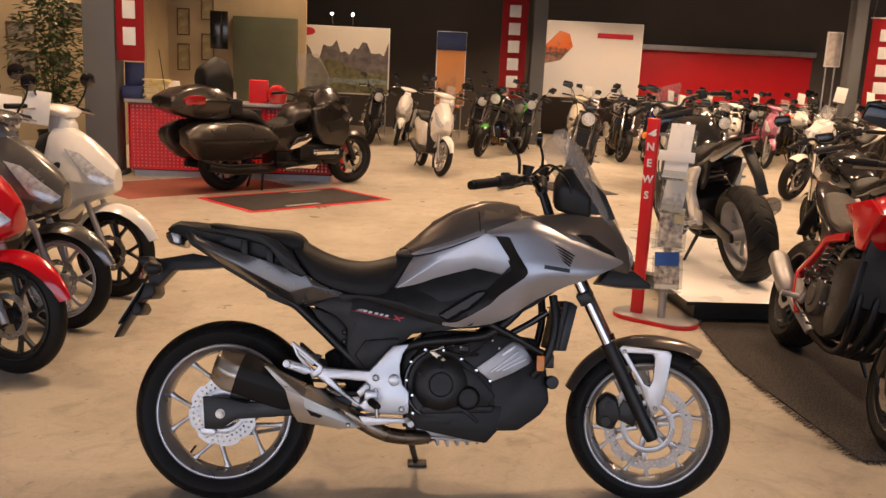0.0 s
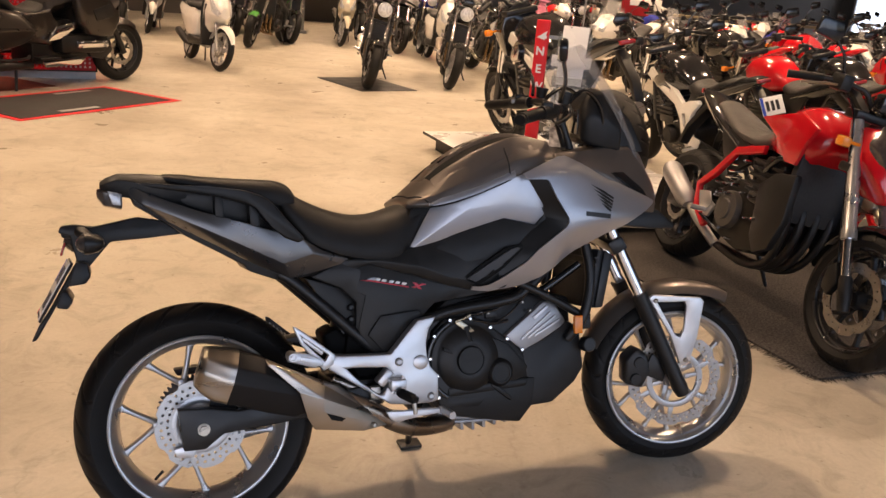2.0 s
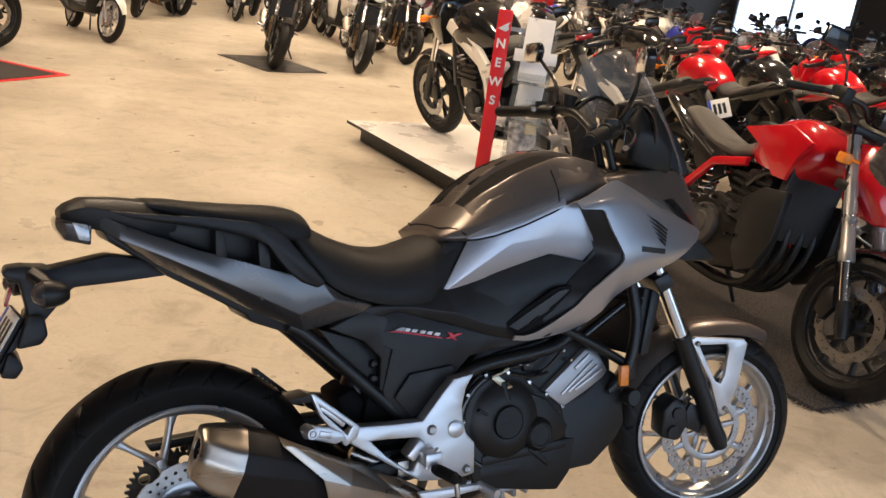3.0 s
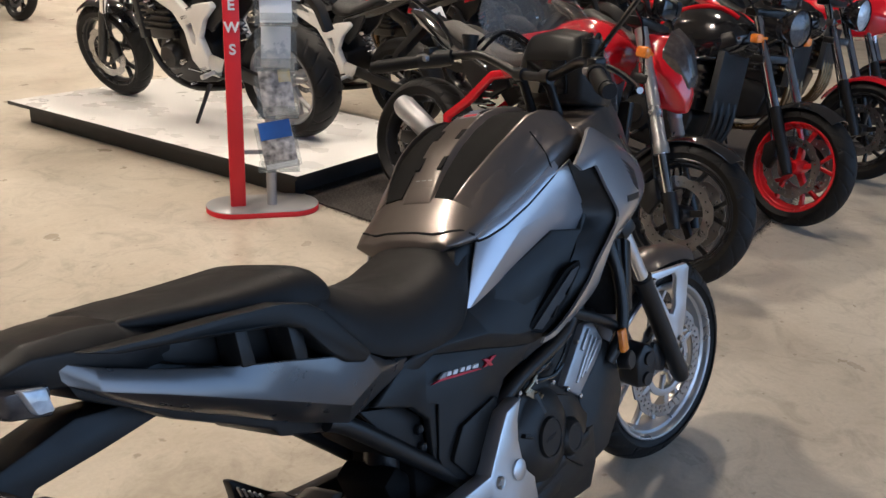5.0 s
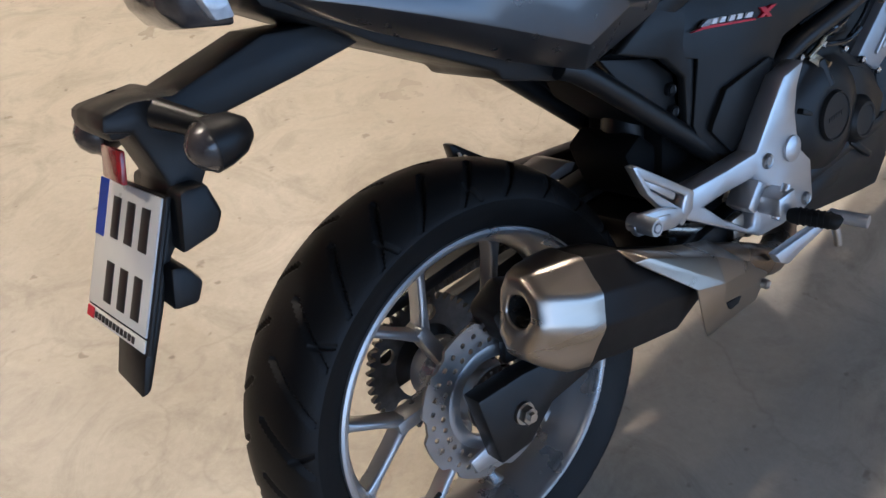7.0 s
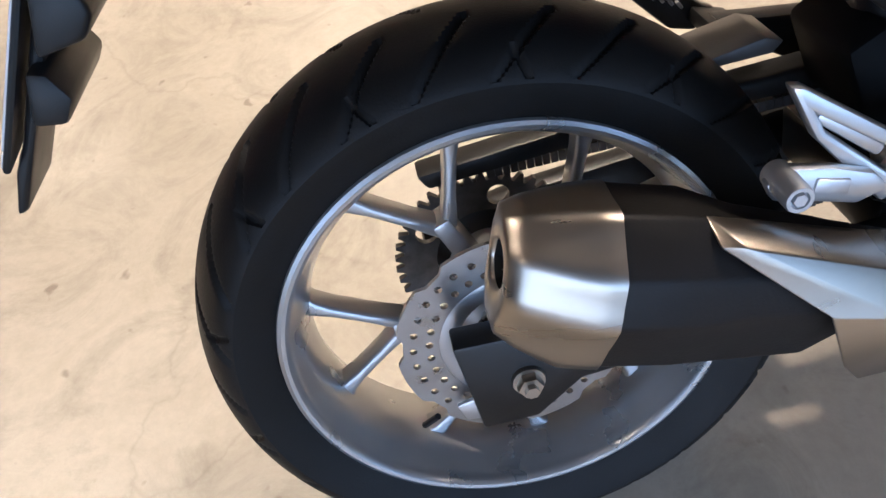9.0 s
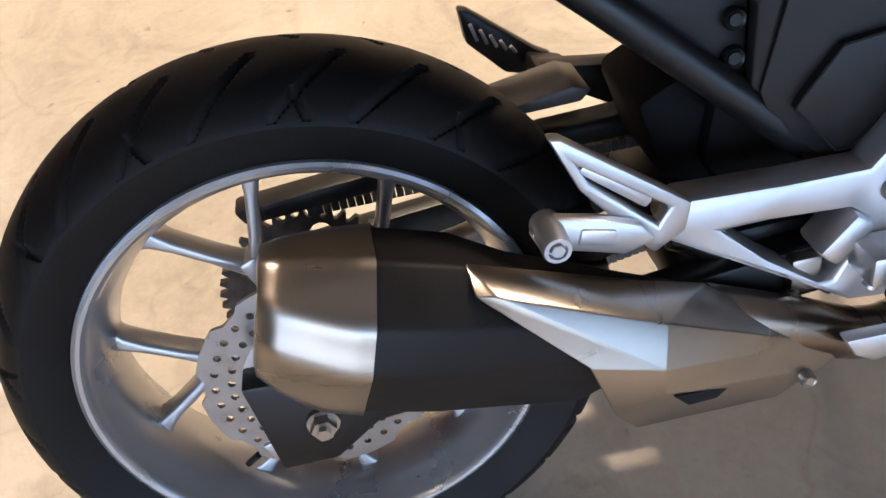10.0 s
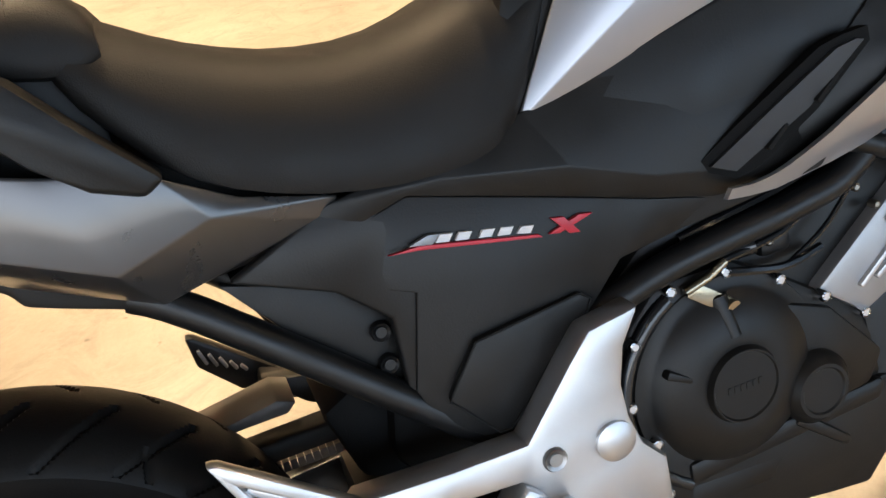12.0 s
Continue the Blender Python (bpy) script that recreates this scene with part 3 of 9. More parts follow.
# engine
part("engine_block", join(prism([(0.62, 0.34), (0.62, 0.54), (0.72, 0.62), (0.95, 0.62), (1.12, 0.60), (1.13, 0.45), (0.94, 0.28), (0.68, 0.28)], -0.098, 0.098, 0.012), prism([(0.655, 0.52), (0.70, 0.562), (0.79, 0.56), (0.86, 0.515), (0.94, 0.455), (0.985, 0.39), (0.965, 0.345), (0.86, 0.315), (0.70, 0.295), (0.665, 0.36)], -0.115, 0.115, 0.01)), M_ENGINE, bike, "black engine block")
CX, CZ = 0.768, 0.432
clutch = part("clutch_cover", lathe([(0, -0.144), (0.038, -0.144), (0.0395, -0.146), (0.041, -0.146), (0.043, -0.142), (0.044, -0.139), (0.050, -0.140), (0.062, -0.138), (0.088, -0.131), (0.098, -0.122), (0.104, -0.118), (0.116, -0.117), (0.118, -0.112), (0.118, -0.098)], CX, CZ, 64), M_ENGINE, bike, "round black clutch cover")
part("cover_bolt", [bolt(x, -0.117, z, 0.0068, 0.008) for x, z in ((0.709, 0.553), (0.775, 0.553), (0.839, 0.523), (0.894, 0.485), (0.944, 0.448), (0.660, 0.509), (0.645, 0.443), (0.667, 0.391), (0.671, 0.327))], M_CHROME, clutch)
tagged(part("cover_badge", join(*[box(CX - 0.022 + i * 0.0075, CX - 0.0175 + i * 0.0075, -0.1447, -0.1435, CZ - 0.004, CZ + 0.004, 0) for i in range(6)]), M_ENGINE, clutch, "raised illegible badge"), kind="stuff")
part("cover_rib", [bar_xz((0.684, 0.472), (0.728, 0.446), 0.010, 0.005, -0.138, -0.118, 0.003)], M_ENGINE, clutch)
fl = [(CX + 0.128 * math.cos(radians(q)), -0.116, CZ + 0.126 * math.sin(radians(q))) for q in range(118, 246, 8)]
part("cover_flange", tube(fl, 0.009, 10, smooth_pts=1), M_BLACKG, clutch, "gloss black cover flange")
part("oil_filler", join(tube([(0.762, -0.118, 0.528), (0.768, -0.134, 0.486)], [0.013, 0.009], 12)), M_ENGINE, bike)
part("cable_bracket", join(moved(box(-0.027, 0.027, -0.009, -0.006, -0.009, 0.009, 0.002), pose(0.752, -0.118, 0.533, 0, 38, 0)), tube([(0.725, -0.124, 0.548), (0.752, -0.126, 0.556), (0.775, -0.124, 0.566)], 0.005, 10), tube([(0.772, -0.120, 0.516), (0.774, -0.132, 0.514)], 0.010, 14)), M_BRASS, bike, "brass-coloured cable bracket")
part("side_cover", join(lathe([(0, -0.140), (0.026, -0.140), (0.028, -0.142), (0.032, -0.142), (0.036, -0.138), (0.043, -0.130), (0.044, -0.11)], 0.866, 0.386, 40), prism([(0.83, 0.50), (0.90, 0.47), (0.965, 0.395), (0.945, 0.36), (0.90, 0.345), (0.86, 0.42)], -0.124, -0.11, 0.006), prism([(0.70, 0.325), (0.955, 0.335), (0.965, 0.355), (0.955, 0.362), (0.70, 0.352)], -0.126, -0.105, 0.006), prism([(0.69, 0.29), (0.80, 0.285), (0.83, 0.315), (0.70, 0.325)], -0.122, -0.105, 0.006)), M_ENGINE, bike)
part("lower_cover", join(prism([(0.660, 0.40), (0.668, 0.318), (0.685, 0.274), (0.725, 0.264), (0.80, 0.249), (0.88, 0.234), (0.935, 0.226), (0.975, 0.27), (0.99, 0.36), (0.86, 0.36)], -0.121, -0.10, 0.006), bar_xz((0.84, 0.355), (0.905, 0.300), 0.016, 0.012, -0.130, -0.115, 0.004)), M_ENGINE, bike)
cyl = part("cylinder", prism([(0.890, 0.490), (1.022, 0.590), (1.062, 0.585), (1.100, 0.524), (1.085, 0.505), (0.955, 0.440)], -0.116, 0.11, 0.007), M_CASTGREY, bike, "grey cast cylinder head cover")
part("cover_fin", [*[bar_xz((0.945 + i * 0.022, 0.478 + i * 0.004), (1.045 + i * 0.016, 0.556 - i * 0.012), 0.007, 0.007, -0.121, -0.112, 0.002) for i in range(3)], prism([(0.985, 0.545), (1.03, 0.578), (1.036, 0.572), (0.99, 0.537)], -0.122, -0.11, 0.001)], M_ALU, cyl)
part("belly_pan", join(prism([(0.945, 0.45), (1.02, 0.475), (1.10, 0.53), (1.148, 0.50), (1.162, 0.375), (1.13, 0.33), (1.05, 0.272), (0.926, 0.268), (0.82, 0.285), (0.90, 0.345), (0.96, 0.36)], -0.118, 0.118, 0.012), prism([(0.93, 0.272), (0.945, 0.272), (0.932, 0.238), (0.922, 0.238)], -0.09, -0.07, 0.002)), M_BLACKP, bike)
sump = part("sump", prism([(0.675, 0.245), (0.70, 0.285), (0.93, 0.285), (0.92, 0.255), (0.80, 0.235)], -0.07, 0.07, 0.006), M_GREYMETAL, bike, "finned grey alloy sump")
fins = []
for i in range(7):
    fins.append(box(0.69 + i * 0.036, 0.70 + i * 0.036, -0.066, 0.08, 0.202 + 0.004 * abs(i - 3), 0.262, 0.002))
fins.append(prism([(0.685, 0.232), (0.925, 0.222), (0.925, 0.230), (0.685, 0.240)], -0.070, -0.05, 0.002))
part("fin", fins, M_GREYMETAL, sump)
hoses = [tube([(0.74, -0.1, 0.595), (0.80, -0.105, 0.605), (0.88, -0.1, 0.615), (0.98, -0.09, 0.64)], 0.006, 8, smooth_pts=4), tube([(0.775, -0.122, 0.566), (0.82, -0.122, 0.570), (0.86, -0.12, 0.578), (0.93, -0.11, 0.615)], 0.004, 8, smooth_pts=4), tube([(0.86, -0.115, 0.535), (0.91, -0.118, 0.565), (0.97, -0.112, 0.62)], 0.003, 8, smooth_pts=4), tube([(1.02, -0.1, 0.62), (1.09, -0.1, 0.66), (1.15, -0.11, 0.70)], 0.012, 10, smooth_pts=4)]
part("hose", hoses, M_BLACKG, bike)
part("hose", [tube([(0.775, -0.120, 0.552), (0.80, -0.122, 0.546), (0.85, -0.12, 0.535), (0.90, -0.115, 0.54)], 0.005, 8, smooth_pts=4), tube([(0.795, -0.112, 0.568), (0.815, -0.118, 0.57)], 0.010, 10)], M_BLACKG, bike)
part("injector_body", [soften(box(0.83, 0.87, -0.110, -0.07, 0.545, 0.575), 0.008), soften(box(0.925, 0.955, -0.108, -0.07, 0.59, 0.622), 0.008)], M_BLACKM, bike)
part("engine_bolt", [bolt(0.975, -0.113, 0.565, 0.005), bolt(0.95, -0.113, 0.592, 0.005), bolt(0.836, -0.112, 0.566, 0.005)], M_STEEL, bike)
rad = part("radiator", prism([(1.205, 0.745), (1.245, 0.735), (1.208, 0.562), (1.168, 0.562)], -0.135, 0.135, 0.006), M_RADI, bike, "slim dark radiator")
part("slat", [box(1.19, 1.20, -0.138, 0.138, 0.575 + i * 0.02, 0.580 + i * 0.02, 0) for i in range(8)], M_RADI, rad)
part("radiator_side", prism([(1.222, 0.742), (1.252, 0.725), (1.213, 0.563), (1.185, 0.563)], -0.146, -0.134, 0.004), M_BLACKM, bike)
for side in (-1, 1):
    part("frame_tube", [tube([(0.60, side * 0.112, 0.545), (0.645, side * 0.118, 0.562), (0.712, side * 0.12, 0.580), (0.794, side * 0.12, 0.590), (0.865, side * 0.12, 0.598), (0.939, side * 0.12, 0.617), (1.03, side * 0.11, 0.69), (1.14, side * 0.09, 0.82)], 0.0165, 14, smooth_pts=5), tube([(0.93, side * 0.125, 0.655), (1.04, side * 0.135, 0.60), (1.14, side * 0.13, 0.545)], 0.013, 12, smooth_pts=4), tube([(1.165, side * 0.125, 0.76), (1.172, side * 0.14, 0.66), (1.145, side * 0.145, 0.54), (1.10, side * 0.12, 0.47)], 0.0155, 12, smooth_pts=5)], M_BLACKM, bike, "satin black steel frame tube")
    part("subframe_tube", tube([(0.22, side * 0.09, 0.71), (0.27, side * 0.097, 0.675), (0.45, side * 0.105, 0.51), (0.50, side * 0.10, 0.465)], 0.0165, 14, smooth_pts=4), M_BLACKM, bike)
part("reflector", join(box(1.105, 1.133, -0.163, -0.150, 0.49, 0.545, 0.003)), M_ORANGE, bike, "amber side reflector")
part("horn", join(lathe([(0, -0.150), (0.02, -0.150), (0.024, -0.145), (0.024, -0.12), (0, -0.12)], 1.165, 0.45, 24), box(1.135, 1.17, -0.15, -0.12, 0.50, 0.55, 0.006)), M_BLACKM, bike)

# footrest hanger
hang = part("footrest_hanger", join(plate([(0.652, 0.574), (0.595, 0.566), (0.570, 0.54), (0.513, 0.476), (0.44, 0.478), (0.348, 0.484), (0.328, 0.468), (0.335, 0.446), (0.508, 0.333), (0.566, 0.326), (0.63, 0.325), (0.655, 0.330), (0.655, 0.404), (0.632, 0.43), (0.622, 0.463), (0.62, 0.50), (0.629, 0.538)], [[(0.384, 0.444), (0.427, 0.444), (0.500, 0.438), (0.516, 0.424), (0.513, 0.402), (0.490, 0.364), (0.476, 0.364), (0.424, 0.404)]], -0.166, -0.128, 0.006), bar_xz((0.478, 0.392), (0.512, 0.428), 0.026, 0.026, -0.175, -0.13, 0.006)), M_ALU, bike, "silver cast footrest hanger")
part("hanger_bolt", [bolt(0.536, -0.166, 0.452, 0.0125, 0.005), bolt(0.63, -0.166, 0.345, 0.011, 0.005)], M_DISC, hang)
part("hanger_cap", lathe([(0, -0.174), (0.012, -0.174), (0.021, -0.17), (0.021, -0.16), (0, -0.16)], 0.601, 0.446, 28), M_ALU, hang)
part("peg_strap", join(plate([(0.236, 0.574), (0.247, 0.571), (0.352, 0.488), (0.346, 0.462), (0.318, 0.445), (0.258, 0.522)], [[(0.258, 0.545), (0.333, 0.488), (0.322, 0.473), (0.266, 0.527)]], -0.176, -0.158, 0.004), bar_xz((0.262, 0.540), (0.318, 0.492), 0.012, 0.012, -0.17, -0.152, 0.004)), M_ALU, hang, "folded silver pillion footrest")
part("peg_mount", join(prism([(0.212, 0.498), (0.219, 0.480), (0.245, 0.473), (0.29, 0.458), (0.318, 0.466), (0.305, 0.484), (0.272, 0.498), (0.234, 0.508)], -0.186, -0.172, 0.004), prism([(0.250, 0.480), (0.280, 0.472), (0.283, 0.486), (0.254, 0.494)], -0.189, -0.184, 0.002)), M_ALU, hang)
part("peg_bobbin", join(lathe([(0, -0.208), (0.0072, -0.208), (0.008, -0.212), (0.0112, -0.212), (0.0125, -0.209), (0.0130, -0.168), (0, -0.168)], 0.228, 0.496, 28), lathe([(0, -0.213), (0.0058, -0.213), (0.0066, -0.211), (0.0066, -0.207), (0, -0.207)], 0.228, 0.496, 6)), M_ALU, hang)
lp = mirrored(prism([(0.229, 0.553), (0.240, 0.550), (0.318, 0.484), (0.336, 0.474), (0.306, 0.455), (0.276, 0.464), (0.233, 0.511)], -0.236, -0.214, 0.004))
lf = part("left_footrest", lp, M_BLACKM, bike, "folded grey pillion footrest with a ribbed pad")
part("pad_rib", [mirrored(bar_xz((0.240 + 0.011 * k, 0.535 - 0.009 * k), (0.246 + 0.011 * k, 0.514 - 0.006 * k), 0.004, 0.004, -0.212, -0.205, 0.001)) for k in range(5)], M_GREYMETAL, lf)
part("left_hanger", join(prism([(0.30, 0.50), (0.345, 0.455), (0.52, 0.35), (0.64, 0.34), (0.64, 0.55), (0.59, 0.55), (0.51, 0.47), (0.36, 0.49)], 0.13, 0.165, 0.006), bar_xz((0.30, 0.478), (0.345, 0.462), 0.018, 0.018, 0.15, 0.225, 0.004)), M_BLACKM, bike)
peg = part("footrest", soften(tube([(0.521, -0.206, 0.374), (0.524, -0.215, 0.374), (0.543, -0.262, 0.366), (0.547, -0.272, 0.363), (0.548, -0.276, 0.361)], [0.010, 0.0128, 0.0128, 0.012, 0.008], 14), 0), M_RUBBER, hang, "black rubber footrest")
for i in range(6):
    c = Vector((0.526 + 0.0031 * i, -0.220 - 0.0078 * i, 0.3735 - 0.0013 * i))
    part("peg_rib", tube([c, c + Vector((0.0012, -0.003, -0.0005))], 0.0142, 14), M_RUBBER, peg)
part("peg_feeler", tube([(0.544, -0.268, 0.360), (0.546, -0.270, 0.340), (0.547, -0.270, 0.325)], [0.0065, 0.0065, 0.006], 10), M_STEEL, hang)
part("peg_hinge", join(box(0.50, 0.545, -0.208, -0.165, 0.378, 0.41, 0.005), tube([(0.505, -0.195, 0.372), (0.54, -0.195, 0.416)], 0.007, 10)), M_ALU, hang)
part("brake_pedal", join(prism([(0.484, 0.322), (0.543, 0.320), (0.612, 0.318), (0.656, 0.317), (0.660, 0.303), (0.613, 0.302), (0.544, 0.294), (0.515, 0.289), (0.496, 0.301)], -0.206, -0.190, 0.003), tube([(0.650, -0.195, 0.311), (0.662, -0.255, 0.305)], 0.011, 12)), M_ALU, bike, "satin silver brake pedal")
part("master_cylinder", join(tube([(0.36, -0.10, 0.405), (0.47, -0.125, 0.355)], 0.014, 12), tube([(0.46, -0.13, 0.372), (0.50, -0.15, 0.345)], 0.012, 10), box(0.455, 0.485, -0.155, -0.11, 0.345, 0.385, 0.004), bolt(0.458, -0.15, 0.335, 0.012)), M_STEEL, bike)

# exhaust
A, B = Vector((-0.012, -0.19, 0.490)), Vector((0.33, -0.185, 0.385))
AX = (B - A).normalized()
UP = Vector((0, 0, 1)) - AX * AX.z
UP.normalize()
SIDE = UP.cross(AX)
RGT = SIDE if SIDE.y < 0 else -SIDE


def exhaust_ring(s, corners):
    """Sixteen points round the silencer's axis: eight corners and the middles between them."""
    pts = []
    for (u0, v0), (u1, v1) in zip(corners, corners[1:] + corners[:1]):
        pts += [(u0, v0), ((u0 + u1) / 2, (v0 + v1) / 2)]
    return [A + AX * s + RGT * u + UP * v for u, v in pts]


def bore_ring(s, r, corners, cu, cv):
    out = []
    for (u0, v0), (u1, v1) in zip(corners, corners[1:] + corners[:1]):
        for u, v in ((u0, v0), ((u0 + u1) / 2, (v0 + v1) / 2)):
            a = math.atan2(v - cv, u - cu)
            out.append(A + AX * s + RGT * (cu + r * math.cos(a)) + UP * (cv + r * math.sin(a)))
    return out


TIP = [(-0.016, 0.050), (0.010, 0.050), (0.036, 0.032), (0.044, -0.004), (0.024, -0.050), (-0.008, -0.052), (-0.026, -0.030), (-0.026, 0.026)]
WAIST = [(-0.028, 0.060), (0.020, 0.060), (0.056, 0.027), (0.063, -0.012), (0.040, -0.074), (-0.016, -0.076), (-0.046, -0.045), (-0.046, 0.030)]
SHELL = [(-0.030, 0.063), (0.024, 0.063), (0.062, 0.026), (0.069, -0.015), (0.045, -0.074), (-0.020, -0.076), (-0.050, -0.045), (-0.050, 0.032)]
def bulk(ku, kt, kb):
    """The shell's outline with its own widths outwards, upwards and downwards."""
    return [(u * ku, v * (kt if v > 0 else kb)) for u, v in SHELL]
silencer = part("silencer", soften(loft([exhaust_ring(0.082, bulk(0.985, 0.985, 0.985)), exhaust_ring(0.15, bulk(0.97, 0.94, 1.0)), exhaust_ring(0.20, bulk(0.80, 0.72, 1.04)), exhaust_ring(0.275, bulk(0.74, 0.55, 1.0)), exhaust_ring(0.292, bulk(0.70, 0.5, 0.86)), exhaust_ring(0.36, bulk(0.45, 0.4, 0.4))]), 0.004, 2, 20), M_SILENCER, bike, "matt black exhaust silencer")
part("end_cap", subdivided(loft([bore_ring(0.032, 0.020, TIP, 0.006, 0.006), bore_ring(0.002, 0.021, TIP, 0.006, 0.006), bore_ring(-0.001, 0.023, TIP, 0.006, 0.006), exhaust_ring(0.0, TIP), exhaust_ring(0.052, WAIST), exhaust_ring(0.072, bulk(0.985, 0.99, 0.99)), exhaust_ring(0.086, SHELL)], caps=False), 2, 0.28), M_STEEL, silencer, "brushed steel end cap", 75)
part("outlet", loft([bore_ring(0.002, 0.0205, TIP, 0.006, 0.006), bore_ring(0.05, 0.0195, TIP, 0.006, 0.006), bore_ring(0.051, 0.002, TIP, 0.006, 0.006)], caps=False), M_HOLE, silencer)
sh = [(0.155, -0.205, 0.500), (0.156, -0.234, 0.487), (0.173, -0.243, 0.488), (0.234, -0.260, 0.412), (0.256, -0.246, 0.338), (0.278, -0.231, 0.302), (0.297, -0.256, 0.388), (0.306, -0.238, 0.421), (0.224, -0.190, 0.463), (0.297, -0.184, 0.430), (0.360, -0.178, 0.405), (0.477, -0.180, 0.303), (0.491, -0.184, 0.281), (0.300, -0.247, 0.351), (0.417, -0.212, 0.279), (0.440, -0.207, 0.300)]
part("heat_shield", panel(sh, [(0, 1, 2), (0, 2, 7, 8), (8, 7, 9), (9, 7, 10), (7, 11, 10), (2, 6, 7), (7, 6, 11), (1, 3, 6, 2), (3, 4, 13, 6), (6, 13, 15, 11), (4, 5, 13), (13, 5, 14, 15), (15, 14, 12, 11)], 0.003, 0.0026, 3), M_STEEL, silencer, "folded brushed steel heat shield", 48)
part("shield_slot", prism([(0.306, 0.347), (0.425, 0.301), (0.420, 0.294), (0.322, 0.325)], -0.2478, -0.238, 0.002, dy=lambda x, z: (x - 0.306) * 0.29 + (0.347 - z) * 0.12), M_HOLE, silencer)
part("shield_bolt", bolt(0.448, -0.208, 0.291, 0.008), M_STEEL, silencer)
part("exhaust_pipe", join(tube([(0.36, -0.170, 0.365), (0.45, -0.165, 0.322), (0.53, -0.15, 0.275), (0.60, -0.12, 0.247), (0.70, -0.07, 0.235), (0.74, -0.03, 0.24)], [0.028, 0.027, 0.027, 0.027, 0.027, 0.027], 20, smooth_pts=5)), M_PIPE, bike, "heat-tinted steel exhaust pipe")
stand_b = [(0.665, 0.095, 0.27), (0.675, 0.15, 0.19), (0.70, 0.255, 0.095)]
part("side_stand", join(tube(stand_b, [0.016, 0.013, 0.011], 12), box(0.64, 0.70, 0.07, 0.12, 0.25, 0.31, 0.008), moved(box(-0.03, 0.045, -0.022, 0.03, -0.006, 0.006, 0.003), pose(0.70, 0.262, 0.082, LEAN_DEG))), M_BLACKM, bike, "black side stand")

# seat and tail
seat_rows = []
for x, zt, zb, w in ((0.222, 0.952, 0.895, 0.112), (0.255, 0.938, 0.845, 0.128), (0.30, 0.912, 0.797, 0.136), (0.36, 0.886, 0.768, 0.140), (0.43, 0.869, 0.749, 0.139), (0.50, 0.868, 0.742, 0.134), (0.56, 0.884, 0.749, 0.127), (0.60, 0.896, 0.790, 0.119), (0.635, 0.897, 0.855, 0.108), (0.662, 0.886, 0.872, 0.095)):
    h = zt - zb
    seat_rows.append((x, [(0, zt), (w * 0.45, zt - 0.004), (w * 0.75, zt - 0.018 * min(1, h / 0.08)), (w * 0.93, zt - min(0.05, h * 0.45)), (w, zt - min(0.085, h * 0.7)), (w * 0.985, zb), (w * 0.6, zb + 0.004)]))
part("rider_seat", subdivided(half_body(seat_rows), 1, 0.6), M_SEAT, bike, "black textured vinyl rider seat", 50)
ps = []
for x, zt, w, h in ((-0.082, 0.984, 0.086, 0.010), (-0.066, 0.988, 0.093, 0.020), (0.02, 0.981, 0.104, 0.034), (0.10, 0.975, 0.112, 0.048), (0.17, 0.971, 0.118, 0.060), (0.215, 0.968, 0.120, 0.068), (0.245, 0.957, 0.119, 0.060), (0.262, 0.937, 0.113, 0.034)):
    ps.append((x, [(0, zt), (w * 0.5, zt - 0.001), (w * 0.80, zt - 0.006), (w * 0.95, zt - h * 0.36), (w, zt - h * 0.78), (w * 0.97, zt - h), (w * 0.5, zt - h)]))
pillion = part("pillion_seat", subdivided(half_body(ps), 1, 0.5), M_SEAT, bike, "black ribbed vinyl pillion seat", 50)
for k in range(6):
    x = 0.178 + 0.0145 * k
    (xa, pa), (xb, pb) = [(p, q) for p, q in zip(ps, ps[1:]) if p[0] <= x <= q[0]][0]
    f = (x - xa) / (xb - xa)
    half = [(u[0] * (1 - f) + v[0] * f, u[1] * (1 - f) + v[1] * f) for u, v in zip(pa[:5], pb[:5])]
    ring = [(x, -y * 0.985, z - 0.001) for y, z in reversed(half)] + [(x, y * 0.985, z - 0.001) for y, z in half[1:]]
    part("seat_rib", tube(ring, 0.0019, 6, smooth_pts=3), M_SEAT, pillion)
part("tail_end", soften(half_body([(-0.234, [(0, 0.968), (0.038, 0.966), (0.056, 0.959), (0.045, 0.950)]), (-0.220, [(0, 0.979), (0.048, 0.977), (0.067, 0.963), (0.055, 0.944)]), (-0.190, [(0, 0.991), (0.060, 0.989), (0.080, 0.972), (0.07, 0.93)]), (-0.13, [(0, 0.990), (0.070, 0.987), (0.095, 0.963), (0.085, 0.92)]), (-0.08, [(0, 0.986), (0.084, 0.981), (0.106, 0.955), (0.095, 0.91)]), (-0.02, [(0, 0.952), (0.09, 0.952), (0.1, 0.94), (0.09, 0.91)])]), 0.003, 2, 14), M_BLACKP, bike)
part("under_tail", join(prism([(-0.17, 0.955), (-0.15, 0.905), (-0.07, 0.855), (-0.030, 0.825), (0.06, 0.775), (0.127, 0.737), (0.135, 0.722), (0.160, 0.712), (0.225, 0.688), (0.32, 0.70), (0.42, 0.66), (0.46, 0.74), (0.32, 0.79), (0.20, 0.84), (0.06, 0.89), (-0.03, 0.915)], -0.078, 0.078, 0.006), box(0.16, 0.62, -0.09, 0.09, 0.74, 0.82, 0.02)), M_BLACKP, bike)
part("inner_guard", prism([(0.30, 0.69), (0.335, 0.61), (0.40, 0.55), (0.46, 0.55), (0.46, 0.70)], -0.078, 0.06, 0.006), M_TROUGH, bike)
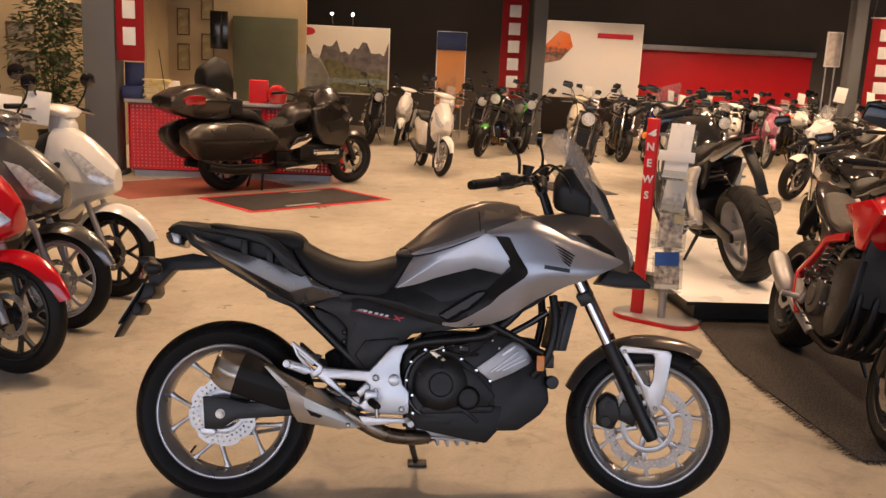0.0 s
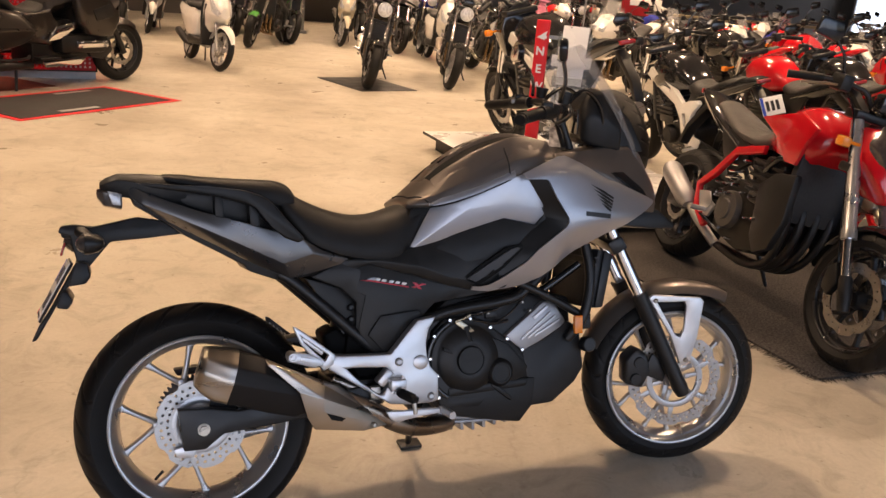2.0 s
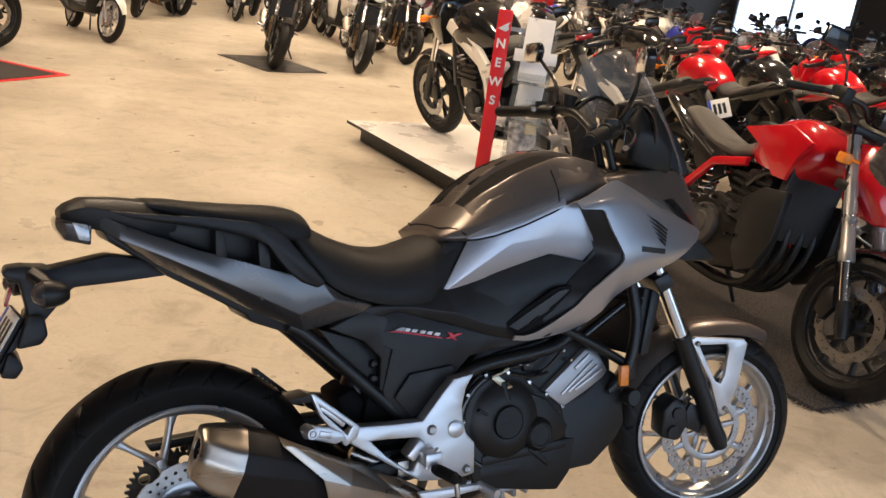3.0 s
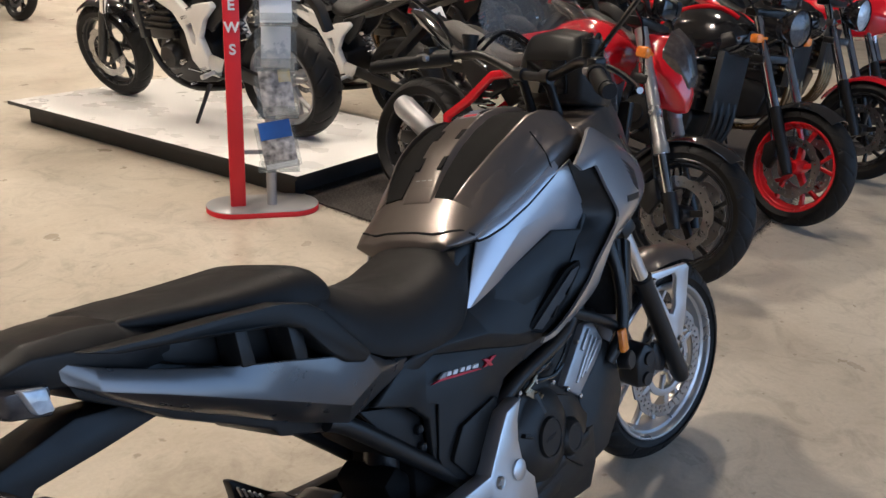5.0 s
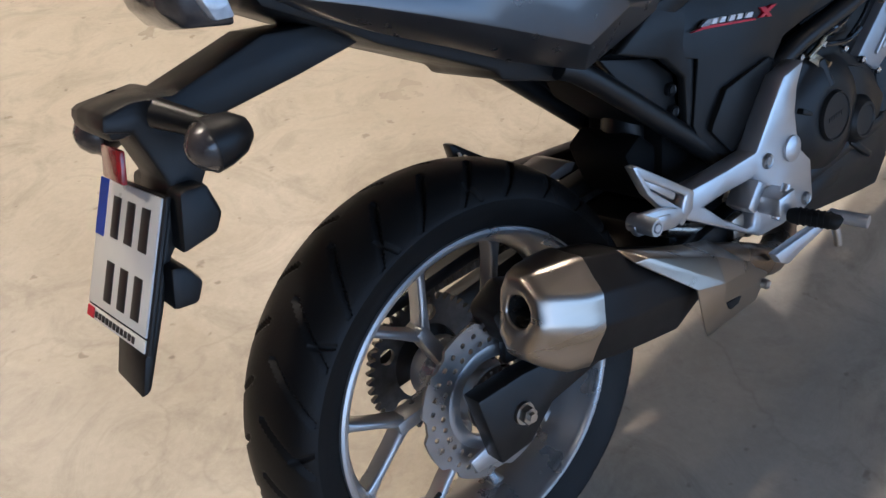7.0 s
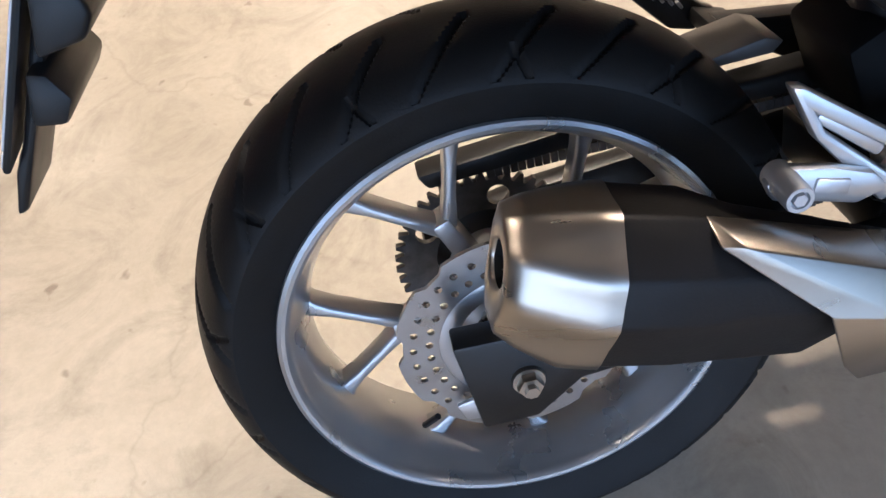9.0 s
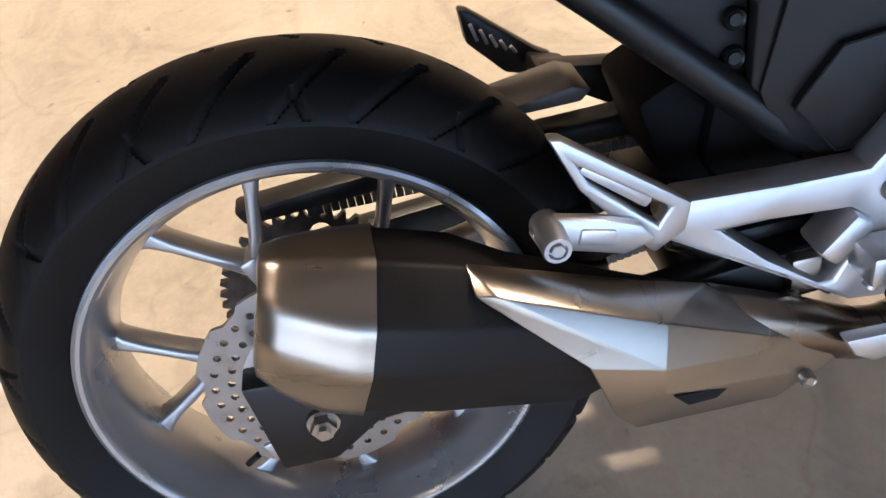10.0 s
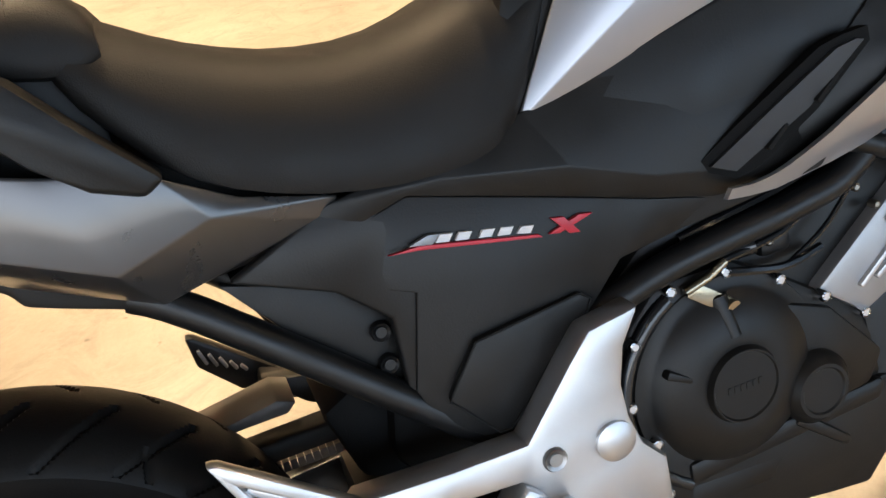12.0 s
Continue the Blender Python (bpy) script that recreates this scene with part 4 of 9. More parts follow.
part("seat_base", prism([(-0.10, 0.945), (0.20, 0.945), (0.25, 0.89), (0.25, 0.80), (0.15, 0.83), (-0.02, 0.90)], -0.094, 0.094, 0.01), M_BLACKP, bike)
lamp = part("tail_lamp", soften(half_body([(-0.242, [(0, 0.951), (0.032, 0.950), (0.052, 0.945), (0.044, 0.930), (0.0, 0.926)]), (-0.226, [(0, 0.950), (0.050, 0.949), (0.070, 0.941), (0.058, 0.907), (0.0, 0.903)]), (-0.18, [(0, 0.945), (0.060, 0.945), (0.082, 0.936), (0.073, 0.897), (0.0, 0.892)])]), 0.004, 2, 16), M_LENS, bike, "smoked tail lamp")
part("lamp_edge", prism([(-0.216, 0.944), (-0.186, 0.938), (-0.182, 0.905), (-0.204, 0.908)], -0.086, -0.064, 0.004), M_CLEARLENS, lamp)
cv = [(-0.188, -0.066, 0.973), (-0.13, -0.100, 0.940), (-0.07, -0.120, 0.916), (0.01, -0.138, 0.887), (0.115, -0.149, 0.857), (0.19, -0.154, 0.833), (0.272, -0.155, 0.810), (0.33, -0.137, 0.774), (0.412, -0.112, 0.746), (0.303, -0.150, 0.766), (0.222, -0.151, 0.742), (0.094, -0.151, 0.805), (0.008, -0.145, 0.846), (-0.065, -0.130, 0.880), (-0.132, -0.106, 0.909), (-0.160, -0.080, 0.926), (-0.10, -0.085, 0.880), (-0.03, -0.088, 0.838), (0.06, -0.092, 0.790), (0.14, -0.098, 0.745), (0.246, -0.110, 0.697), (0.395, -0.112, 0.730)]
cf = [(0, 1, 14, 15), (1, 2, 13, 14), (2, 3, 12, 13), (3, 4, 11, 12), (4, 5, 10, 11), (5, 6, 9, 10), (6, 7, 9), (7, 8, 9), (9, 8, 21), (15, 14, 16), (14, 13, 17, 16), (13, 12, 18, 17), (12, 11, 19, 18), (11, 10, 20, 19), (10, 9, 21, 20)]
pair("tail_cowl", panel(cv, cf, 0.004, 0.003), M_GRAPHITE, bike, "glossy graphite-grey tail cowl", 22)
rail = [(-0.15, 0.966), (-0.06, 0.958), (0.03, 0.952), (0.12, 0.941), (0.168, 0.925), (0.195, 0.905), (0.235, 0.857), (0.280, 0.808), (0.262, 0.797), (0.225, 0.812), (0.190, 0.842), (0.168, 0.868), (0.150, 0.892), (0.12, 0.907), (0.05, 0.925), (-0.05, 0.942), (-0.11, 0.951)]
pair("grab_rail", prism(rail, -0.166, -0.122, 0.007, dy=lambda x, z: 0.050 * max(0, 0.02 - x) / 0.17 - 0.10 * min(0, z - 0.86) * (x > 0.2)), M_BLACKP, bike, "matt black moulded grab rail")
pair("rail_strut", prism([(0.045, 0.930), (0.066, 0.930), (0.070, 0.868), (0.046, 0.872)], -0.146, -0.100, 0.004), M_BLACKP, bike)
pair("rail_strut", prism([(0.132, 0.905), (0.160, 0.885), (0.160, 0.838), (0.136, 0.846)], -0.150, -0.100, 0.004), M_BLACKP, bike)

# tank cover, side panels, nose
LC = 0.018  # the cover's middle line
lid_rows = []
for x, zt, zl, w in ((0.592, 0.906, 0.893, 0.116), (0.625, 0.932, 0.892, 0.136), (0.67, 0.968, 0.893, 0.150), (0.72, 1.006, 0.903, 0.162), (0.79, 1.048, 0.926, 0.175), (0.85, 1.074, 0.950, 0.183), (0.91, 1.092, 0.974, 0.190), (0.97, 1.094, 0.990, 0.194), (1.04, 1.082, 0.992, 0.188), (1.11, 1.062, 0.99, 0.165)):
    lid_rows.append((x, [(0, zt), (w * 0.33, zt - 0.001), (w * 0.58, zt - 0.008), (w * 0.8, zt - 0.029 * min(1, (zt - zl) / 0.08)), (w * 0.95, zl + (zt - zl) * 0.38), (w, zl), (w * 0.7, zl - 0.02)]))


def on_lid(bm):
    return moved(bm, Matrix.Translation((0, LC, 0)))


lid = part("tank_cover", on_lid(soften(half_body(lid_rows), 0.004, 2, 22)), M_BRONZE, bike, "glossy bronze-grey luggage cover where a tank would be", 40)


def lid_row(x):
    for (xa, pa), (xb, pb) in zip(lid_rows, lid_rows[1:]):
        if xa <= x <= xb:
            f = (x - xa) / (xb - xa)
            return [(p[0] * (1 - f) + q[0] * f, p[1] * (1 - f) + q[1] * f) for p, q in zip(pa, pb)]
    return lid_rows[-1][1]


def lid_z(x, y):
    prof = lid_row(x)
    for (y0, z0), (y1, z1) in zip(prof, prof[1:]):
        if y0 <= abs(y) <= y1:
            return z0 + (z1 - z0) * (abs(y) - y0) / (y1 - y0)
    return prof[-2][1]


def lid_patch(x0, x1, y0, y1, up, thick, n=4):
    """A thin slab that follows the cover, raised by up."""
    rows = []
    for i in range(n + 1):
        x = x0 + (x1 - x0) * i / n
        rows.append([(x, y0, lid_z(x, y0) + up), (x, y1, lid_z(x, y1) + up), (x, y1, lid_z(x, y1) + up - thick), (x, y0, lid_z(x, y0) + up - thick)])
    return on_lid(loft(rows))


def panel_up(x):
    return 0.002 + 0.014 * math.sin(min(1, (x - 0.664) / 0.12) * math.pi / 2)


for side in (-1, 1):
    # sunk black troughs that widen towards the front, with a bronze ridge outside them
    secs, rib = [], []
    for i in range(19):
        f = i / 18
        x = 0.674 + 0.366 * f
        y0, y1 = 0.042, min(0.086 + 0.044 * math.sin(min(1, f * 1.9) * math.pi / 2), lid_row(x)[-2][0] - 0.03)
        cross = [y0 + (y1 - y0) * k / 6 for k in range(7)]
        secs.append([(x, side * y, lid_z(x, y) + 0.003) for y in cross] + [(x, side * y, lid_z(x, y) - 0.012) for y in reversed(cross)])
        up = 0.004 + 0.012 * math.sin(min(1, f * 2.4) * math.pi / 2)
        y2 = min(y1 + 0.036, lid_row(x)[-2][0] - 0.004)
        rib.append([(x, side * y1, lid_z(x, y1) + up), (x, side * (y1 + 0.006), lid_z(x, y1 + 0.006) + up), (x, side * (y1 + 0.015), lid_z(x, y1 + 0.015) + up * 0.45), (x, side * y2, lid_z(x, y2) + 0.001), (x, side * y2, lid_z(x, y2) - 0.012), (x, side * y1, lid_z(x, y1) - 0.012)])
    part("black_channel", on_lid(loft(secs)), M_TROUGH, lid, "matt black channel")
    part("cover_rib", on_lid(soften(loft(rib), 0.002, 2, 25)), M_BRONZE, lid)
    part("black_notch", [lid_patch(x, x + 0.032, side * 0.022, side * 0.0335, panel_up(x + 0.016) + 0.0012, 0.012) for x in (0.722, 0.80, 0.90)], M_TROUGH, lid)
    edge, low = [], []
    for i in range(21):
        x = 0.650 + 0.255 * i / 20
        w, z = lid_row(x)[-2]
        h = 0.018 * math.sin(min(1, (i + 0.6) / 5) * math.pi / 2)
        edge.append([(x, side * (w + 0.003), z - 0.002), (x, side * (w + 0.0025), z + h * 0.4), (x, side * (w - 0.10 * h - 0.002), z + h), (x, side * (w - 0.014), z)])
        low.append((x, side * (w + 0.001), z - 0.0045))
    # silver strip paints the window's reflection along the lid's turned-down edge
    part("edge_glint_strip", on_lid(loft(edge)), M_SILVER, lid, "lid edge in silver, standing in for reflected window light", 60)
    part("cover_seam", on_lid(join(tube(low, 0.0032, 6), tube([(0.886 + 0.10 * (y - 0.15), side * y, lid_z(0.886 + 0.10 * (y - 0.15), y) + 0.0012) for y in (0.150, 0.160, 0.170, 0.180, 0.187)], 0.0020, 6))), M_HOLE, lid)
top = []
for i in range(17):
    x = 0.664 + 0.386 * i / 16
    hw = 0.032 + 0.006 * i / 16
    up = panel_up(x)
    top.append([(x, -hw - 0.012, lid_z(x, hw + 0.012) - 0.006), (x, -hw, lid_z(x, hw) + up), (x, 0.0, lid_z(x, 0) + up), (x, hw, lid_z(x, hw) + up), (x, hw + 0.012, lid_z(x, hw + 0.012) - 0.006)])
part("centre_panel", on_lid(soften(loft(top), 0.002, 2, 30)), M_BRONZE, lid)
gap = [(0.607 + 0.030 * (y / 0.13) ** 4, y) for y in [-0.141 + 0.017625 * k for k in range(17)]]
part("cover_gap", on_lid(tube([(x, y, lid_z(x, y) + 0.0005) for x, y in gap], 0.0026, 6)), M_HOLE, lid)
part("sticker", lid_patch(0.690, 0.722, -0.026, 0.026, panel_up(0.690) + 0.0008, 0.003), M_BRONZE, lid, "small printed notice sticker")
part("sticker_mark", [lid_patch(0.702, 0.709, y - 0.005, y + 0.005, panel_up(0.695) + 0.0014, 0.003, 1) for y in (-0.016, 0.0, 0.016)], M_GREYINK, lid)
part("sticker", lid_patch(0.885, 0.905, -0.026, 0.020, panel_up(0.885) + 0.0008, 0.003), M_GREYINK, lid, "red and white notice sticker")
part("sticker_mark", lid_patch(0.891, 0.899, -0.020, 0.012, panel_up(0.89) + 0.0014, 0.003), M_REDINK, lid)
part("fuel_core", join(prism([(0.55, 0.74), (0.60, 0.885), (0.70, 0.89), (0.90, 0.96), (1.10, 1.02), (1.25, 0.95), (1.24, 0.82), (1.10, 0.72), (0.95, 0.64), (0.70, 0.62)], -0.108, 0.108, 0.01)), M_BLACKP, bike)
sv = [(0.655, -0.118, 0.884), (0.69, -0.138, 0.889), (0.80, -0.158, 0.926), (0.903, -0.176, 0.970), (0.945, -0.184, 0.985), (0.998, -0.168, 0.888), (1.008, -0.164, 0.846), (0.968, -0.156, 0.824), (0.875, -0.150, 0.846), (0.74, -0.134, 0.806), (0.586, -0.117, 0.762), (0.76, -0.152, 0.878), (0.88, -0.164, 0.895)]
side_faces = [(0, 1, 11, 10), (1, 2, 11), (2, 3, 12, 11), (3, 4, 5, 12), (5, 6, 7, 8, 12), (12, 8, 9, 11), (11, 9, 10)]
part("tank_side", panel(sv, side_faces, 0.004, 0.004), M_SILVER, bike, "glossy silver tank side panel", 30)
part("tank_side", moved(mirrored(panel(sv, side_faces, 0.004, 0.004)), Matrix.Translation((0, 2 * LC, 0))), M_SILVER, bike, "glossy silver tank side panel", 30)
def table(x, *rows):
    """A smooth value read from rows of (place, value)."""
    if x <= rows[0][0]:
        return rows[0][1]
    for (a, u), (b, v) in zip(rows, rows[1:]):
        if x <= b:
            return u + (v - u) * (x - a) / (b - a)
    return rows[-1][1]


def spline(x, *rows):
    return sum(table(x + d, *rows) for d in (-0.024, -0.012, 0.0, 0.012, 0.024)) / 5


def sheet(outline, y_at, thick, step=0.014):
    """A curved panel: an outline in the side plane, bent outwards by y_at(x, z)."""
    bm = bmesh.new()
    bm.faces.new([bm.verts.new((x, 0, z)) for x, z in outline])
    for axis in (0, 2):
        vals = [v.co[axis] for v in bm.verts]
        k = math.ceil(min(vals) / step)
        while k * step < max(vals):
            co, no = Vector((0, 0, 0)), Vector((0, 0, 0))
            co[axis], no[axis] = k * step, 1
            bmesh.ops.bisect_plane(bm, geom=list(bm.verts) + list(bm.edges) + list(bm.faces), plane_co=co, plane_no=no, dist=1e-5)
            k += 1
    for v in bm.verts:
        v.co.y = y_at(v.co.x, v.co.z)
    bmesh.ops.recalc_face_normals(bm, faces=bm.faces)
    if sum(f.normal.y * f.calc_area() for f in bm.faces) > 0:
        bmesh.ops.reverse_faces(bm, faces=bm.faces)
    front, rim = list(bm.faces), [e for e in bm.edges if e.is_boundary]
    back = {v: bm.verts.new(v.co + Vector((0, thick, 0))) for v in list(bm.verts)}
    for f in front:
        bm.faces.new([back[v] for v in reversed(f.verts)])
    for e in rim:
        bm.faces.new([e.verts[0], e.verts[1], back[e.verts[1]], back[e.verts[0]]])
    bmesh.ops.recalc_face_normals(bm, faces=bm.faces)
    return bm


def cowl_y(x, z):
    ahead = max(0.0, x - spline(z, (0.632, 0.79), (0.657, 0.863), (0.748, 0.947), (0.818, 1.046), (0.846, 1.055), (0.906, 1.017), (0.957, 0.985), (1.03, 0.95)))
    y = spline(z, (0.632, 0.165), (0.657, 0.190), (0.748, 0.216), (0.818, 0.229), (0.846, 0.231), (0.906, 0.226), (0.957, 0.222), (1.03, 0.212))
    y -= spline(z, (0.75, 0.09), (0.86, 0.03)) * ahead + spline(z, (0.75, 0.35), (0.86, 0.66)) * ahead * ahead
    ridge = spline(x, (0.90, 0.966), (1.0, 0.985), (1.07, 0.990), (1.21, 0.945), (1.376, 0.902))
    y -= 0.55 * max(0.0, z - ridge) + 0.05 * max(0.0, ridge - z)
    low = max(0.0, spline(x, (1.05, 0.80), (1.12, 0.832), (1.27, 0.842), (1.40, 0.875)) - z) if x > 1.03 else 0.0
    y -= 0.22 * low * min(1, (x - 1.03) / 0.05)
    return -y


def vent_y(x, z):
    xr = table(z, (0.628, 0.785), (0.66, 0.80), (0.785, 0.93), (0.82, 0.965), (0.846, 1.003), (0.888, 0.996), (0.975, 0.94))
    xf = table(z, (0.63, 0.86), (0.65, 0.875), (0.742, 0.955), (0.812, 1.058), (0.845, 1.068), (0.905, 1.03), (0.975, 1.0))
    yr = table(z, (0.63, -0.140), (0.785, -0.167), (0.846, -0.165), (0.888, -0.169), (0.975, -0.184))
    t = min(1.0, max(0.0, (x - xr) / max(0.01, xf - xr)))
    return yr + (cowl_y(xf, z) + 0.011 - yr) * t


cowl_outline = [(0.909, 0.978), (0.979, 1.007), (1.040, 1.030), (1.066, 1.033), (1.13, 1.008), (1.209, 0.971), (1.30, 0.939), (1.376, 0.912), (1.420, 0.896), (1.426, 0.888), (1.386, 0.868), (1.268, 0.816), (1.207, 0.796), (1.103, 0.746), (0.990, 0.672), (0.934, 0.651), (0.894, 0.644), (0.853, 0.640), (0.82, 0.637), (0.79, 0.639), (0.763, 0.643), (0.765, 0.655), (0.79, 0.652), (0.813, 0.655), (0.828, 0.661), (0.868, 0.683), (0.929, 0.721), (0.962, 0.756), (1.046, 0.818), (1.056, 0.832), (1.055, 0.846), (1.017, 0.906), (0.990, 0.957), (0.982, 0.961), (0.922, 0.962)]
pair("front_cowl", sheet(cowl_outline, cowl_y, 0.007), M_SILVER, bike, "glossy silver front cowl", 30)
side_out = [(0.936, 0.958), (1.01, 0.955), (1.04, 0.900), (1.078, 0.840), (1.062, 0.802), (0.96, 0.735), (0.87, 0.645), (0.79, 0.626), (0.66, 0.606), (0.617, 0.562), (0.513, 0.452), (0.443, 0.506), (0.428, 0.545), (0.428, 0.622), (0.385, 0.664), (0.30, 0.700), (0.40, 0.742), (0.47, 0.738), (0.55, 0.748), (0.59, 0.772), (0.875, 0.850), (0.972, 0.828), (1.0, 0.860)]


def side_y(x, z):
    t = min(1, max(0, (x - 0.66) / 0.3))
    return -0.055 * t * t * (3 - 2 * t) - 0.012 * max(0, 1 - abs(z - 0.66) / 0.09)


sp = prism(side_out, -0.112, -0.095, 0.004, dy=side_y)
pair("side_panel", sp, M_BLACKP, bike, "matt black side panel")
crest = [(0.40, -0.116, 0.742), (0.59, -0.118, 0.772), (0.76, -0.131, 0.812), (0.86, -0.158, 0.72), (0.754, -0.145, 0.672), (0.702, -0.143, 0.683), (0.618, -0.140, 0.716), (0.50, -0.130, 0.737), (0.467, -0.121, 0.729), (0.54, -0.127, 0.708), (0.613, -0.131, 0.686), (0.699, -0.131, 0.658), (0.787, -0.138, 0.636), (0.86, -0.158, 0.665), (0.385, -0.112, 0.705), (0.32, -0.106, 0.702)]
pair("panel_crest", join(panel(crest, [(0, 1, 6, 7), (1, 2, 5, 6), (2, 3, 4, 5), (7, 6, 10, 9, 8), (6, 5, 11, 10), (5, 4, 12, 11), (4, 3, 13, 12), (0, 7, 8, 14), (0, 14, 15)], 0.006, 0.002), panel([(0.385, -0.112, 0.705), (0.467, -0.1205, 0.729), (0.54, -0.1265, 0.708), (0.613, -0.1305, 0.686), (0.699, -0.1305, 0.658), (0.787, -0.1375, 0.635), (0.73, -0.128, 0.617), (0.66, -0.126, 0.607), (0.617, -0.126, 0.565), (0.513, -0.124, 0.453), (0.446, -0.12, 0.51), (0.433, -0.12, 0.545), (0.455, -0.124, 0.64), (0.385, -0.11, 0.668), (0.31, -0.104, 0.700), (0.53, -0.134, 0.63)], [(0, 1, 2, 12), (2, 3, 15, 12), (3, 4, 7, 15), (4, 5, 6, 7), (15, 7, 8), (12, 15, 11), (15, 8, 9, 10, 11), (0, 12, 13, 14)], 0.006, 0.002)), M_BLACKP, bike)
inset = [(0.607, -0.1335, 0.591), (0.618, -0.1330, 0.582), (0.612, -0.1325, 0.569), (0.513, -0.1300, 0.478), (0.500, -0.1300, 0.479), (0.460, -0.1295, 0.527), (0.464, -0.1295, 0.535), (0.495, -0.1350, 0.580)]
pair("panel_inset", panel(inset, [tuple(range(8))], 0.010, 0.002), M_BLACKP, bike)
pair("panel_groove", tube([(x, y - 0.0004, z) for x, y, z in inset + inset[:1]], 0.0014, 6), M_HOLE, bike)
pair("vent_panel", sheet([(0.935, 0.976), (1.0, 0.976), (1.03, 0.905), (1.068, 0.845), (1.058, 0.812), (0.955, 0.742), (0.87, 0.650), (0.79, 0.628), (0.80, 0.66), (0.93, 0.785), (0.965, 0.82), (1.003, 0.846), (0.996, 0.888)], vent_y, 0.005), M_BLACKP, bike, "matt black air vent panel")
def slot_y(x, z):
    return -0.143 - 0.24 * (x - 0.745)


# nothing is cut in here: a proud dark sheet carries the recess shade
pair("vent_shade_sheet", sheet([(0.748, 0.681), (0.758, 0.669), (0.783, 0.657), (0.807, 0.665), (0.866, 0.706), (0.919, 0.758), (0.918, 0.772), (0.893, 0.769), (0.872, 0.763), (0.791, 0.711)], slot_y, 0.012), M_TROUGH, bike, "dull black sheet in place of the shaded vent recess")
pair("vent_blade", sheet([(0.757, 0.676), (0.782, 0.665), (0.800, 0.676), (0.856, 0.709), (0.911, 0.761), (0.903, 0.763), (0.885, 0.759), (0.819, 0.717)], lambda x, z: slot_y(x, z) - 0.005 + 0.12 * max(0, 0.677 + 0.60 * (x - 0.757) - z), 0.005), M_BLADE, bike, "slate-grey plastic vent blade")
for x, z in ((0.812, 0.680), (0.862, 0.714)):
    pair("blade_clip", bar_xz((x, z), (x + 0.030, z + 0.025), 0.005, 0.005, slot_y(x, z) - 0.0075, slot_y(x, z) + 0.002, 0.001), M_HOLE, bike)
pair("gusset_plate", prism([(0.29, 0.695), (0.39, 0.662), (0.432, 0.625), (0.432, 0.535), (0.36, 0.60)], -0.094, -0.08, 0.003), M_BLACKP, bike)
part("gusset_bolt", [bolt(0.418, -0.096, 0.606, 0.010), bolt(0.418, -0.096, 0.572, 0.010)], M_BLACKM, bike)
# badge as plain marks: grey sliver, white bars, red cross and underline
bd = lambda pts, mtl, off=0.0: part("badge_mark", prism(pts, -0.1335 - off, -0.128 - off, 0.0005, dy=lambda x, z: -0.002 if x > 0.56 else 0.002), mtl, bike)  # noqa: E731
U, V = Vector((0.2, -0.0405)).normalized(), Vector((0.0405, 0.2)).normalized()
bp = lambda u, v: (0.437 + U.x * u * 0.97 + V.x * v, 0.6865 + U.y * u * 0.97 + V.y * v)  # noqa: E731
bd([bp(0.0, -0.002), bp(0.03, 0.004), bp(0.148, 0.003), bp(0.152, 0.0), bp(0.03, 0.0)], M_REDINK)
bd([bp(0.02, 0.004), bp(0.038, 0.013), bp(0.05, 0.013), bp(0.043, 0.004)], M_GREYINK)
for i in range(5):
    bd([bp(0.046 + i * 0.019 + (0.004 if i > 1 else 0), 0.005), bp(0.050 + i * 0.019 + (0.004 if i > 1 else 0), 0.0125), bp(0.063 + i * 0.019 + (0.004 if i > 1 else 0), 0.0125), bp(0.059 + i * 0.019 + (0.004 if i > 1 else 0), 0.005)], M_WHITEINK)
bd([bp(0.158, 0.002), bp(0.170, 0.002), bp(0.205, 0.018), bp(0.190, 0.018)], M_REDINK)
bd([bp(0.160, 0.017), bp(0.174, 0.017), bp(0.192, 0.001), bp(0.180, 0.001)], M_REDINK, 0.0004)
# wing mark on the cowl as plain slivers, with a bar below
for i in range(5):
    tip, end = Vector((1.140 + 0.009 * i, 0.946 - 0.0145 * i)), Vector((1.226 - 0.004 * i, 0.902 - 0.0095 * i))
    mid, across = (tip + end) / 2, Vector((tip.y - end.y, end.x - tip.x)).normalized()
    feather = [tip, mid + across * 0.0045, end + across * 0.0035, end - across * 0.0035, mid - across * 0.0035]
    part("cowl_mark", sheet([tuple(v) for v in feather], lambda x, z: cowl_y(x, z) - 0.0012, 0.0022, 0.012), M_BLACKINK, bike)
part("cowl_mark", sheet([(1.115, 0.866), (1.209, 0.855), (1.207, 0.841), (1.114, 0.852)], lambda x, z: cowl_y(x, z) - 0.0012, 0.0022, 0.012), M_BLACKINK, bike)
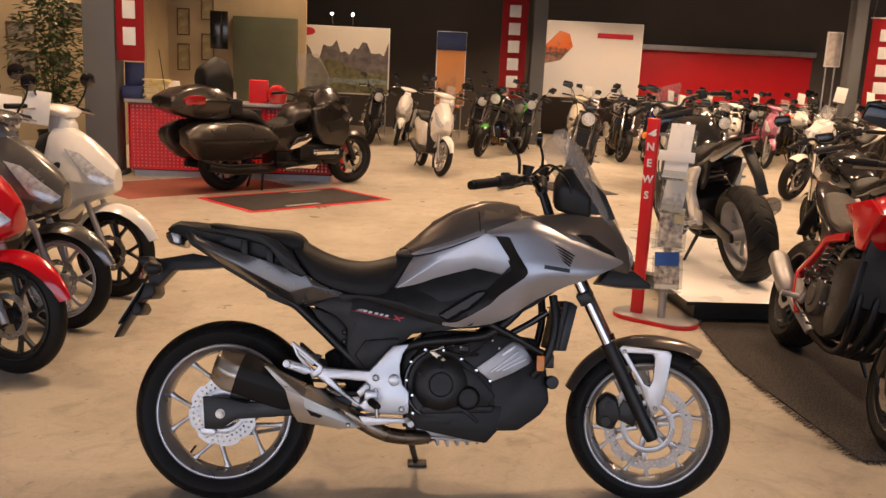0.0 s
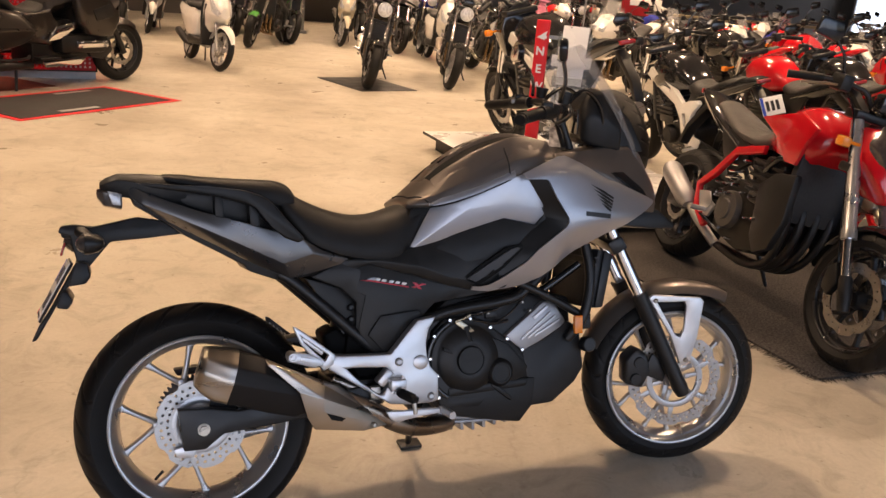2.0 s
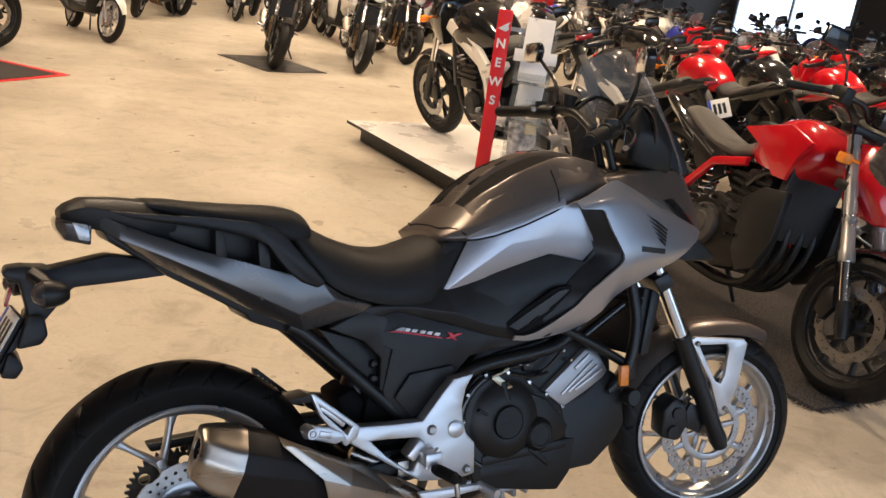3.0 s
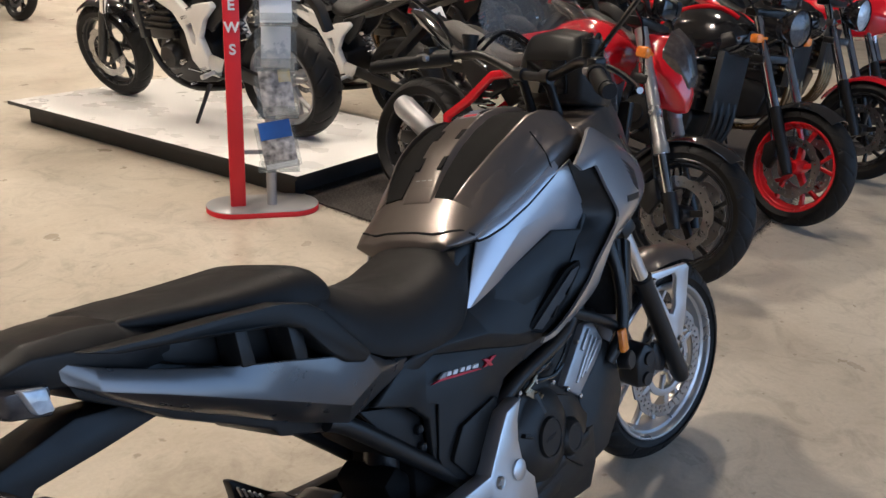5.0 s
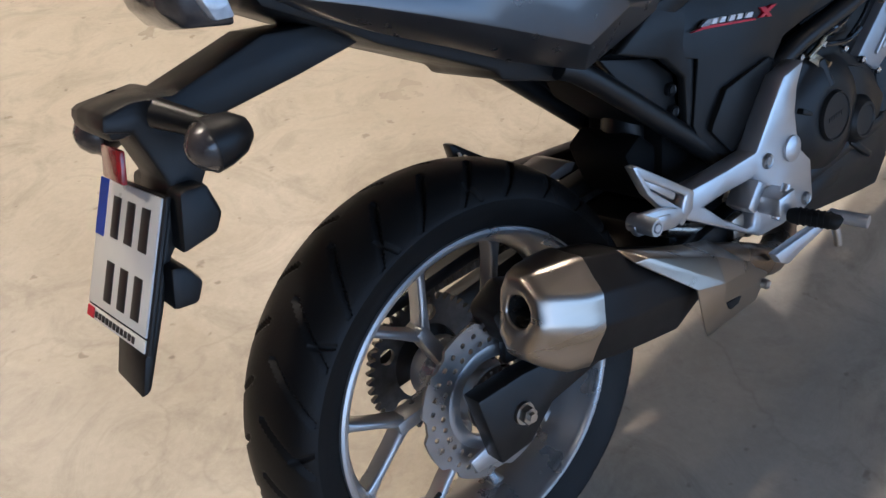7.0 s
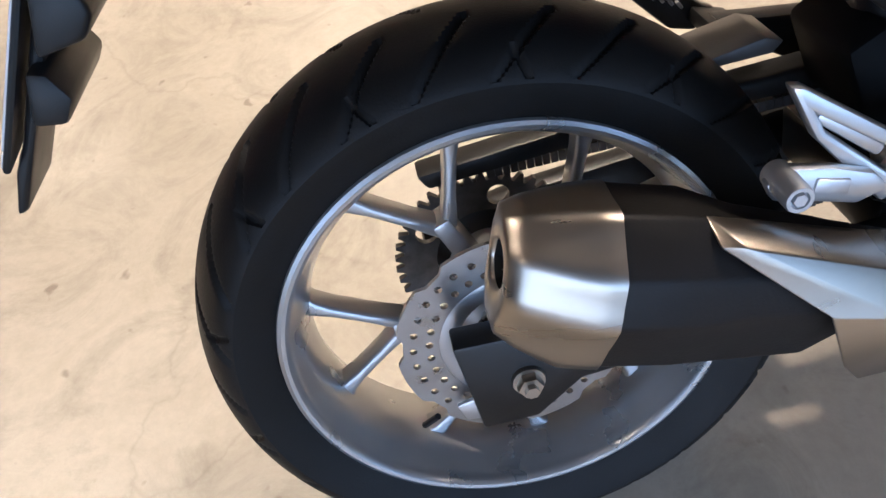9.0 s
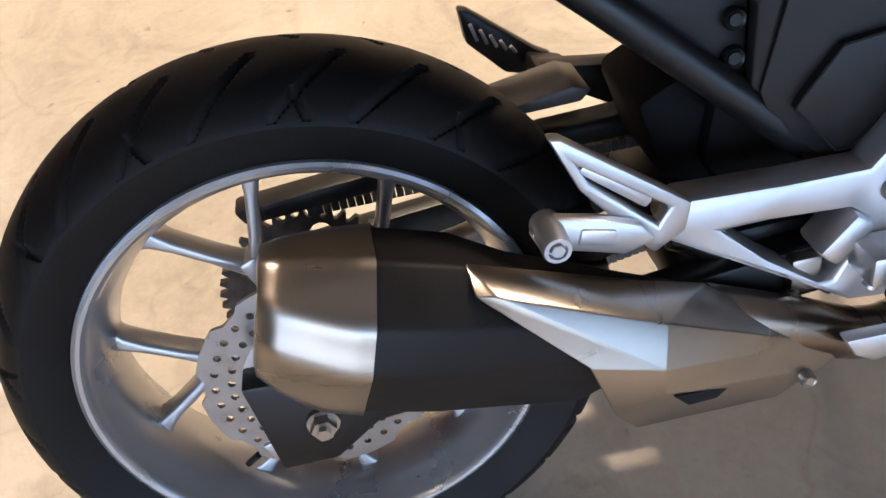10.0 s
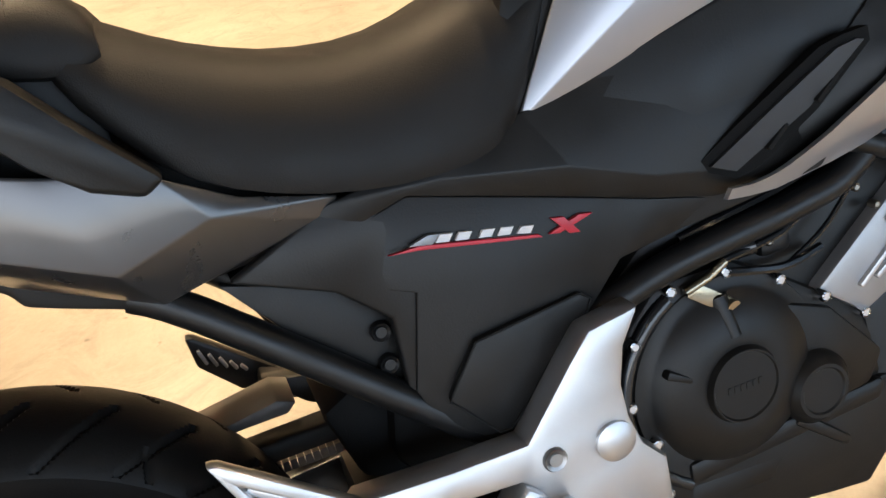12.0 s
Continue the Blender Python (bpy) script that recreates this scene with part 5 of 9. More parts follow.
nose = part("nose_fairing", soften(half_body([(1.04, [(0, 1.045), (0.10, 1.045), (0.16, 1.04), (0.19, 1.00), (0.16, 0.95)]), (1.12, [(0, 1.05), (0.10, 1.052), (0.150, 1.048), (0.172, 1.005), (0.16, 0.92)]), (1.224, [(0, 1.06), (0.09, 1.070), (0.13, 1.058), (0.168, 0.972), (0.15, 0.88)]), (1.345, [(0, 1.085), (0.07, 1.086), (0.10, 1.055), (0.124, 0.918), (0.112, 0.868)]), (1.40, [(0, 1.055), (0.065, 1.045), (0.09, 1.0), (0.108, 0.900), (0.10, 0.858)]), (1.455, [(0, 0.965), (0.055, 0.955), (0.07, 0.93), (0.078, 0.885), (0.07, 0.85)]), (1.475, [(0, 0.90), (0.03, 0.895), (0.04, 0.885), (0.04, 0.875), (0.03, 0.86)])]), 0.006, 2, 18), M_BRONZE, bike, "dark bronze-grey nose fairing")
pair("nose_window", panel([(1.238, -0.162, 0.982), (1.30, -0.131, 0.985), (1.385, -0.113, 0.93), (1.398, -0.113, 0.908), (1.335, -0.137, 0.928)], [(0, 1, 2, 3, 4)], 0.012, 0.002), M_BLACKG, bike, "gloss black nose inlay")
part("head_lamp", soften(half_body([(1.40, [(0, 1.02), (0.05, 1.0), (0.085, 0.93), (0.05, 0.875)]), (1.462, [(0, 0.97), (0.045, 0.955), (0.066, 0.915), (0.045, 0.872)]), (1.482, [(0, 0.935), (0.03, 0.925), (0.045, 0.905), (0.03, 0.88)])]), 0.005), M_CLEARLENS, bike, "clear head lamp glass")
part("beak", prism([(1.39, 0.868), (1.484, 0.862), (1.549, 0.812), (1.546, 0.797), (1.442, 0.800), (1.347, 0.812)], -0.055, 0.055, 0.008), M_BLACKP, bike)
scr = []
for xc, zc, xe, ze, w in ((1.455, 0.985, 1.36, 1.035, 0.105), (1.415, 1.075, 1.31, 1.10, 0.135), (1.375, 1.16, 1.255, 1.175, 0.148), (1.325, 1.255, 1.205, 1.25, 0.146), (1.268, 1.345, 1.163, 1.315, 0.130), (1.236, 1.385, 1.155, 1.350, 0.108), (1.218, 1.397, 1.165, 1.375, 0.08)):
    scr.append([(xc + (xe - xc) * abs(s) ** 1.8, w * s, zc + (ze - zc) * abs(s) ** 1.8) for s in [-1 + k / 6 for k in range(13)]])
sc = loft(scr, closed_ring=False)
bmesh.ops.solidify(sc, geom=list(sc.faces), thickness=0.004)
part("windscreen", sc, M_SCREEN, bike, "tinted clear windscreen")
pod = part("instrument", steer(join(soften(half_body([(1.185, [(0, 1.205), (0.07, 1.198), (0.098, 1.155), (0.085, 1.095)]), (1.21, [(0, 1.252), (0.078, 1.242), (0.112, 1.17), (0.098, 1.08)]), (1.26, [(0, 1.258), (0.08, 1.246), (0.112, 1.16), (0.098, 1.07)]), (1.32, [(0, 1.18), (0.07, 1.17), (0.09, 1.12), (0.08, 1.06)])]), 0.012, 3, 15), prism([(1.12, 1.045), (1.13, 1.066), (1.18, 1.066), (1.19, 1.045)], -0.07, 0.07, 0.010))), M_BLACKP, bike, "black instrument pod", 50)
part("display", steer(prism([(1.180, 1.112), (1.182, 1.190), (1.187, 1.190), (1.187, 1.112)], -0.062, 0.062, 0.002)), M_BLACKG, pod, "dark glossy display")
pair("screen_bracket", prism([(1.30, 1.05), (1.40, 1.05), (1.36, 1.14), (1.30, 1.20), (1.27, 1.20)], -0.09, -0.07, 0.005), M_BLACKP, bike)
BAR = Matrix.Translation((1.515, 0, 0.30)) @ Matrix.Rotation(radians(-20), 4, Vector((-math.sin(RAKE), 0, math.cos(RAKE)))) @ Matrix.Translation((-1.50, 0, -0.228))


def bar(bm):
    return moved(bm, BAR)


part("handlebar", bar(join(tube([(1.06, -0.27, 1.125), (1.10, -0.18, 1.132), (1.118, -0.10, 1.105), (1.12, -0.05, 1.088), (1.12, 0.05, 1.088), (1.118, 0.10, 1.105), (1.10, 0.18, 1.132), (1.06, 0.27, 1.125)], 0.011, 12, smooth_pts=4), *[join(tube([(1.155, y, 0.99), (1.13, y, 1.062), (1.12, y, 1.078)], [0.012, 0.011, 0.014], 14), tube([(1.12, y - 0.013, 1.088), (1.12, y + 0.013, 1.088)], 0.0165, 16)) for y in (-0.045, 0.045)])), M_BLACKM, bike)
for side in (-1, 1):
    part("grip", bar(join(tube([(0.945, side * 0.395, 1.108), (0.955, side * 0.375, 1.11), (1.03, side * 0.285, 1.122)], [0.0175, 0.017, 0.0165], 16), tube([(0.938, side * 0.408, 1.106), (0.946, side * 0.393, 1.108)], [0.015, 0.016], 14))), M_RUBBER, bike, "black rubber grip")
    sw = part("switch_gear", bar(join(soften(tube([(1.012, side * 0.306, 1.120), (1.045, side * 0.27, 1.123), (1.066, side * 0.240, 1.125)], [0.020, 0.023, 0.019], 14), 0.003), box(1.018, 1.050, side * 0.283 - 0.014, side * 0.283 + 0.014, 1.132, 1.152, 0.006))), M_BLACKP, bike)
    part("switch", bar(box(1.006, 1.020, side * 0.277 - 0.008, side * 0.277 + 0.008, 1.120, 1.134, 0.003)), M_GREYMETAL, sw)
    part("fluid_reservoir", bar(join(tube([(1.095, side * 0.205, 1.142), (1.10, side * 0.205, 1.170)], [0.016, 0.020], 14), tube([(1.10, side * 0.205, 1.170), (1.1015, side * 0.205, 1.178)], 0.0215, 14), tube([(1.085, side * 0.225, 1.128), (1.11, side * 0.195, 1.132)], 0.014, 12))), M_BLACKP, bike)
    part("lever", bar(tube([(1.11, side * 0.22, 1.125), (1.10, side * 0.28, 1.115), (1.06, side * 0.36, 1.10), (1.03, side * 0.40, 1.095)], [0.008, 0.007, 0.006, 0.007], 8, smooth_pts=3)), M_CHROME, bike)
    mm = Matrix.Translation((1.04, side * 0.425, 1.293)) @ pose(0, 0, 0, 0, 0, -90 + side * 10) @ Matrix.Scale(0.80, 4)
    head = [(-0.068, -0.022), (-0.05, 0.034), (0.045, 0.040), (0.068, 0.012), (0.05, -0.036), (-0.045, -0.042)]
    mh = part("mirror", bar(join(tube([(1.075, side * 0.245, 1.15), (1.08, side * 0.30, 1.21), (1.05, side * 0.395, 1.28)], 0.006, 8, smooth_pts=3), moved(prism(head, -0.008, 0.022, 0.012), mm))), M_BLACKG, bike, "black mirror on a thin stalk")
    part("mirror_glass", bar(moved(prism([(x * 0.88, z * 0.86) for x, z in head], -0.011, -0.006, 0.001), mm)), M_CHROME, mh, "mirror glass")
part("cable", bar([tube([(1.10, y, 1.13), (1.17, y * 0.8, 1.18), (1.24, y * 0.5, 1.10), (1.23, y * 0.3, 0.94)], 0.005, 6, smooth_pts=5) for y in (-0.2, -0.17, 0.18, 0.22)]), M_BLACKG, bike)

# number plate carrier
part("plate_carrier", [prism([(-0.012, 0.829), (-0.06, 0.860), (-0.143, 0.874), (-0.20, 0.862), (-0.258, 0.850), (-0.30, 0.858), (-0.332, 0.855), (-0.338, 0.838), (-0.310, 0.828), (-0.296, 0.765), (-0.372, 0.628), (-0.392, 0.600), (-0.410, 0.560), (-0.398, 0.563), (-0.352, 0.641), (-0.322, 0.692), (-0.27, 0.742), (-0.212, 0.811), (-0.117, 0.818)], -0.045, 0.045, 0.006), prism([(-0.298, 0.764), (-0.268, 0.761), (-0.262, 0.724), (-0.275, 0.706), (-0.318, 0.700)], -0.076, 0.070, 0.006), prism([(-0.334, 0.692), (-0.318, 0.686), (-0.306, 0.662), (-0.320, 0.641), (-0.348, 0.646)], -0.070, 0.065, 0.006), box(-0.332, -0.25, -0.034, 0.088, 0.822, 0.852, 0.010)], M_BLACKP, bike, "black number plate carrier")
part("rear_reflector", moved(box(-0.003, 0.003, -0.032, 0.032, -0.018, 0.018, 0.002), pose(-0.328, 0.004, 0.795, 0, 18, 0)), M_REDLENS, bike, "dark red reflector")
PM = pose(-0.3507, 0.020, 0.6914, 1.4, 29.15, 4.7) @ Matrix.Scale(0.90, 4)
npl = part("number_plate_frame", moved(box(-0.004, 0.004, -0.094, 0.094, -0.100, 0.090, 0.004), PM), M_BLACKP, bike)
part("number_plate", moved(box(-0.0065, -0.003, -0.0885, 0.0885, -0.078, 0.086, 0.001), PM), M_WHITEP, npl, "white plate with a blue edge and black bars")
part("plate_band", moved(box(-0.0075, -0.006, 0.062, 0.0875, 0.012, 0.085, 0), PM), M_BLUE, npl)
part("plate_bar", moved([*[box(-0.0075, -0.006, y - 0.0115, y + 0.0115, 0.016, 0.068, 0.0005) for y in (0.030, -0.012, -0.054)], *[box(-0.0075, -0.006, y - 0.0115, y + 0.0115, -0.066, -0.014, 0.0005) for y in (0.030, -0.012, -0.054)]], PM), M_BLACKINK, npl)
part("plate_strip", moved(box(-0.006, -0.0035, -0.088, 0.088, -0.097, -0.081, 0.001), PM), M_WHITEP, npl)
part("plate_strip_mark", moved(box(-0.0072, -0.0055, 0.066, 0.087, -0.096, -0.082, 0), PM), M_REDINK, npl)
part("plate_strip_bar", moved([box(-0.0072, -0.0055, 0.055 - i * 0.0115, 0.062 - i * 0.0115, -0.093, -0.085, 0) for i in range(11)], PM), M_BLACKINK, npl)
for side in (-1, 1):
    ix, iy, iz = (-0.300, 0.114, 0.808) if side > 0 else (-0.262, -0.132, 0.812)
    axis = pose(ix, iy, iz, 0, 0, 0) @ pose(0, 0, 0, 0, -14, -90 + 5)
    ind = part("indicator", join(tube([(-0.285, side * 0.06, 0.842), (ix + 0.01, iy - side * 0.02, iz + 0.006)], [0.016, 0.012], 10), moved(lathe([(0, 0.036), (0.013, 0.033), (0.022, 0.021), (0.0265, 0.003), (0.0275, -0.012), (0.026, -0.014)], 0, 0, 28), axis)), M_BLACKM, bike, "black turn signal with a clear lens")
    part("lens", moved(lathe([(0, -0.033), (0.011, -0.030), (0.020, -0.023), (0.0257, -0.013)], 0, 0, 28), axis), M_LENS, ind, "clear ribbed lens")
    part("reflector_cup", moved(lathe([(0, -0.018), (0.010, -0.020), (0.012, -0.026), (0, -0.029)], 0, 0, 12), axis), M_CHROME, ind)



# ---------------------------------------------------------------- showroom shell
def structure(name, bm, material, label, category, smooth=30):
    return tagged(new(name, link_mesh(name, bm, material, smooth)), label, category, kind="structure")


structure("floor", box(-12, 22, -9, 24, -0.2, 0), M_FLOOR, "worn polished beige concrete floor", "floor")
structure("wall_north", box(-12, 22, 20, 20.3, 0, 5.2), M_DARKWALL, "dark grey painted back wall", "wall")
structure("wall_east", box(21.7, 22, -9, 20, 0, 5.2), M_WALL, "grey painted side wall", "wall")
structure("wall_west", box(-12, -11.7, -9, 20, 0, 5.2), M_WALL, "grey painted side wall", "wall")
structure("ceiling", box(-12, 22, -9, 20.3, 5.2, 5.4), M_CEIL, "dark painted hall ceiling", "ceiling")
# glazed front behind the camera
south = [box(-12, 22, -9, -8.8, 0, 0.35), box(-12, 22, -9, -8.8, 4.8, 5.2)]
for x in range(-12, 22, 3):
    south.append(box(x - 0.08, x + 0.08, -9, -8.8, 0.35, 4.8))
structure("wall_south", join(*south), M_WALL, "shop front wall with tall window openings", "wall")
area_lamp("window_light", look((1.0, -8.6, 2.55), (1.0, 0, 1.6)), 20, 4.3, DAYLIGHT, (0.55, 0.76, 1.0))
# back wall trim, panels and posters
structure("red_wall_band", box(6.8, 11.45, 19.85, 19.99, 1.0, 2.28, 0.01), M_REDPAINT, "red painted wall band", "wall panel")
structure("trim", box(6.8, 11.5, 19.75, 19.99, 2.285, 2.42, 0.01), M_GREYMETAL, "pale grey trim over the red band", "trim")


def flat_thing(name, bm, material, label, category, group=""):
    ob = new(name, link_mesh(name, bm, material))
    return tagged(ob, label, category, group)


def image_mat(name, top, mid, low, scale=2.5, zmid=0.5, zscale=1.0):
    """A soft printed picture: sky over ridges over ground, in height bands broken by noise."""
    m = bpy.data.materials.new(name)
    m.use_nodes = True
    nt = m.node_tree
    b = nt.nodes["Principled BSDF"]
    tc = nt.nodes.new("ShaderNodeTexCoord")
    sep = nt.nodes.new("ShaderNodeSeparateXYZ")
    nt.links.new(tc.outputs["Generated"], sep.inputs[0])
    n = nt.nodes.new("ShaderNodeTexNoise")
    n.inputs["Scale"].default_value, n.inputs["Detail"].default_value = scale, 6
    nt.links.new(tc.outputs["Generated"], n.inputs[0])
    ma = nt.nodes.new("ShaderNodeMath")
    ma.operation = "MULTIPLY_ADD"
    nt.links.new(n.outputs[0], ma.inputs[0])
    ma.inputs[1].default_value = 0.9
    nt.links.new(sep.outputs["Z"], ma.inputs[2])
    r = nt.nodes.new("ShaderNodeValToRGB")
    e = r.color_ramp.elements
    e[0].position, e[0].color = 0.55, (*low, 1)
    e[1].position, e[1].color = 1.25 * 0.8, (*top, 1)
    k = e.new(0.78)
    k.color = (*mid, 1)
    k = e.new(0.93)
    k.color = (*[0.5 * (a + c) for a, c in zip(mid, top)], 1)
    nt.links.new(ma.outputs[0], r.inputs[0])
    nt.links.new(r.outputs[0], b.inputs["Base Color"])
    b.inputs["Roughness"].default_value = 0.45
    return m


def poster(name, x0, x1, y, z0, z1, material, label, edge=M_WHITE):
    t = thing(name, pose((x0 + x1) / 2, y, z0), label, "poster")
    w, h = (x1 - x0) / 2, z1 - z0
    part("board", box(-w, w, -0.01, 0.03, 0, h, 0.004), edge, t)
    part("print", box(-w + 0.02, w - 0.02, -0.016, -0.011, 0.02, h - 0.02), material, t)
    part("leg", [tube([(s * (w - 0.06), 0.05, -z0 + 0.001), (s * (w - 0.06), 0.05, h * 0.7)], 0.016, 8) for s in (-1, 1)], M_GREYMETAL, t)
    return t


pm = poster("mountain_banner", -1.80, 0.38, 17.0, 0.9, 2.38, image_mat("sky_print", (0.78, 0.74, 0.64), (0.70, 0.66, 0.58), (0.62, 0.60, 0.55), 2.2), "wide banner with a printed mountain landscape")
part("red_mark", moved(lathe([(0, -0.02), (0.16, -0.02), (0.16, -0.015)], 0, 0, 24), Matrix.Translation((-0.75, 0, 1.34)) @ Matrix.Diagonal((1.1, 1, 0.55, 1))), M_REDINK, pm)
M_ROCK = mat("rock_print", (0.13, 0.11, 0.10), 0.45, 0, 0.5, 6)
M_MEADOW = mat("meadow_print", (0.12, 0.11, 0.045), 0.45, 0, 0.6, 8)
M_LAKE = mat("lake_print", (0.16, 0.20, 0.17), 0.4, 0, 0.4, 12)
rp = random.Random(3)


def ridge(z, rough, n, x0=-1.06, x1=1.06, low=0.03, slope=0.0):
    pts = [(x0 + (x1 - x0) * i / n, max(low + 0.02, z + slope * (i / n - 0.5) + rough * math.sin(i * 0.9) + rp.uniform(-rough, rough))) for i in range(n + 1)]
    return pts + [(x1, low), (x0, low)]


part("printed_mountain", prism(ridge(0.98, 0.14, 22), -0.018, -0.0165), M_ROCK, pm)
part("printed_hill", prism(ridge(0.66, 0.05, 18, slope=-0.5), -0.020, -0.0185), M_MEADOW, pm)
part("printed_lake", prism(ridge(0.34, 0.015, 12, -0.3, 1.06, 0.2), -0.022, -0.0205), M_LAKE, pm)
part("printed_meadow", prism(ridge(0.22, 0.03, 16), -0.024, -0.0225), M_MEADOW, pm)
po = poster("orange_banner", 1.43, 2.1, 17.0, 0.75, 2.38, image_mat("orange_print", (0.75, 0.30, 0.08), (0.65, 0.30, 0.12), (0.25, 0.12, 0.06), 2.0), "upright banner with an orange picture and a blue head", M_WHITE)
part("blue_head", box(-0.33, 0.33, -0.03, -0.017, 1.22, 1.62, 0.004), mat("navy_print", (0.015, 0.03, 0.10), 0.4), po)
bb = poster("billboard", 4.15, 6.65, 19.0, 1.0, 2.86, mat("billboard_print", (0.62, 0.63, 0.66), 0.4, 0, 0.0, 0.6, 0, 100, 0.1, 0.05, (1, 1, 1), 0, (0.72, 0.68, 0.62)), "large pale billboard with a red line of print")
part("red_bar", box(0.1, 1.0, -0.03, -0.017, 1.48, 1.60, 0.004), M_REDINK, bb)
part("motorcycle_print", join(prism([(-1.25, 1.2), (-0.85, 1.62), (-0.6, 1.55), (-0.5, 1.25), (-0.8, 0.9), (-1.25, 0.8)], -0.028, -0.017, 0.004)), image_mat("orange_bike_print", (0.6, 0.14, 0.03), (0.08, 0.06, 0.06), (0.35, 0.2, 0.14), 7), bb)


def pillar(name, x, y, w, d, h, label, n):
    structure(name, join(box(x - w / 2, x + w / 2, y - d / 2, y + d / 2, 0, h, 0.012), box(x - w / 2 - 0.05, x + w / 2 + 0.05, y - d / 2 - 0.05, y + d / 2 + 0.05, 0, 0.06, 0.01)), M_PILLAR, label, "pillar")


pillar("pillar_1", 3.62, 16.4, 0.30, 0.30, 5.2, "grey steel pillar", 1)
pillar("pillar_2", -3.2, 8.62, 0.40, 0.36, 5.2, "grey painted pillar", 2)
pillar("pillar_3", 8.48, 12.1, 0.22, 0.25, 5.2, "grey steel pillar", 3)


def flag(x, y, z0, z1, w, heading, label):
    """A hanging red banner with white block marks reading upwards."""
    t = thing("hanging_banner", pose(x, y, z0, 0, 0, heading), label, "banner", "red hanging banners")
    h = z1 - z0
    cloth = bmesh.new()
    cols, rows = 7, 16
    vs = [[cloth.verts.new((-w / 2 + w * i / (cols - 1), 0.012 * math.sin(i * 1.3 + j * 0.25), h * j / (rows - 1))) for i in range(cols)] for j in range(rows)]
    for j in range(rows - 1):
        for i in range(cols - 1):
            cloth.faces.new((vs[j][i], vs[j][i + 1], vs[j + 1][i + 1], vs[j + 1][i]))
    bmesh.ops.solidify(cloth, geom=list(cloth.faces), thickness=0.004)
    part("cloth", cloth, M_REDFLAG, t)
    part("rod", tube([(-w / 2 - 0.03, 0, h), (w / 2 + 0.03, 0, h)], 0.012, 8), M_GREYMETAL, t)
    part("hanger", join(tube([(-w / 2, 0, h), (0, 0, 5.2 - z0)], 0.003, 6), tube([(w / 2, 0, h), (0, 0, 5.2 - z0)], 0.003, 6)), M_GREYMETAL, t)
    for k in range(5):
        z = h * (0.10 + 0.17 * k)
        part("white_mark", box(-w * 0.22, w * 0.22, -0.024, -0.016, z, z + h * 0.115, 0.01), M_WHITEINK, t)


flag(3.07, 16.3, 1.0, 3.2, 0.56, 0, "red cloth banner with white block marks")
flag(-2.83, 8.5, 1.47, 3.4, 0.36, 0, "red cloth banner with white block marks")
flag(8.98, 12.0, 1.0, 2.75, 0.52, -20, "red cloth banner with white block marks")
for x, z0, z1 in ((8.22, 1.9, 2.5),):
    poster("wall_notice", x - 0.14, x + 0.14, 12.3, z0, z1, mat("notice_print", (0.5, 0.45, 0.42), 0.5, 0, 0.3, 9), "white notice board with a red mark")

# side room on the left: lit partition with pictures, plant, screen
M_CREAM = mat("cream_wall", (0.45, 0.36, 0.22), 0.8, 0, 0.15, 1.2)
structure("wall_partition", join(box(-9, -3.9, 12.6, 12.75, 0, 3.6), box(-3.9, -1.2, 14.2, 14.35, 0, 3.6), box(-3.95, -3.8, 12.75, 14.2, 0, 3.6)), M_CREAM, "cream partition wall of a side office", "wall")
structure("wall_green", box(-2.55, -1.35, 14.0, 14.19, 0, 2.35, 0.01), mat("olive_panel", (0.09, 0.10, 0.06), 0.6, 0, 0.15, 2), "olive green panel wall", "wall")
for x, z, w, h in ((-5.85, 1.85, 0.5, 0.32), (-5.25, 1.9, 0.26, 0.3), (-5.85, 1.35, 0.5, 0.36), (-4.95, 2.2, 0.4, 0.3), (-6.6, 1.8, 0.5, 0.4), (-5.2, 1.35, 0.3, 0.3), (-4.45, 1.8, 0.3, 0.4)):
    f = thing("picture_frame", pose(x, 12.58, z - h / 2), "dark framed picture on the lit wall", "picture", "framed pictures")
    part("frame", plate([(-w / 2, 0), (w / 2, 0), (w / 2, h), (-w / 2, h)], [[(-w / 2 + 0.03, 0.03), (-w / 2 + 0.03, h - 0.03), (w / 2 - 0.03, h - 0.03), (w / 2 - 0.03, 0.03)]], -0.03, 0.0, 0.003), M_WOOD, f)
    part("print", box(-w / 2 + 0.028, w / 2 - 0.028, -0.014, -0.002, 0.028, h - 0.028), mat("picture_print", (0.35, 0.3, 0.24), 0.5, 0, 0.0, 9, 0, 100, 0, 0.05, (1, 1, 1), 0, (0.12, 0.1, 0.08)), f)
for x, z in ((-3.5, 2.2), (-3.5, 1.55), (-3.05, 2.5), (-3.05, 1.75)):
    f = thing("picture_frame", pose(x, 14.18, z - 0.25), "dark framed picture on the lit wall", "picture", "framed pictures")
    part("frame", plate([(-0.12, 0), (0.12, 0), (0.12, 0.5), (-0.12, 0.5)], [[(-0.095, 0.025), (-0.095, 0.475), (0.095, 0.475), (0.095, 0.025)]], -0.03, 0.0, 0.003), M_WOOD, f)
    part("print", box(-0.094, 0.094, -0.014, -0.002, 0.026, 0.474), mat("picture_print", (0.45, 0.38, 0.2), 0.5, 0, 0.0, 7, 0, 100, 0, 0.05, (1, 1, 1), 0, (0.2, 0.15, 0.06)), f)
tv = thing("wall_screen", pose(-2.72, 13.6, 1.72), "black flat screen hung over the counter", "television")
part("screen_body", box(-0.16, 0.16, -0.03, 0.03, 0, 0.68, 0.01), M_BLACKG, tv)
part("bracket", tube([(0, 0.03, 0.34), (0, 0.6, 0.36)], 0.02, 8), M_BLACKM, tv)
plant = thing("potted_plant", pose(-4.35, 9.9, 0), "green bushy plant in a dark pot", "plant")
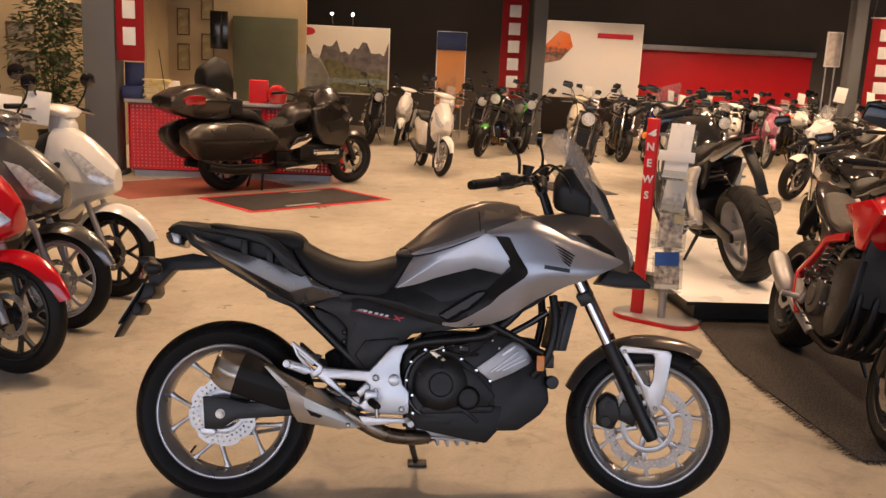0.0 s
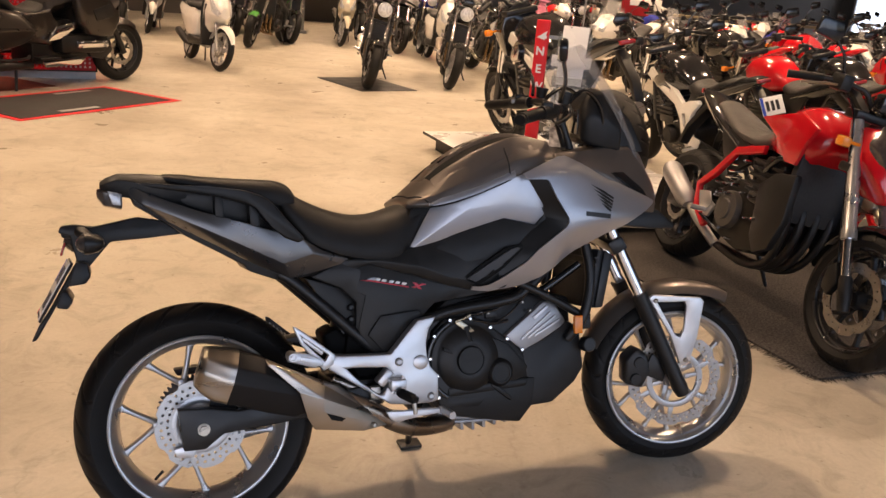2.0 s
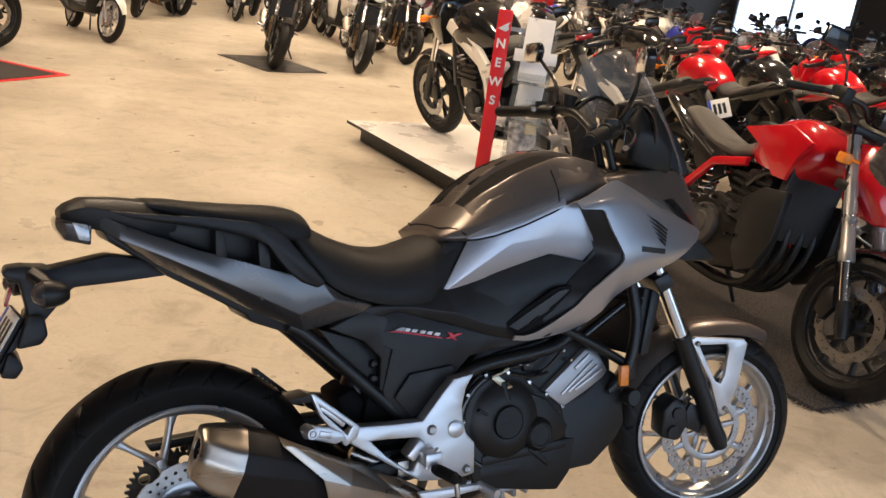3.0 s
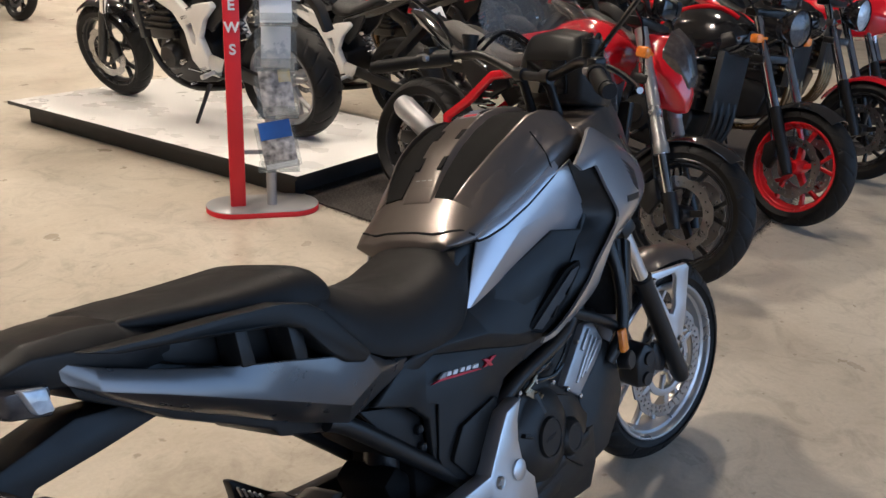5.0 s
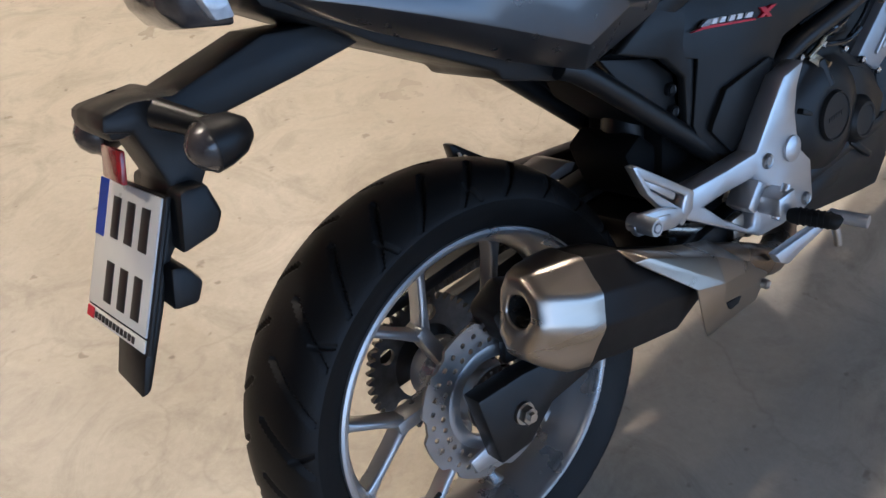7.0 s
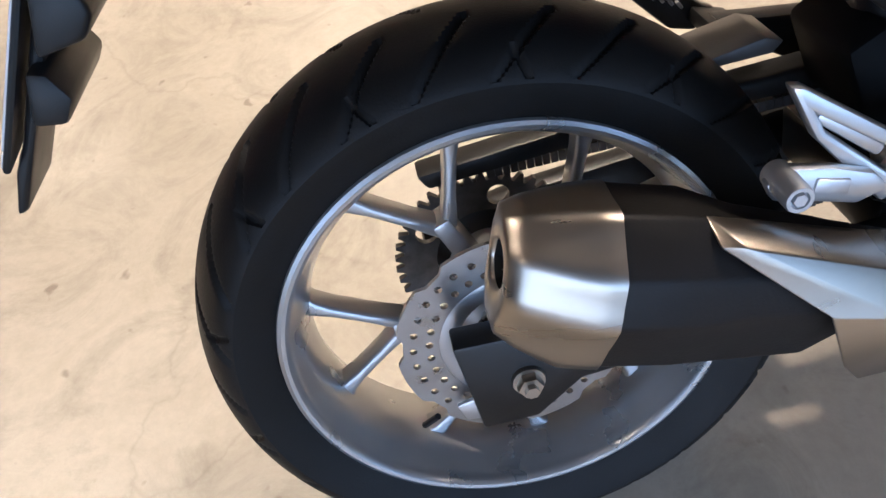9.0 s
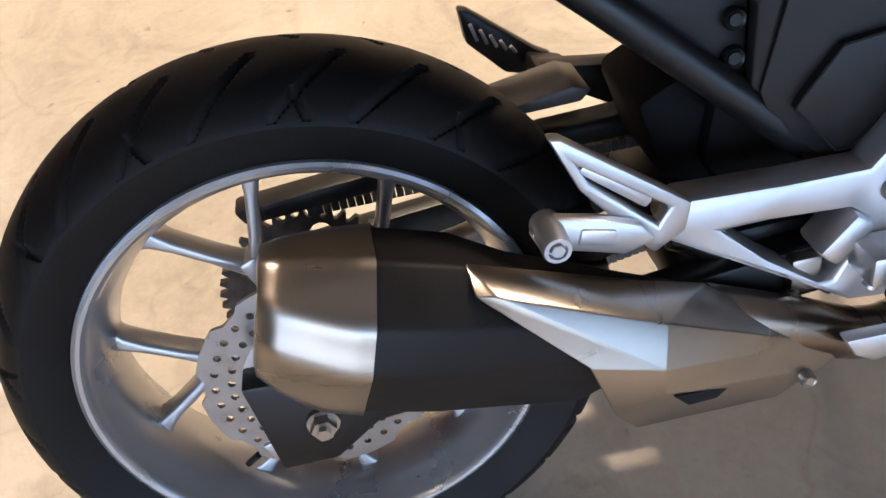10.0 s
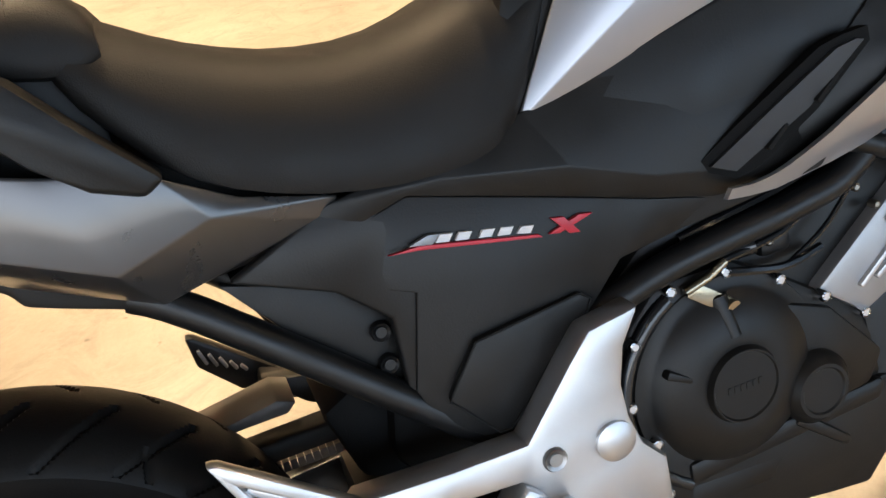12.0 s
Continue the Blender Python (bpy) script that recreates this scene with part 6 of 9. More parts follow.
part("pot", lathe([(0, 0), (0.17, 0), (0.22, 0.4), (0.24, 0.42), (0.22, 0.43), (0.2, 0.40), (0, 0.38)], 0, 0, 24), M_BLACKP, plant)
for ob in plant.children:
    ob.rotation_euler = (radians(90), 0, 0)
part("stem", join(*[tube([(0, 0, 0.35), (0.06 * math.cos(k), 0.06 * math.sin(k), 0.9), (0.22 * math.cos(k), 0.22 * math.sin(k), 1.5)], [0.014, 0.01, 0.004], 6, smooth_pts=3) for k in (0, 1.3, 2.6, 3.9, 5.2)]), M_WOOD, plant)
rng = random.Random(5)
lv = bmesh.new()
for k in range(1500):
    a, r, z = rng.uniform(0, 6.283), rng.uniform(0.02, 0.52), rng.uniform(0.7, 2.35)
    r *= 0.55 + 0.6 * math.sin((z - 0.7) / 1.65 * math.pi)
    c = Vector((r * math.cos(a), r * math.sin(a), z))
    d = Vector((math.cos(a + rng.uniform(-1, 1)), math.sin(a + rng.uniform(-1, 1)), rng.uniform(-0.6, 0.5))).normalized()
    s = d.cross(Vector((0, 0, 1))).normalized()
    ln, wd = rng.uniform(0.08, 0.17), rng.uniform(0.02, 0.04)
    q = [lv.verts.new(c), lv.verts.new(c + d * ln * 0.5 + s * wd + Vector((0, 0, 0.01))), lv.verts.new(c + d * ln - Vector((0, 0, 0.01))), lv.verts.new(c + d * ln * 0.5 - s * wd + Vector((0, 0, 0.01)))]
    lv.faces.new(q)
tagged(part("leaves", lv, mat("leaf_green", (0.05, 0.09, 0.025), 0.5, 0, 0.4, 8), plant), kind="stuff")

# red counter with pierced front panel
ctr = thing("counter", pose(-2.85, 8.45, 0, 0, 0, 3), "long sales counter with a pierced red metal front", "counter")
part("carcass", box(0.02, 2.6, 0.03, 0.7, 0.08, 0.95, 0.005), M_BLACKP, ctr)
part("plinth", box(0.04, 2.58, 0.05, 0.68, 0, 0.08), M_GREYMETAL, ctr)
for k in range(3):
    holes = []
    for i in range(16):
        for j in range(18):
            holes.append(circle(0.05 + 0.86 * k + 0.05 * i, 0.14 + 0.045 * j, 0.0135, 6)[::-1])
    part("front_panel", plate([(0.01 + 0.86 * k, 0.10), (0.86 + 0.86 * k, 0.10), (0.86 + 0.86 * k, 0.94), (0.01 + 0.86 * k, 0.94)], holes, 0.0, 0.012), M_REDPAINT, ctr, "red metal panel with round holes")
    # unlit backing; its pale colour stands in for light behind the holes
    part("hole_backing", box(0.03 + 0.86 * k, 0.84 + 0.86 * k, 0.018, 0.026, 0.11, 0.93), mat("pale_backing", (0.85, 0.74, 0.66), 0.5), ctr)
part("side_panel", box(-0.012, 0.0, 0.0, 0.7, 0.1, 0.94), M_REDPAINT, ctr)
part("worktop", box(-0.05, 2.65, -0.05, 0.75, 0.95, 0.99, 0.006), M_GREYMETAL, ctr)
CT = pose(-2.85, 8.45, 0.992, 0, 0, 3)


def on_counter(name, x, y, bm, material, label, category, rz=0):
    ob = new(name, link_mesh(name, bm, material))
    ob.matrix_world = CT @ pose(x, y, 0, 0, 0, rz)
    return tagged(ob, label, category)


M_NAVY = mat("navy_box", (0.012, 0.02, 0.09), 0.4, 0, 0.2)
M_YELLOW = mat("yellow_print", (0.65, 0.45, 0.03), 0.4, 0, 0.1, 14, 0, 100, 0, 0.05, (1, 1, 1), 0, (0.7, 0.65, 0.5))
on_counter("display_box", 0.02, 0.2, join(box(-0.13, 0.13, -0.1, 0.1, 0, 0.16, 0.008), box(-0.12, 0.12, 0.05, 0.1, 0.16, 0.46, 0.01)), M_NAVY, "dark blue display box on the counter", "display box")
stack = thing("leaflet_stack", CT @ pose(0.34, 0.12, 0), "stack of yellow and white leaflets", "leaflets")
part("leaflet_bundle", [moved(box(-0.15, 0.15, -0.11, 0.11, 0.024 * i, 0.021 + 0.024 * i, 0.004), pose(0.012 * math.sin(i * 2.3), 0, 0, 0, 0, 9 * math.sin(i * 1.7))) for i in range(11)], M_YELLOW, stack)
on_counter("leaflet_stand", 0.46, 0.4, prism([(-0.12, 0), (0.12, 0), (0.10, 0.24), (-0.10, 0.24)], -0.03, 0.05, 0.004), M_WHITE, "small white leaflet stand on the counter", "leaflet stand")
on_counter("paper_pile", 0.85, 0.3, join(*[moved(box(-0.15, 0.15, -0.1, 0.1, 0.012 * i, 0.011 + 0.012 * i, 0.001), pose(0, 0, 0, 0, 0, 11 * i)) for i in range(7)]), M_WHITE, "loose pile of white papers", "papers")
on_counter("red_box", 1.6, 0.4, box(-0.12, 0.12, -0.1, 0.1, 0, 0.30, 0.01), M_REDPAINT, "red cardboard box on the counter", "box")
on_counter("helmet", 1.85, 0.3, moved(lathe([(0, 0.14), (0.07, 0.125), (0.12, 0.07), (0.135, 0.0), (0.125, -0.07), (0.10, -0.11)], 0, 0, 28), pose(0, 0, 0.115, 90, 0, 0)), mat("helmet_red", (0.45, 0.01, 0.012), 0.15, 0, 0.1, 4, 0, 100, 0.8), "glossy red full helmet", "helmet")
on_counter("white_case", 1.15, 0.3, box(-0.16, 0.16, -0.1, 0.1, 0, 0.13, 0.02), M_WHITE, "white plastic case on the counter", "case")
tb = thing("display_table", pose(-1.0, 10.2, 0), "low display table with a pale top and red skirt", "table")
part("top", box(-0.9, 0.9, -0.4, 0.4, 0.72, 0.76, 0.006), M_WHITE, tb)
part("skirt", box(-0.86, 0.86, -0.36, 0.36, 0.0, 0.72, 0.004), M_REDPAINT, tb)
for i, (x, c) in enumerate(((-0.5, M_WHITE), (0.0, M_BLACKG), (0.5, M_WHITE))):
    h = new("helmet", link_mesh("helmet", moved(lathe([(0, 0.13), (0.07, 0.118), (0.115, 0.07), (0.128, 0.0), (0.12, -0.07), (0.095, -0.105)], 0, 0, 24), pose(0, 0, 0.107, 90, 0, 0)), c))
    h.matrix_world = pose(-1.0 + x, 10.15, 0.761)
    tagged(h, "glossy helmet on the display table", "helmet", "helmets on the table")

# door mat with red border
MATM = pose(-0.535, 7.01, 0, 0, 0, 41.5)
dm = thing("floor_mat", MATM, "dark floor mat with a red taped border", "mat")
part("mat_body", box(-0.88, 0.88, -0.49, 0.49, 0.001, 0.008, 0.002), M_MAT, dm)
mb = part("border", plate([(-0.96, -0.56), (0.96, -0.56), (0.96, 0.56), (-0.96, 0.56)], [[(-0.9, -0.5), (-0.9, 0.5), (0.9, 0.5), (0.9, -0.5)]], 0, 0.003), M_REDPAINT, dm)
mb.rotation_euler = (radians(90), 0, 0)
mb.location.z = 0.004
for sx, sy in ((-0.2, -0.40), (0.4, 0.40)):
    part("mat_mark", box(sx - 0.22, sx + 0.22, sy - 0.035, sy + 0.035, 0.0085, 0.0105), mat("grey_mat_print", (0.25, 0.24, 0.23), 0.8), dm)
# no rug lies here: a reddish sheet stands in for the floor's red reflection
rm = thing("red_rug", pose(-2.0, 7.55, 0, 0, 0, 41.5), "thin reddish sheet painting the red reflection on the floor under the touring motorcycle", "rug")
part("glow_sheet", box(-0.9, 1.3, -0.55, 0.75, 0.0008, 0.0045, 0.001), mat("red_rug", (0.26, 0.07, 0.045), 0.9, 0, 0.2, 5, 0.5, 200), rm)

# black runner under the row of motorcycles
rn = thing("runner", pose(0, 0, 0), "worn black shaggy runner with a fringed edge", "carpet")
run = bmesh.new()
pts = [(2.60, 0.30), (2.56, 0.75), (2.50, 1.5), (2.58, 2.3), (2.70, 2.50), (3.2, 2.54), (4.6, 2.5), (6.4, 2.45), (6.4, 0.28), (4.6, 0.31), (3.4, 0.29)]
run.faces.new([run.verts.new((x, y, 0.012)) for x, y in pts])
r = bmesh.ops.extrude_face_region(run, geom=list(run.faces))
bmesh.ops.translate(run, verts=[g for g in r["geom"] if isinstance(g, bmesh.types.BMVert)], vec=(0, 0, -0.011))
part("carpet_body", soften(run, 0.003), M_CARPET, rn)
fr = bmesh.new()
rf = random.Random(8)
for k in range(1500):
    if k < 1000:
        c = Vector((rf.uniform(2.6, 6.3), 0.30 + rf.uniform(-0.01, 0.02), 0.009))
        d = Vector((rf.uniform(-0.5, 0.5), -1, 0)).normalized()
    else:
        f = rf.random()
        c = Vector((2.60 - 0.08 * math.sin(f * 3.0), 0.30 + 1.9 * f, 0.009))
        d = Vector((-1, rf.uniform(-0.6, 0.6), 0)).normalized()
    ln, s2 = rf.uniform(0.015, 0.05), Vector((-d.y, d.x, 0)) * rf.uniform(0.0015, 0.003)
    q4 = [fr.verts.new(c + s2), fr.verts.new(c - s2), fr.verts.new(c + d * ln - s2 * 0.4 - Vector((0, 0, 0.007))), fr.verts.new(c + d * ln + s2 * 0.4 - Vector((0, 0, 0.007)))]
    fr.faces.new(q4)
tagged(part("fringe", fr, M_CARPET, rn, "loose carpet threads"), kind="stuff")

# white platform
plm = thing("platform", pose(2.50, 2.33, 0, 0, 0, 1.2), "low white display platform with a black recessed base", "platform")
part("deck", box(0, 1.35, 0, 2.66, 0.128, 0.15, 0.003), M_WHITE, plm)
part("edge_band", join(box(-0.004, 1.354, -0.004, 0.0, 0.126, 0.149), box(-0.004, 0.0, -0.004, 2.664, 0.126, 0.149)), M_BLACKEDGE, plm)
part("base", box(0.09, 1.27, 0.10, 2.57, 0, 0.128), M_BLACKEDGE, plm)
part("grommet", moved(lathe([(0.022, 0), (0.03, 0.003), (0.03, 0)], 0, 0, 20), pose(0.16, 2.50, 0.15, 90)), M_GREYMETAL, plm)

# news stand
ns = thing("news_stand", pose(2.21, 2.46, 0, 0, 0, -38), "red and grey leaflet stand with a lettered red post", "stand")

outl = [(0.27 + 0.14 * math.cos(radians(a)), -0.02 + 0.15 * math.sin(radians(a))) for a in range(90, -91, -12)] + [(-0.02 + 0.14 * math.cos(radians(a)), -0.02 + 0.15 * math.sin(radians(a))) for a in range(270, 89, -12)]
base = prism([(x, z) for x, z in outl], 0, 0.028, 0.003)
part("base_top", moved(prism(outl, 0.0265, 0.032, 0.002), pose(0, 0, 0, 90, 0, 0)), M_GREYMETAL, ns)
part("base_rim", moved(base, pose(0, 0, 0, 90, 0, 0)), M_REDPAINT, ns)
part("red_post", box(-0.038, 0.038, -0.02, 0.02, 0.03, 1.305, 0.006), M_REDPAINT, ns, "red post with white letters")
part("grey_post", tube([(0.17, 0.0, 0.03), (0.17, 0.0, 1.28)], 0.026, 16), M_GREYMETAL, ns)
part("cross_bar", join(box(0.04, 0.19, -0.008, 0.008, 0.30, 0.32), box(0.04, 0.19, -0.008, 0.008, 1.20, 1.22)), M_GREYMETAL, ns)


def letters(text, size, m, material, parent, name="letter"):
    cu = bpy.data.curves.new(name, "FONT")
    cu.body, cu.size, cu.extrude, cu.align_x, cu.align_y, cu.offset = text, size, 0.0015, "CENTER", "CENTER", size * 0.028
    tmp = bpy.data.objects.new(name, cu)
    scene.collection.objects.link(tmp)
    me = bpy.data.meshes.new_from_object(tmp.evaluated_get(bpy.context.evaluated_depsgraph_get()))
    bpy.data.objects.remove(tmp)
    me.transform(m)
    me.materials.clear()
    me.materials.append(material)
    ob = new(name, me)
    ob.parent = parent
    return ob


for k, ch in enumerate("NEWS"):
    letters(ch, 0.068, pose(0.0, -0.0225, 1.125 - 0.103 * k, 90), M_WHITEINK, ns)
part("wing_mark", prism([(-0.028, 1.205), (0.032, 1.245), (0.025, 1.222), (0.032, 1.206), (0.016, 1.192)], -0.0235, -0.019, 0.0005), M_WHITEINK, ns)
M_SKYINK = mat("blue_sky_print", (0.03, 0.11, 0.42), 0.4, 0, 0.2, 8)
M_LEAF = [image_mat("leaflet_print", t, m2, l, 6) for t, m2, l in (((0.6, 0.6, 0.58), (0.3, 0.32, 0.34), (0.45, 0.44, 0.42)), ((0.5, 0.48, 0.12), (0.2, 0.28, 0.1), (0.25, 0.2, 0.18)), ((0.05, 0.16, 0.55), (0.45, 0.42, 0.4), (0.12, 0.1, 0.1)))]
M_PHOTO = mat("photo_print", (0.10, 0.09, 0.085), 0.4, 0, 0.0, 30, 0, 100, 0.1, 0.05, (1, 1, 1), 0, (0.62, 0.58, 0.54))
for k, (z, w, h, roll, mt) in enumerate(((1.12, 0.075, 0.17, 0, M_WHITE), (0.84, 0.07, 0.10, 3, M_LEAF[0]), (0.62, 0.078, 0.11, -5, M_PHOTO), (0.36, 0.082, 0.12, -9, M_PHOTO))):
    at = pose(0.20, -0.060, z, -14, 0, 0) @ pose(0, 0, 0, 0, roll, 0)
    part("tray", join(box(0.10, 0.30, -0.105, -0.032, z - h - 0.012, z - h - 0.007, 0.001), box(0.10, 0.30, -0.107, -0.103, z - h - 0.012, z - h + 0.05, 0.001), moved(box(-0.10, 0.10, 0.004, 0.007, -h, h * 0.8, 0.001), at)), M_PERSPEX, ns, "clear perspex leaflet tray")
    sheet_of = part("leaflet", moved(box(-w, w, -0.004, 0.002, -h, h, 0.001), at), mt, ns, "printed leaflet")
    if k == 3:
        part("photo_sky", moved(box(-w + 0.004, w - 0.004, -0.0065, -0.0045, 0.03, h - 0.004, 0), at), M_SKYINK, sheet_of)
        part("photo_margin", moved(box(-w + 0.004, w - 0.004, -0.0065, -0.0045, -h + 0.004, -h + 0.03, 0), at), M_WHITE, sheet_of)
    if k == 2:
        part("yellow_corner", moved(box(0.015, w - 0.004, -0.0065, -0.0045, 0.045, h - 0.004, 0), at), M_YELLOW, sheet_of)
part("paper_sign", moved(box(-0.115, 0.115, -0.004, 0.0, -0.045, 0.02, 0.001), pose(0.2, -0.085, 1.10, -8)), M_WHITE, ns)

# ceiling lamps, out of view; the four at negative y are added fill
M_LAMP = emitter("lamp_glow", (1.0, 0.78, 0.5), 5)
SPOTS = [(-3.0, 2.0), (0.2, 2.6), (3.6, 1.6), (6.6, 2.4), (-3.5, 6.2), (-0.4, 6.0), (2.4, 5.8), (5.4, 6.2), (8.6, 6.0), (-2.6, 9.6), (0.6, 9.4), (3.4, 9.6), (6.4, 9.4), (9.4, 9.8), (-0.6, 13.2), (2.4, 13.0), (5.4, 13.2), (8.4, 13.0), (11.4, 12.4), (4.6, 16.6), (7.6, 16.6), (10.8, 16.4), (0.0, 15.6), (11.5, 4.0), (-5.5, 11.2), (-3.4, -2.4), (4.6, -2.4), (-1.6, -5.6), (2.6, -5.6)]
proto = thing("ceiling_spotlight", pose(SPOTS[0][0], SPOTS[0][1], 4.75), "small black ceiling spotlight, lit", "lamp", "ceiling spotlights")
part("can", moved(lathe([(0.0, -0.16), (0.05, -0.16), (0.06, -0.14), (0.065, 0.0), (0.06, 0.0), (0.055, -0.02)], 0, 0, 20), pose(0, 0, 0, -90, 0, 0)), M_BLACKM, proto)
part("bulb", moved(lathe([(0, -0.03), (0.05, -0.03)], 0, 0, 16), pose(0, 0, 0, -90, 0, 0)), M_LAMP, proto)
part("stem", tube([(0, 0, 0.15), (0, 0, 0.45)], 0.012, 8), M_BLACKM, proto)
for x, y in SPOTS[1:]:
    copy_thing(proto, pose(x, y, 4.75))
# beams at negative y are weak and only brighten the shadows
for x, y in SPOTS:
    spot_lamp("spot_beam", (x, y, 4.70), (x, y, 0), WARM * (1.2 if y < 0 else 16 if x > 4 else 16 if (x, y) == (0.2, 2.6) else 10), (1.0, 0.74, 0.45), 118, 0.14)
for x in (-0.9, -0.45):
    wl = thing("wall_spotlight", pose(x, 16.7, 2.62), "small bright spotlight over a banner", "lamp", "banner spotlights")
    part("head", moved(lathe([(0, 0.07), (0.025, 0.06), (0.035, 0.0)], 0, 0, 16), pose(0, 0, 0, 25, 0, 0)), M_GREYMETAL, wl)
    part("bulb", moved(lathe([(0, 0.01), (0.032, 0.01)], 0, 0, 16), pose(0, 0, 0, 25, 0, 0)), emitter("small_lamp_glow", (1, 0.9, 0.75), 30), wl)
    part("arm", tube([(0, 0.05, 0), (0, 0.3, -0.2)], 0.01, 6), M_GREYMETAL, wl)

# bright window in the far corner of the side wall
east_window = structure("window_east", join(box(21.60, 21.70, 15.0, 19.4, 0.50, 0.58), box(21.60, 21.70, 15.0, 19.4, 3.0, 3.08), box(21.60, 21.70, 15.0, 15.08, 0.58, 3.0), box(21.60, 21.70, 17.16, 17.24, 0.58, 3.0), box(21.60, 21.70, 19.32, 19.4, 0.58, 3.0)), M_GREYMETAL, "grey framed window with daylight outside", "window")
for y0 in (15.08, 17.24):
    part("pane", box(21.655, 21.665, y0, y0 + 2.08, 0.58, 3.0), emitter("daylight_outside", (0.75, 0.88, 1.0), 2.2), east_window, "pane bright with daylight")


# ---------------------------------------------------------------- other vehicles
M_RED = mat("red_paint", (0.55, 0.006, 0.012), 0.18, 0, 0.06, 12, 0, 100, 0.8, 0.04)
M_WHITEPT = mat("white_paint", (0.72, 0.70, 0.66), 0.22, 0, 0.04, 12, 0, 100, 0.7, 0.04)
M_GREYPT = mat("grey_metallic", (0.16, 0.155, 0.15), 0.25, 0.6, 0.06, 14, 0, 100, 0.7, 0.04)
M_BROWNPT = mat("dark_bronze_paint", (0.07, 0.058, 0.045), 0.25, 0.4, 0.08, 10, 0, 100, 0.7, 0.04)
M_TOURER = mat("bronze_black_paint", (0.026, 0.021, 0.018), 0.3, 0.45, 0.1, 10, 0, 100, 0.5, 0.04)
M_PINK = mat("pink_metallic", (0.42, 0.13, 0.20), 0.25, 0.3, 0.06, 12, 0, 100, 0.7, 0.04)
M_BLUEPT = mat("blue_paint", (0.03, 0.04, 0.3), 0.2, 0.1, 0.06, 12, 0, 100, 0.7, 0.04)
M_GREENPT = mat("green_paint", (0.05, 0.22, 0.04), 0.25, 0, 0.06, 12, 0, 100, 0.6, 0.04)
M_CREAMPT = mat("cream_paint", (0.6, 0.54, 0.42), 0.25, 0, 0.05, 12, 0, 100, 0.7, 0.04)
M_BLACKPT = mat("black_paint", (0.012, 0.012, 0.013), 0.14, 0, 0.1, 12, 0, 100, 0.8, 0.04)
M_REDRIM = mat("red_rim_paint", (0.6, 0.012, 0.015), 0.25, 0, 0.06, 12, 0, 100, 0.6, 0.04)
M_BLACKRIM = mat("black_rim", (0.02, 0.02, 0.021), 0.3, 0.3, 0.1)
M_GOLDPIPE = mat("golden_pipe", (0.20, 0.135, 0.07), 0.3, 1.0, 0.2, 10)
M_PAPER = mat("paper_card", (0.75, 0.73, 0.68), 0.7, 0, 0.05, 20)


def simple_wheel(parent, name, x, r, w, rim_r, rim_mat, disc=1, n=56, spokes=5, st=None, disc_r=0.14, a0=10, groove=0):
    mv = (lambda b: moved(b, st)) if st else (lambda b: b)
    wh = part(name, mv(rim_mesh(rim_r, w * 0.72, n, x, r)), rim_mat, parent)
    part("spoke", moved(y_spokes(x, r, rim_r, spokes, a0, 0.03, 0.02, 0.016, rim_r * 0.5, 15), st or Matrix.Identity(4)), rim_mat, wh)
    part("hub", mv(lathe([(0, -w), (0.03, -w), (0.04, -0.03), (0.04, 0.03), (0.03, w), (0, w)], x, r, 16)), rim_mat, wh)
    part("tyre", mv(tyre_mesh(r, w, rim_r, n if not groove else 396, groove, r * 0.17, x, r)), M_RUBBER, wh)
    for s in ((-1, 1) if disc == 2 else (-1,) if disc else ()):
        part("brake_disc", mv(wave_disc(x, r, disc_r, disc_r * 0.72, s * (w + 0.002), 0.005, 8, 20, 1, 0.005)), M_DISC, wh)
    return wh


def place(rear, front, wb, lean=11, scale=1.0, z=0.0):
    """The pose of a two-wheeler whose wheels touch the ground near the two given points."""
    a = math.degrees(math.atan2(front[1] - rear[1], front[0] - rear[0]))
    cx, cy = (rear[0] + front[0]) / 2, (rear[1] + front[1]) / 2
    d = wb * scale / 2
    return pose(cx - d * math.cos(radians(a)), cy - d * math.sin(radians(a)), z, 0, 0, a) @ pose(0, 0, 0, -lean, 0, 0) @ Matrix.Scale(scale, 4)


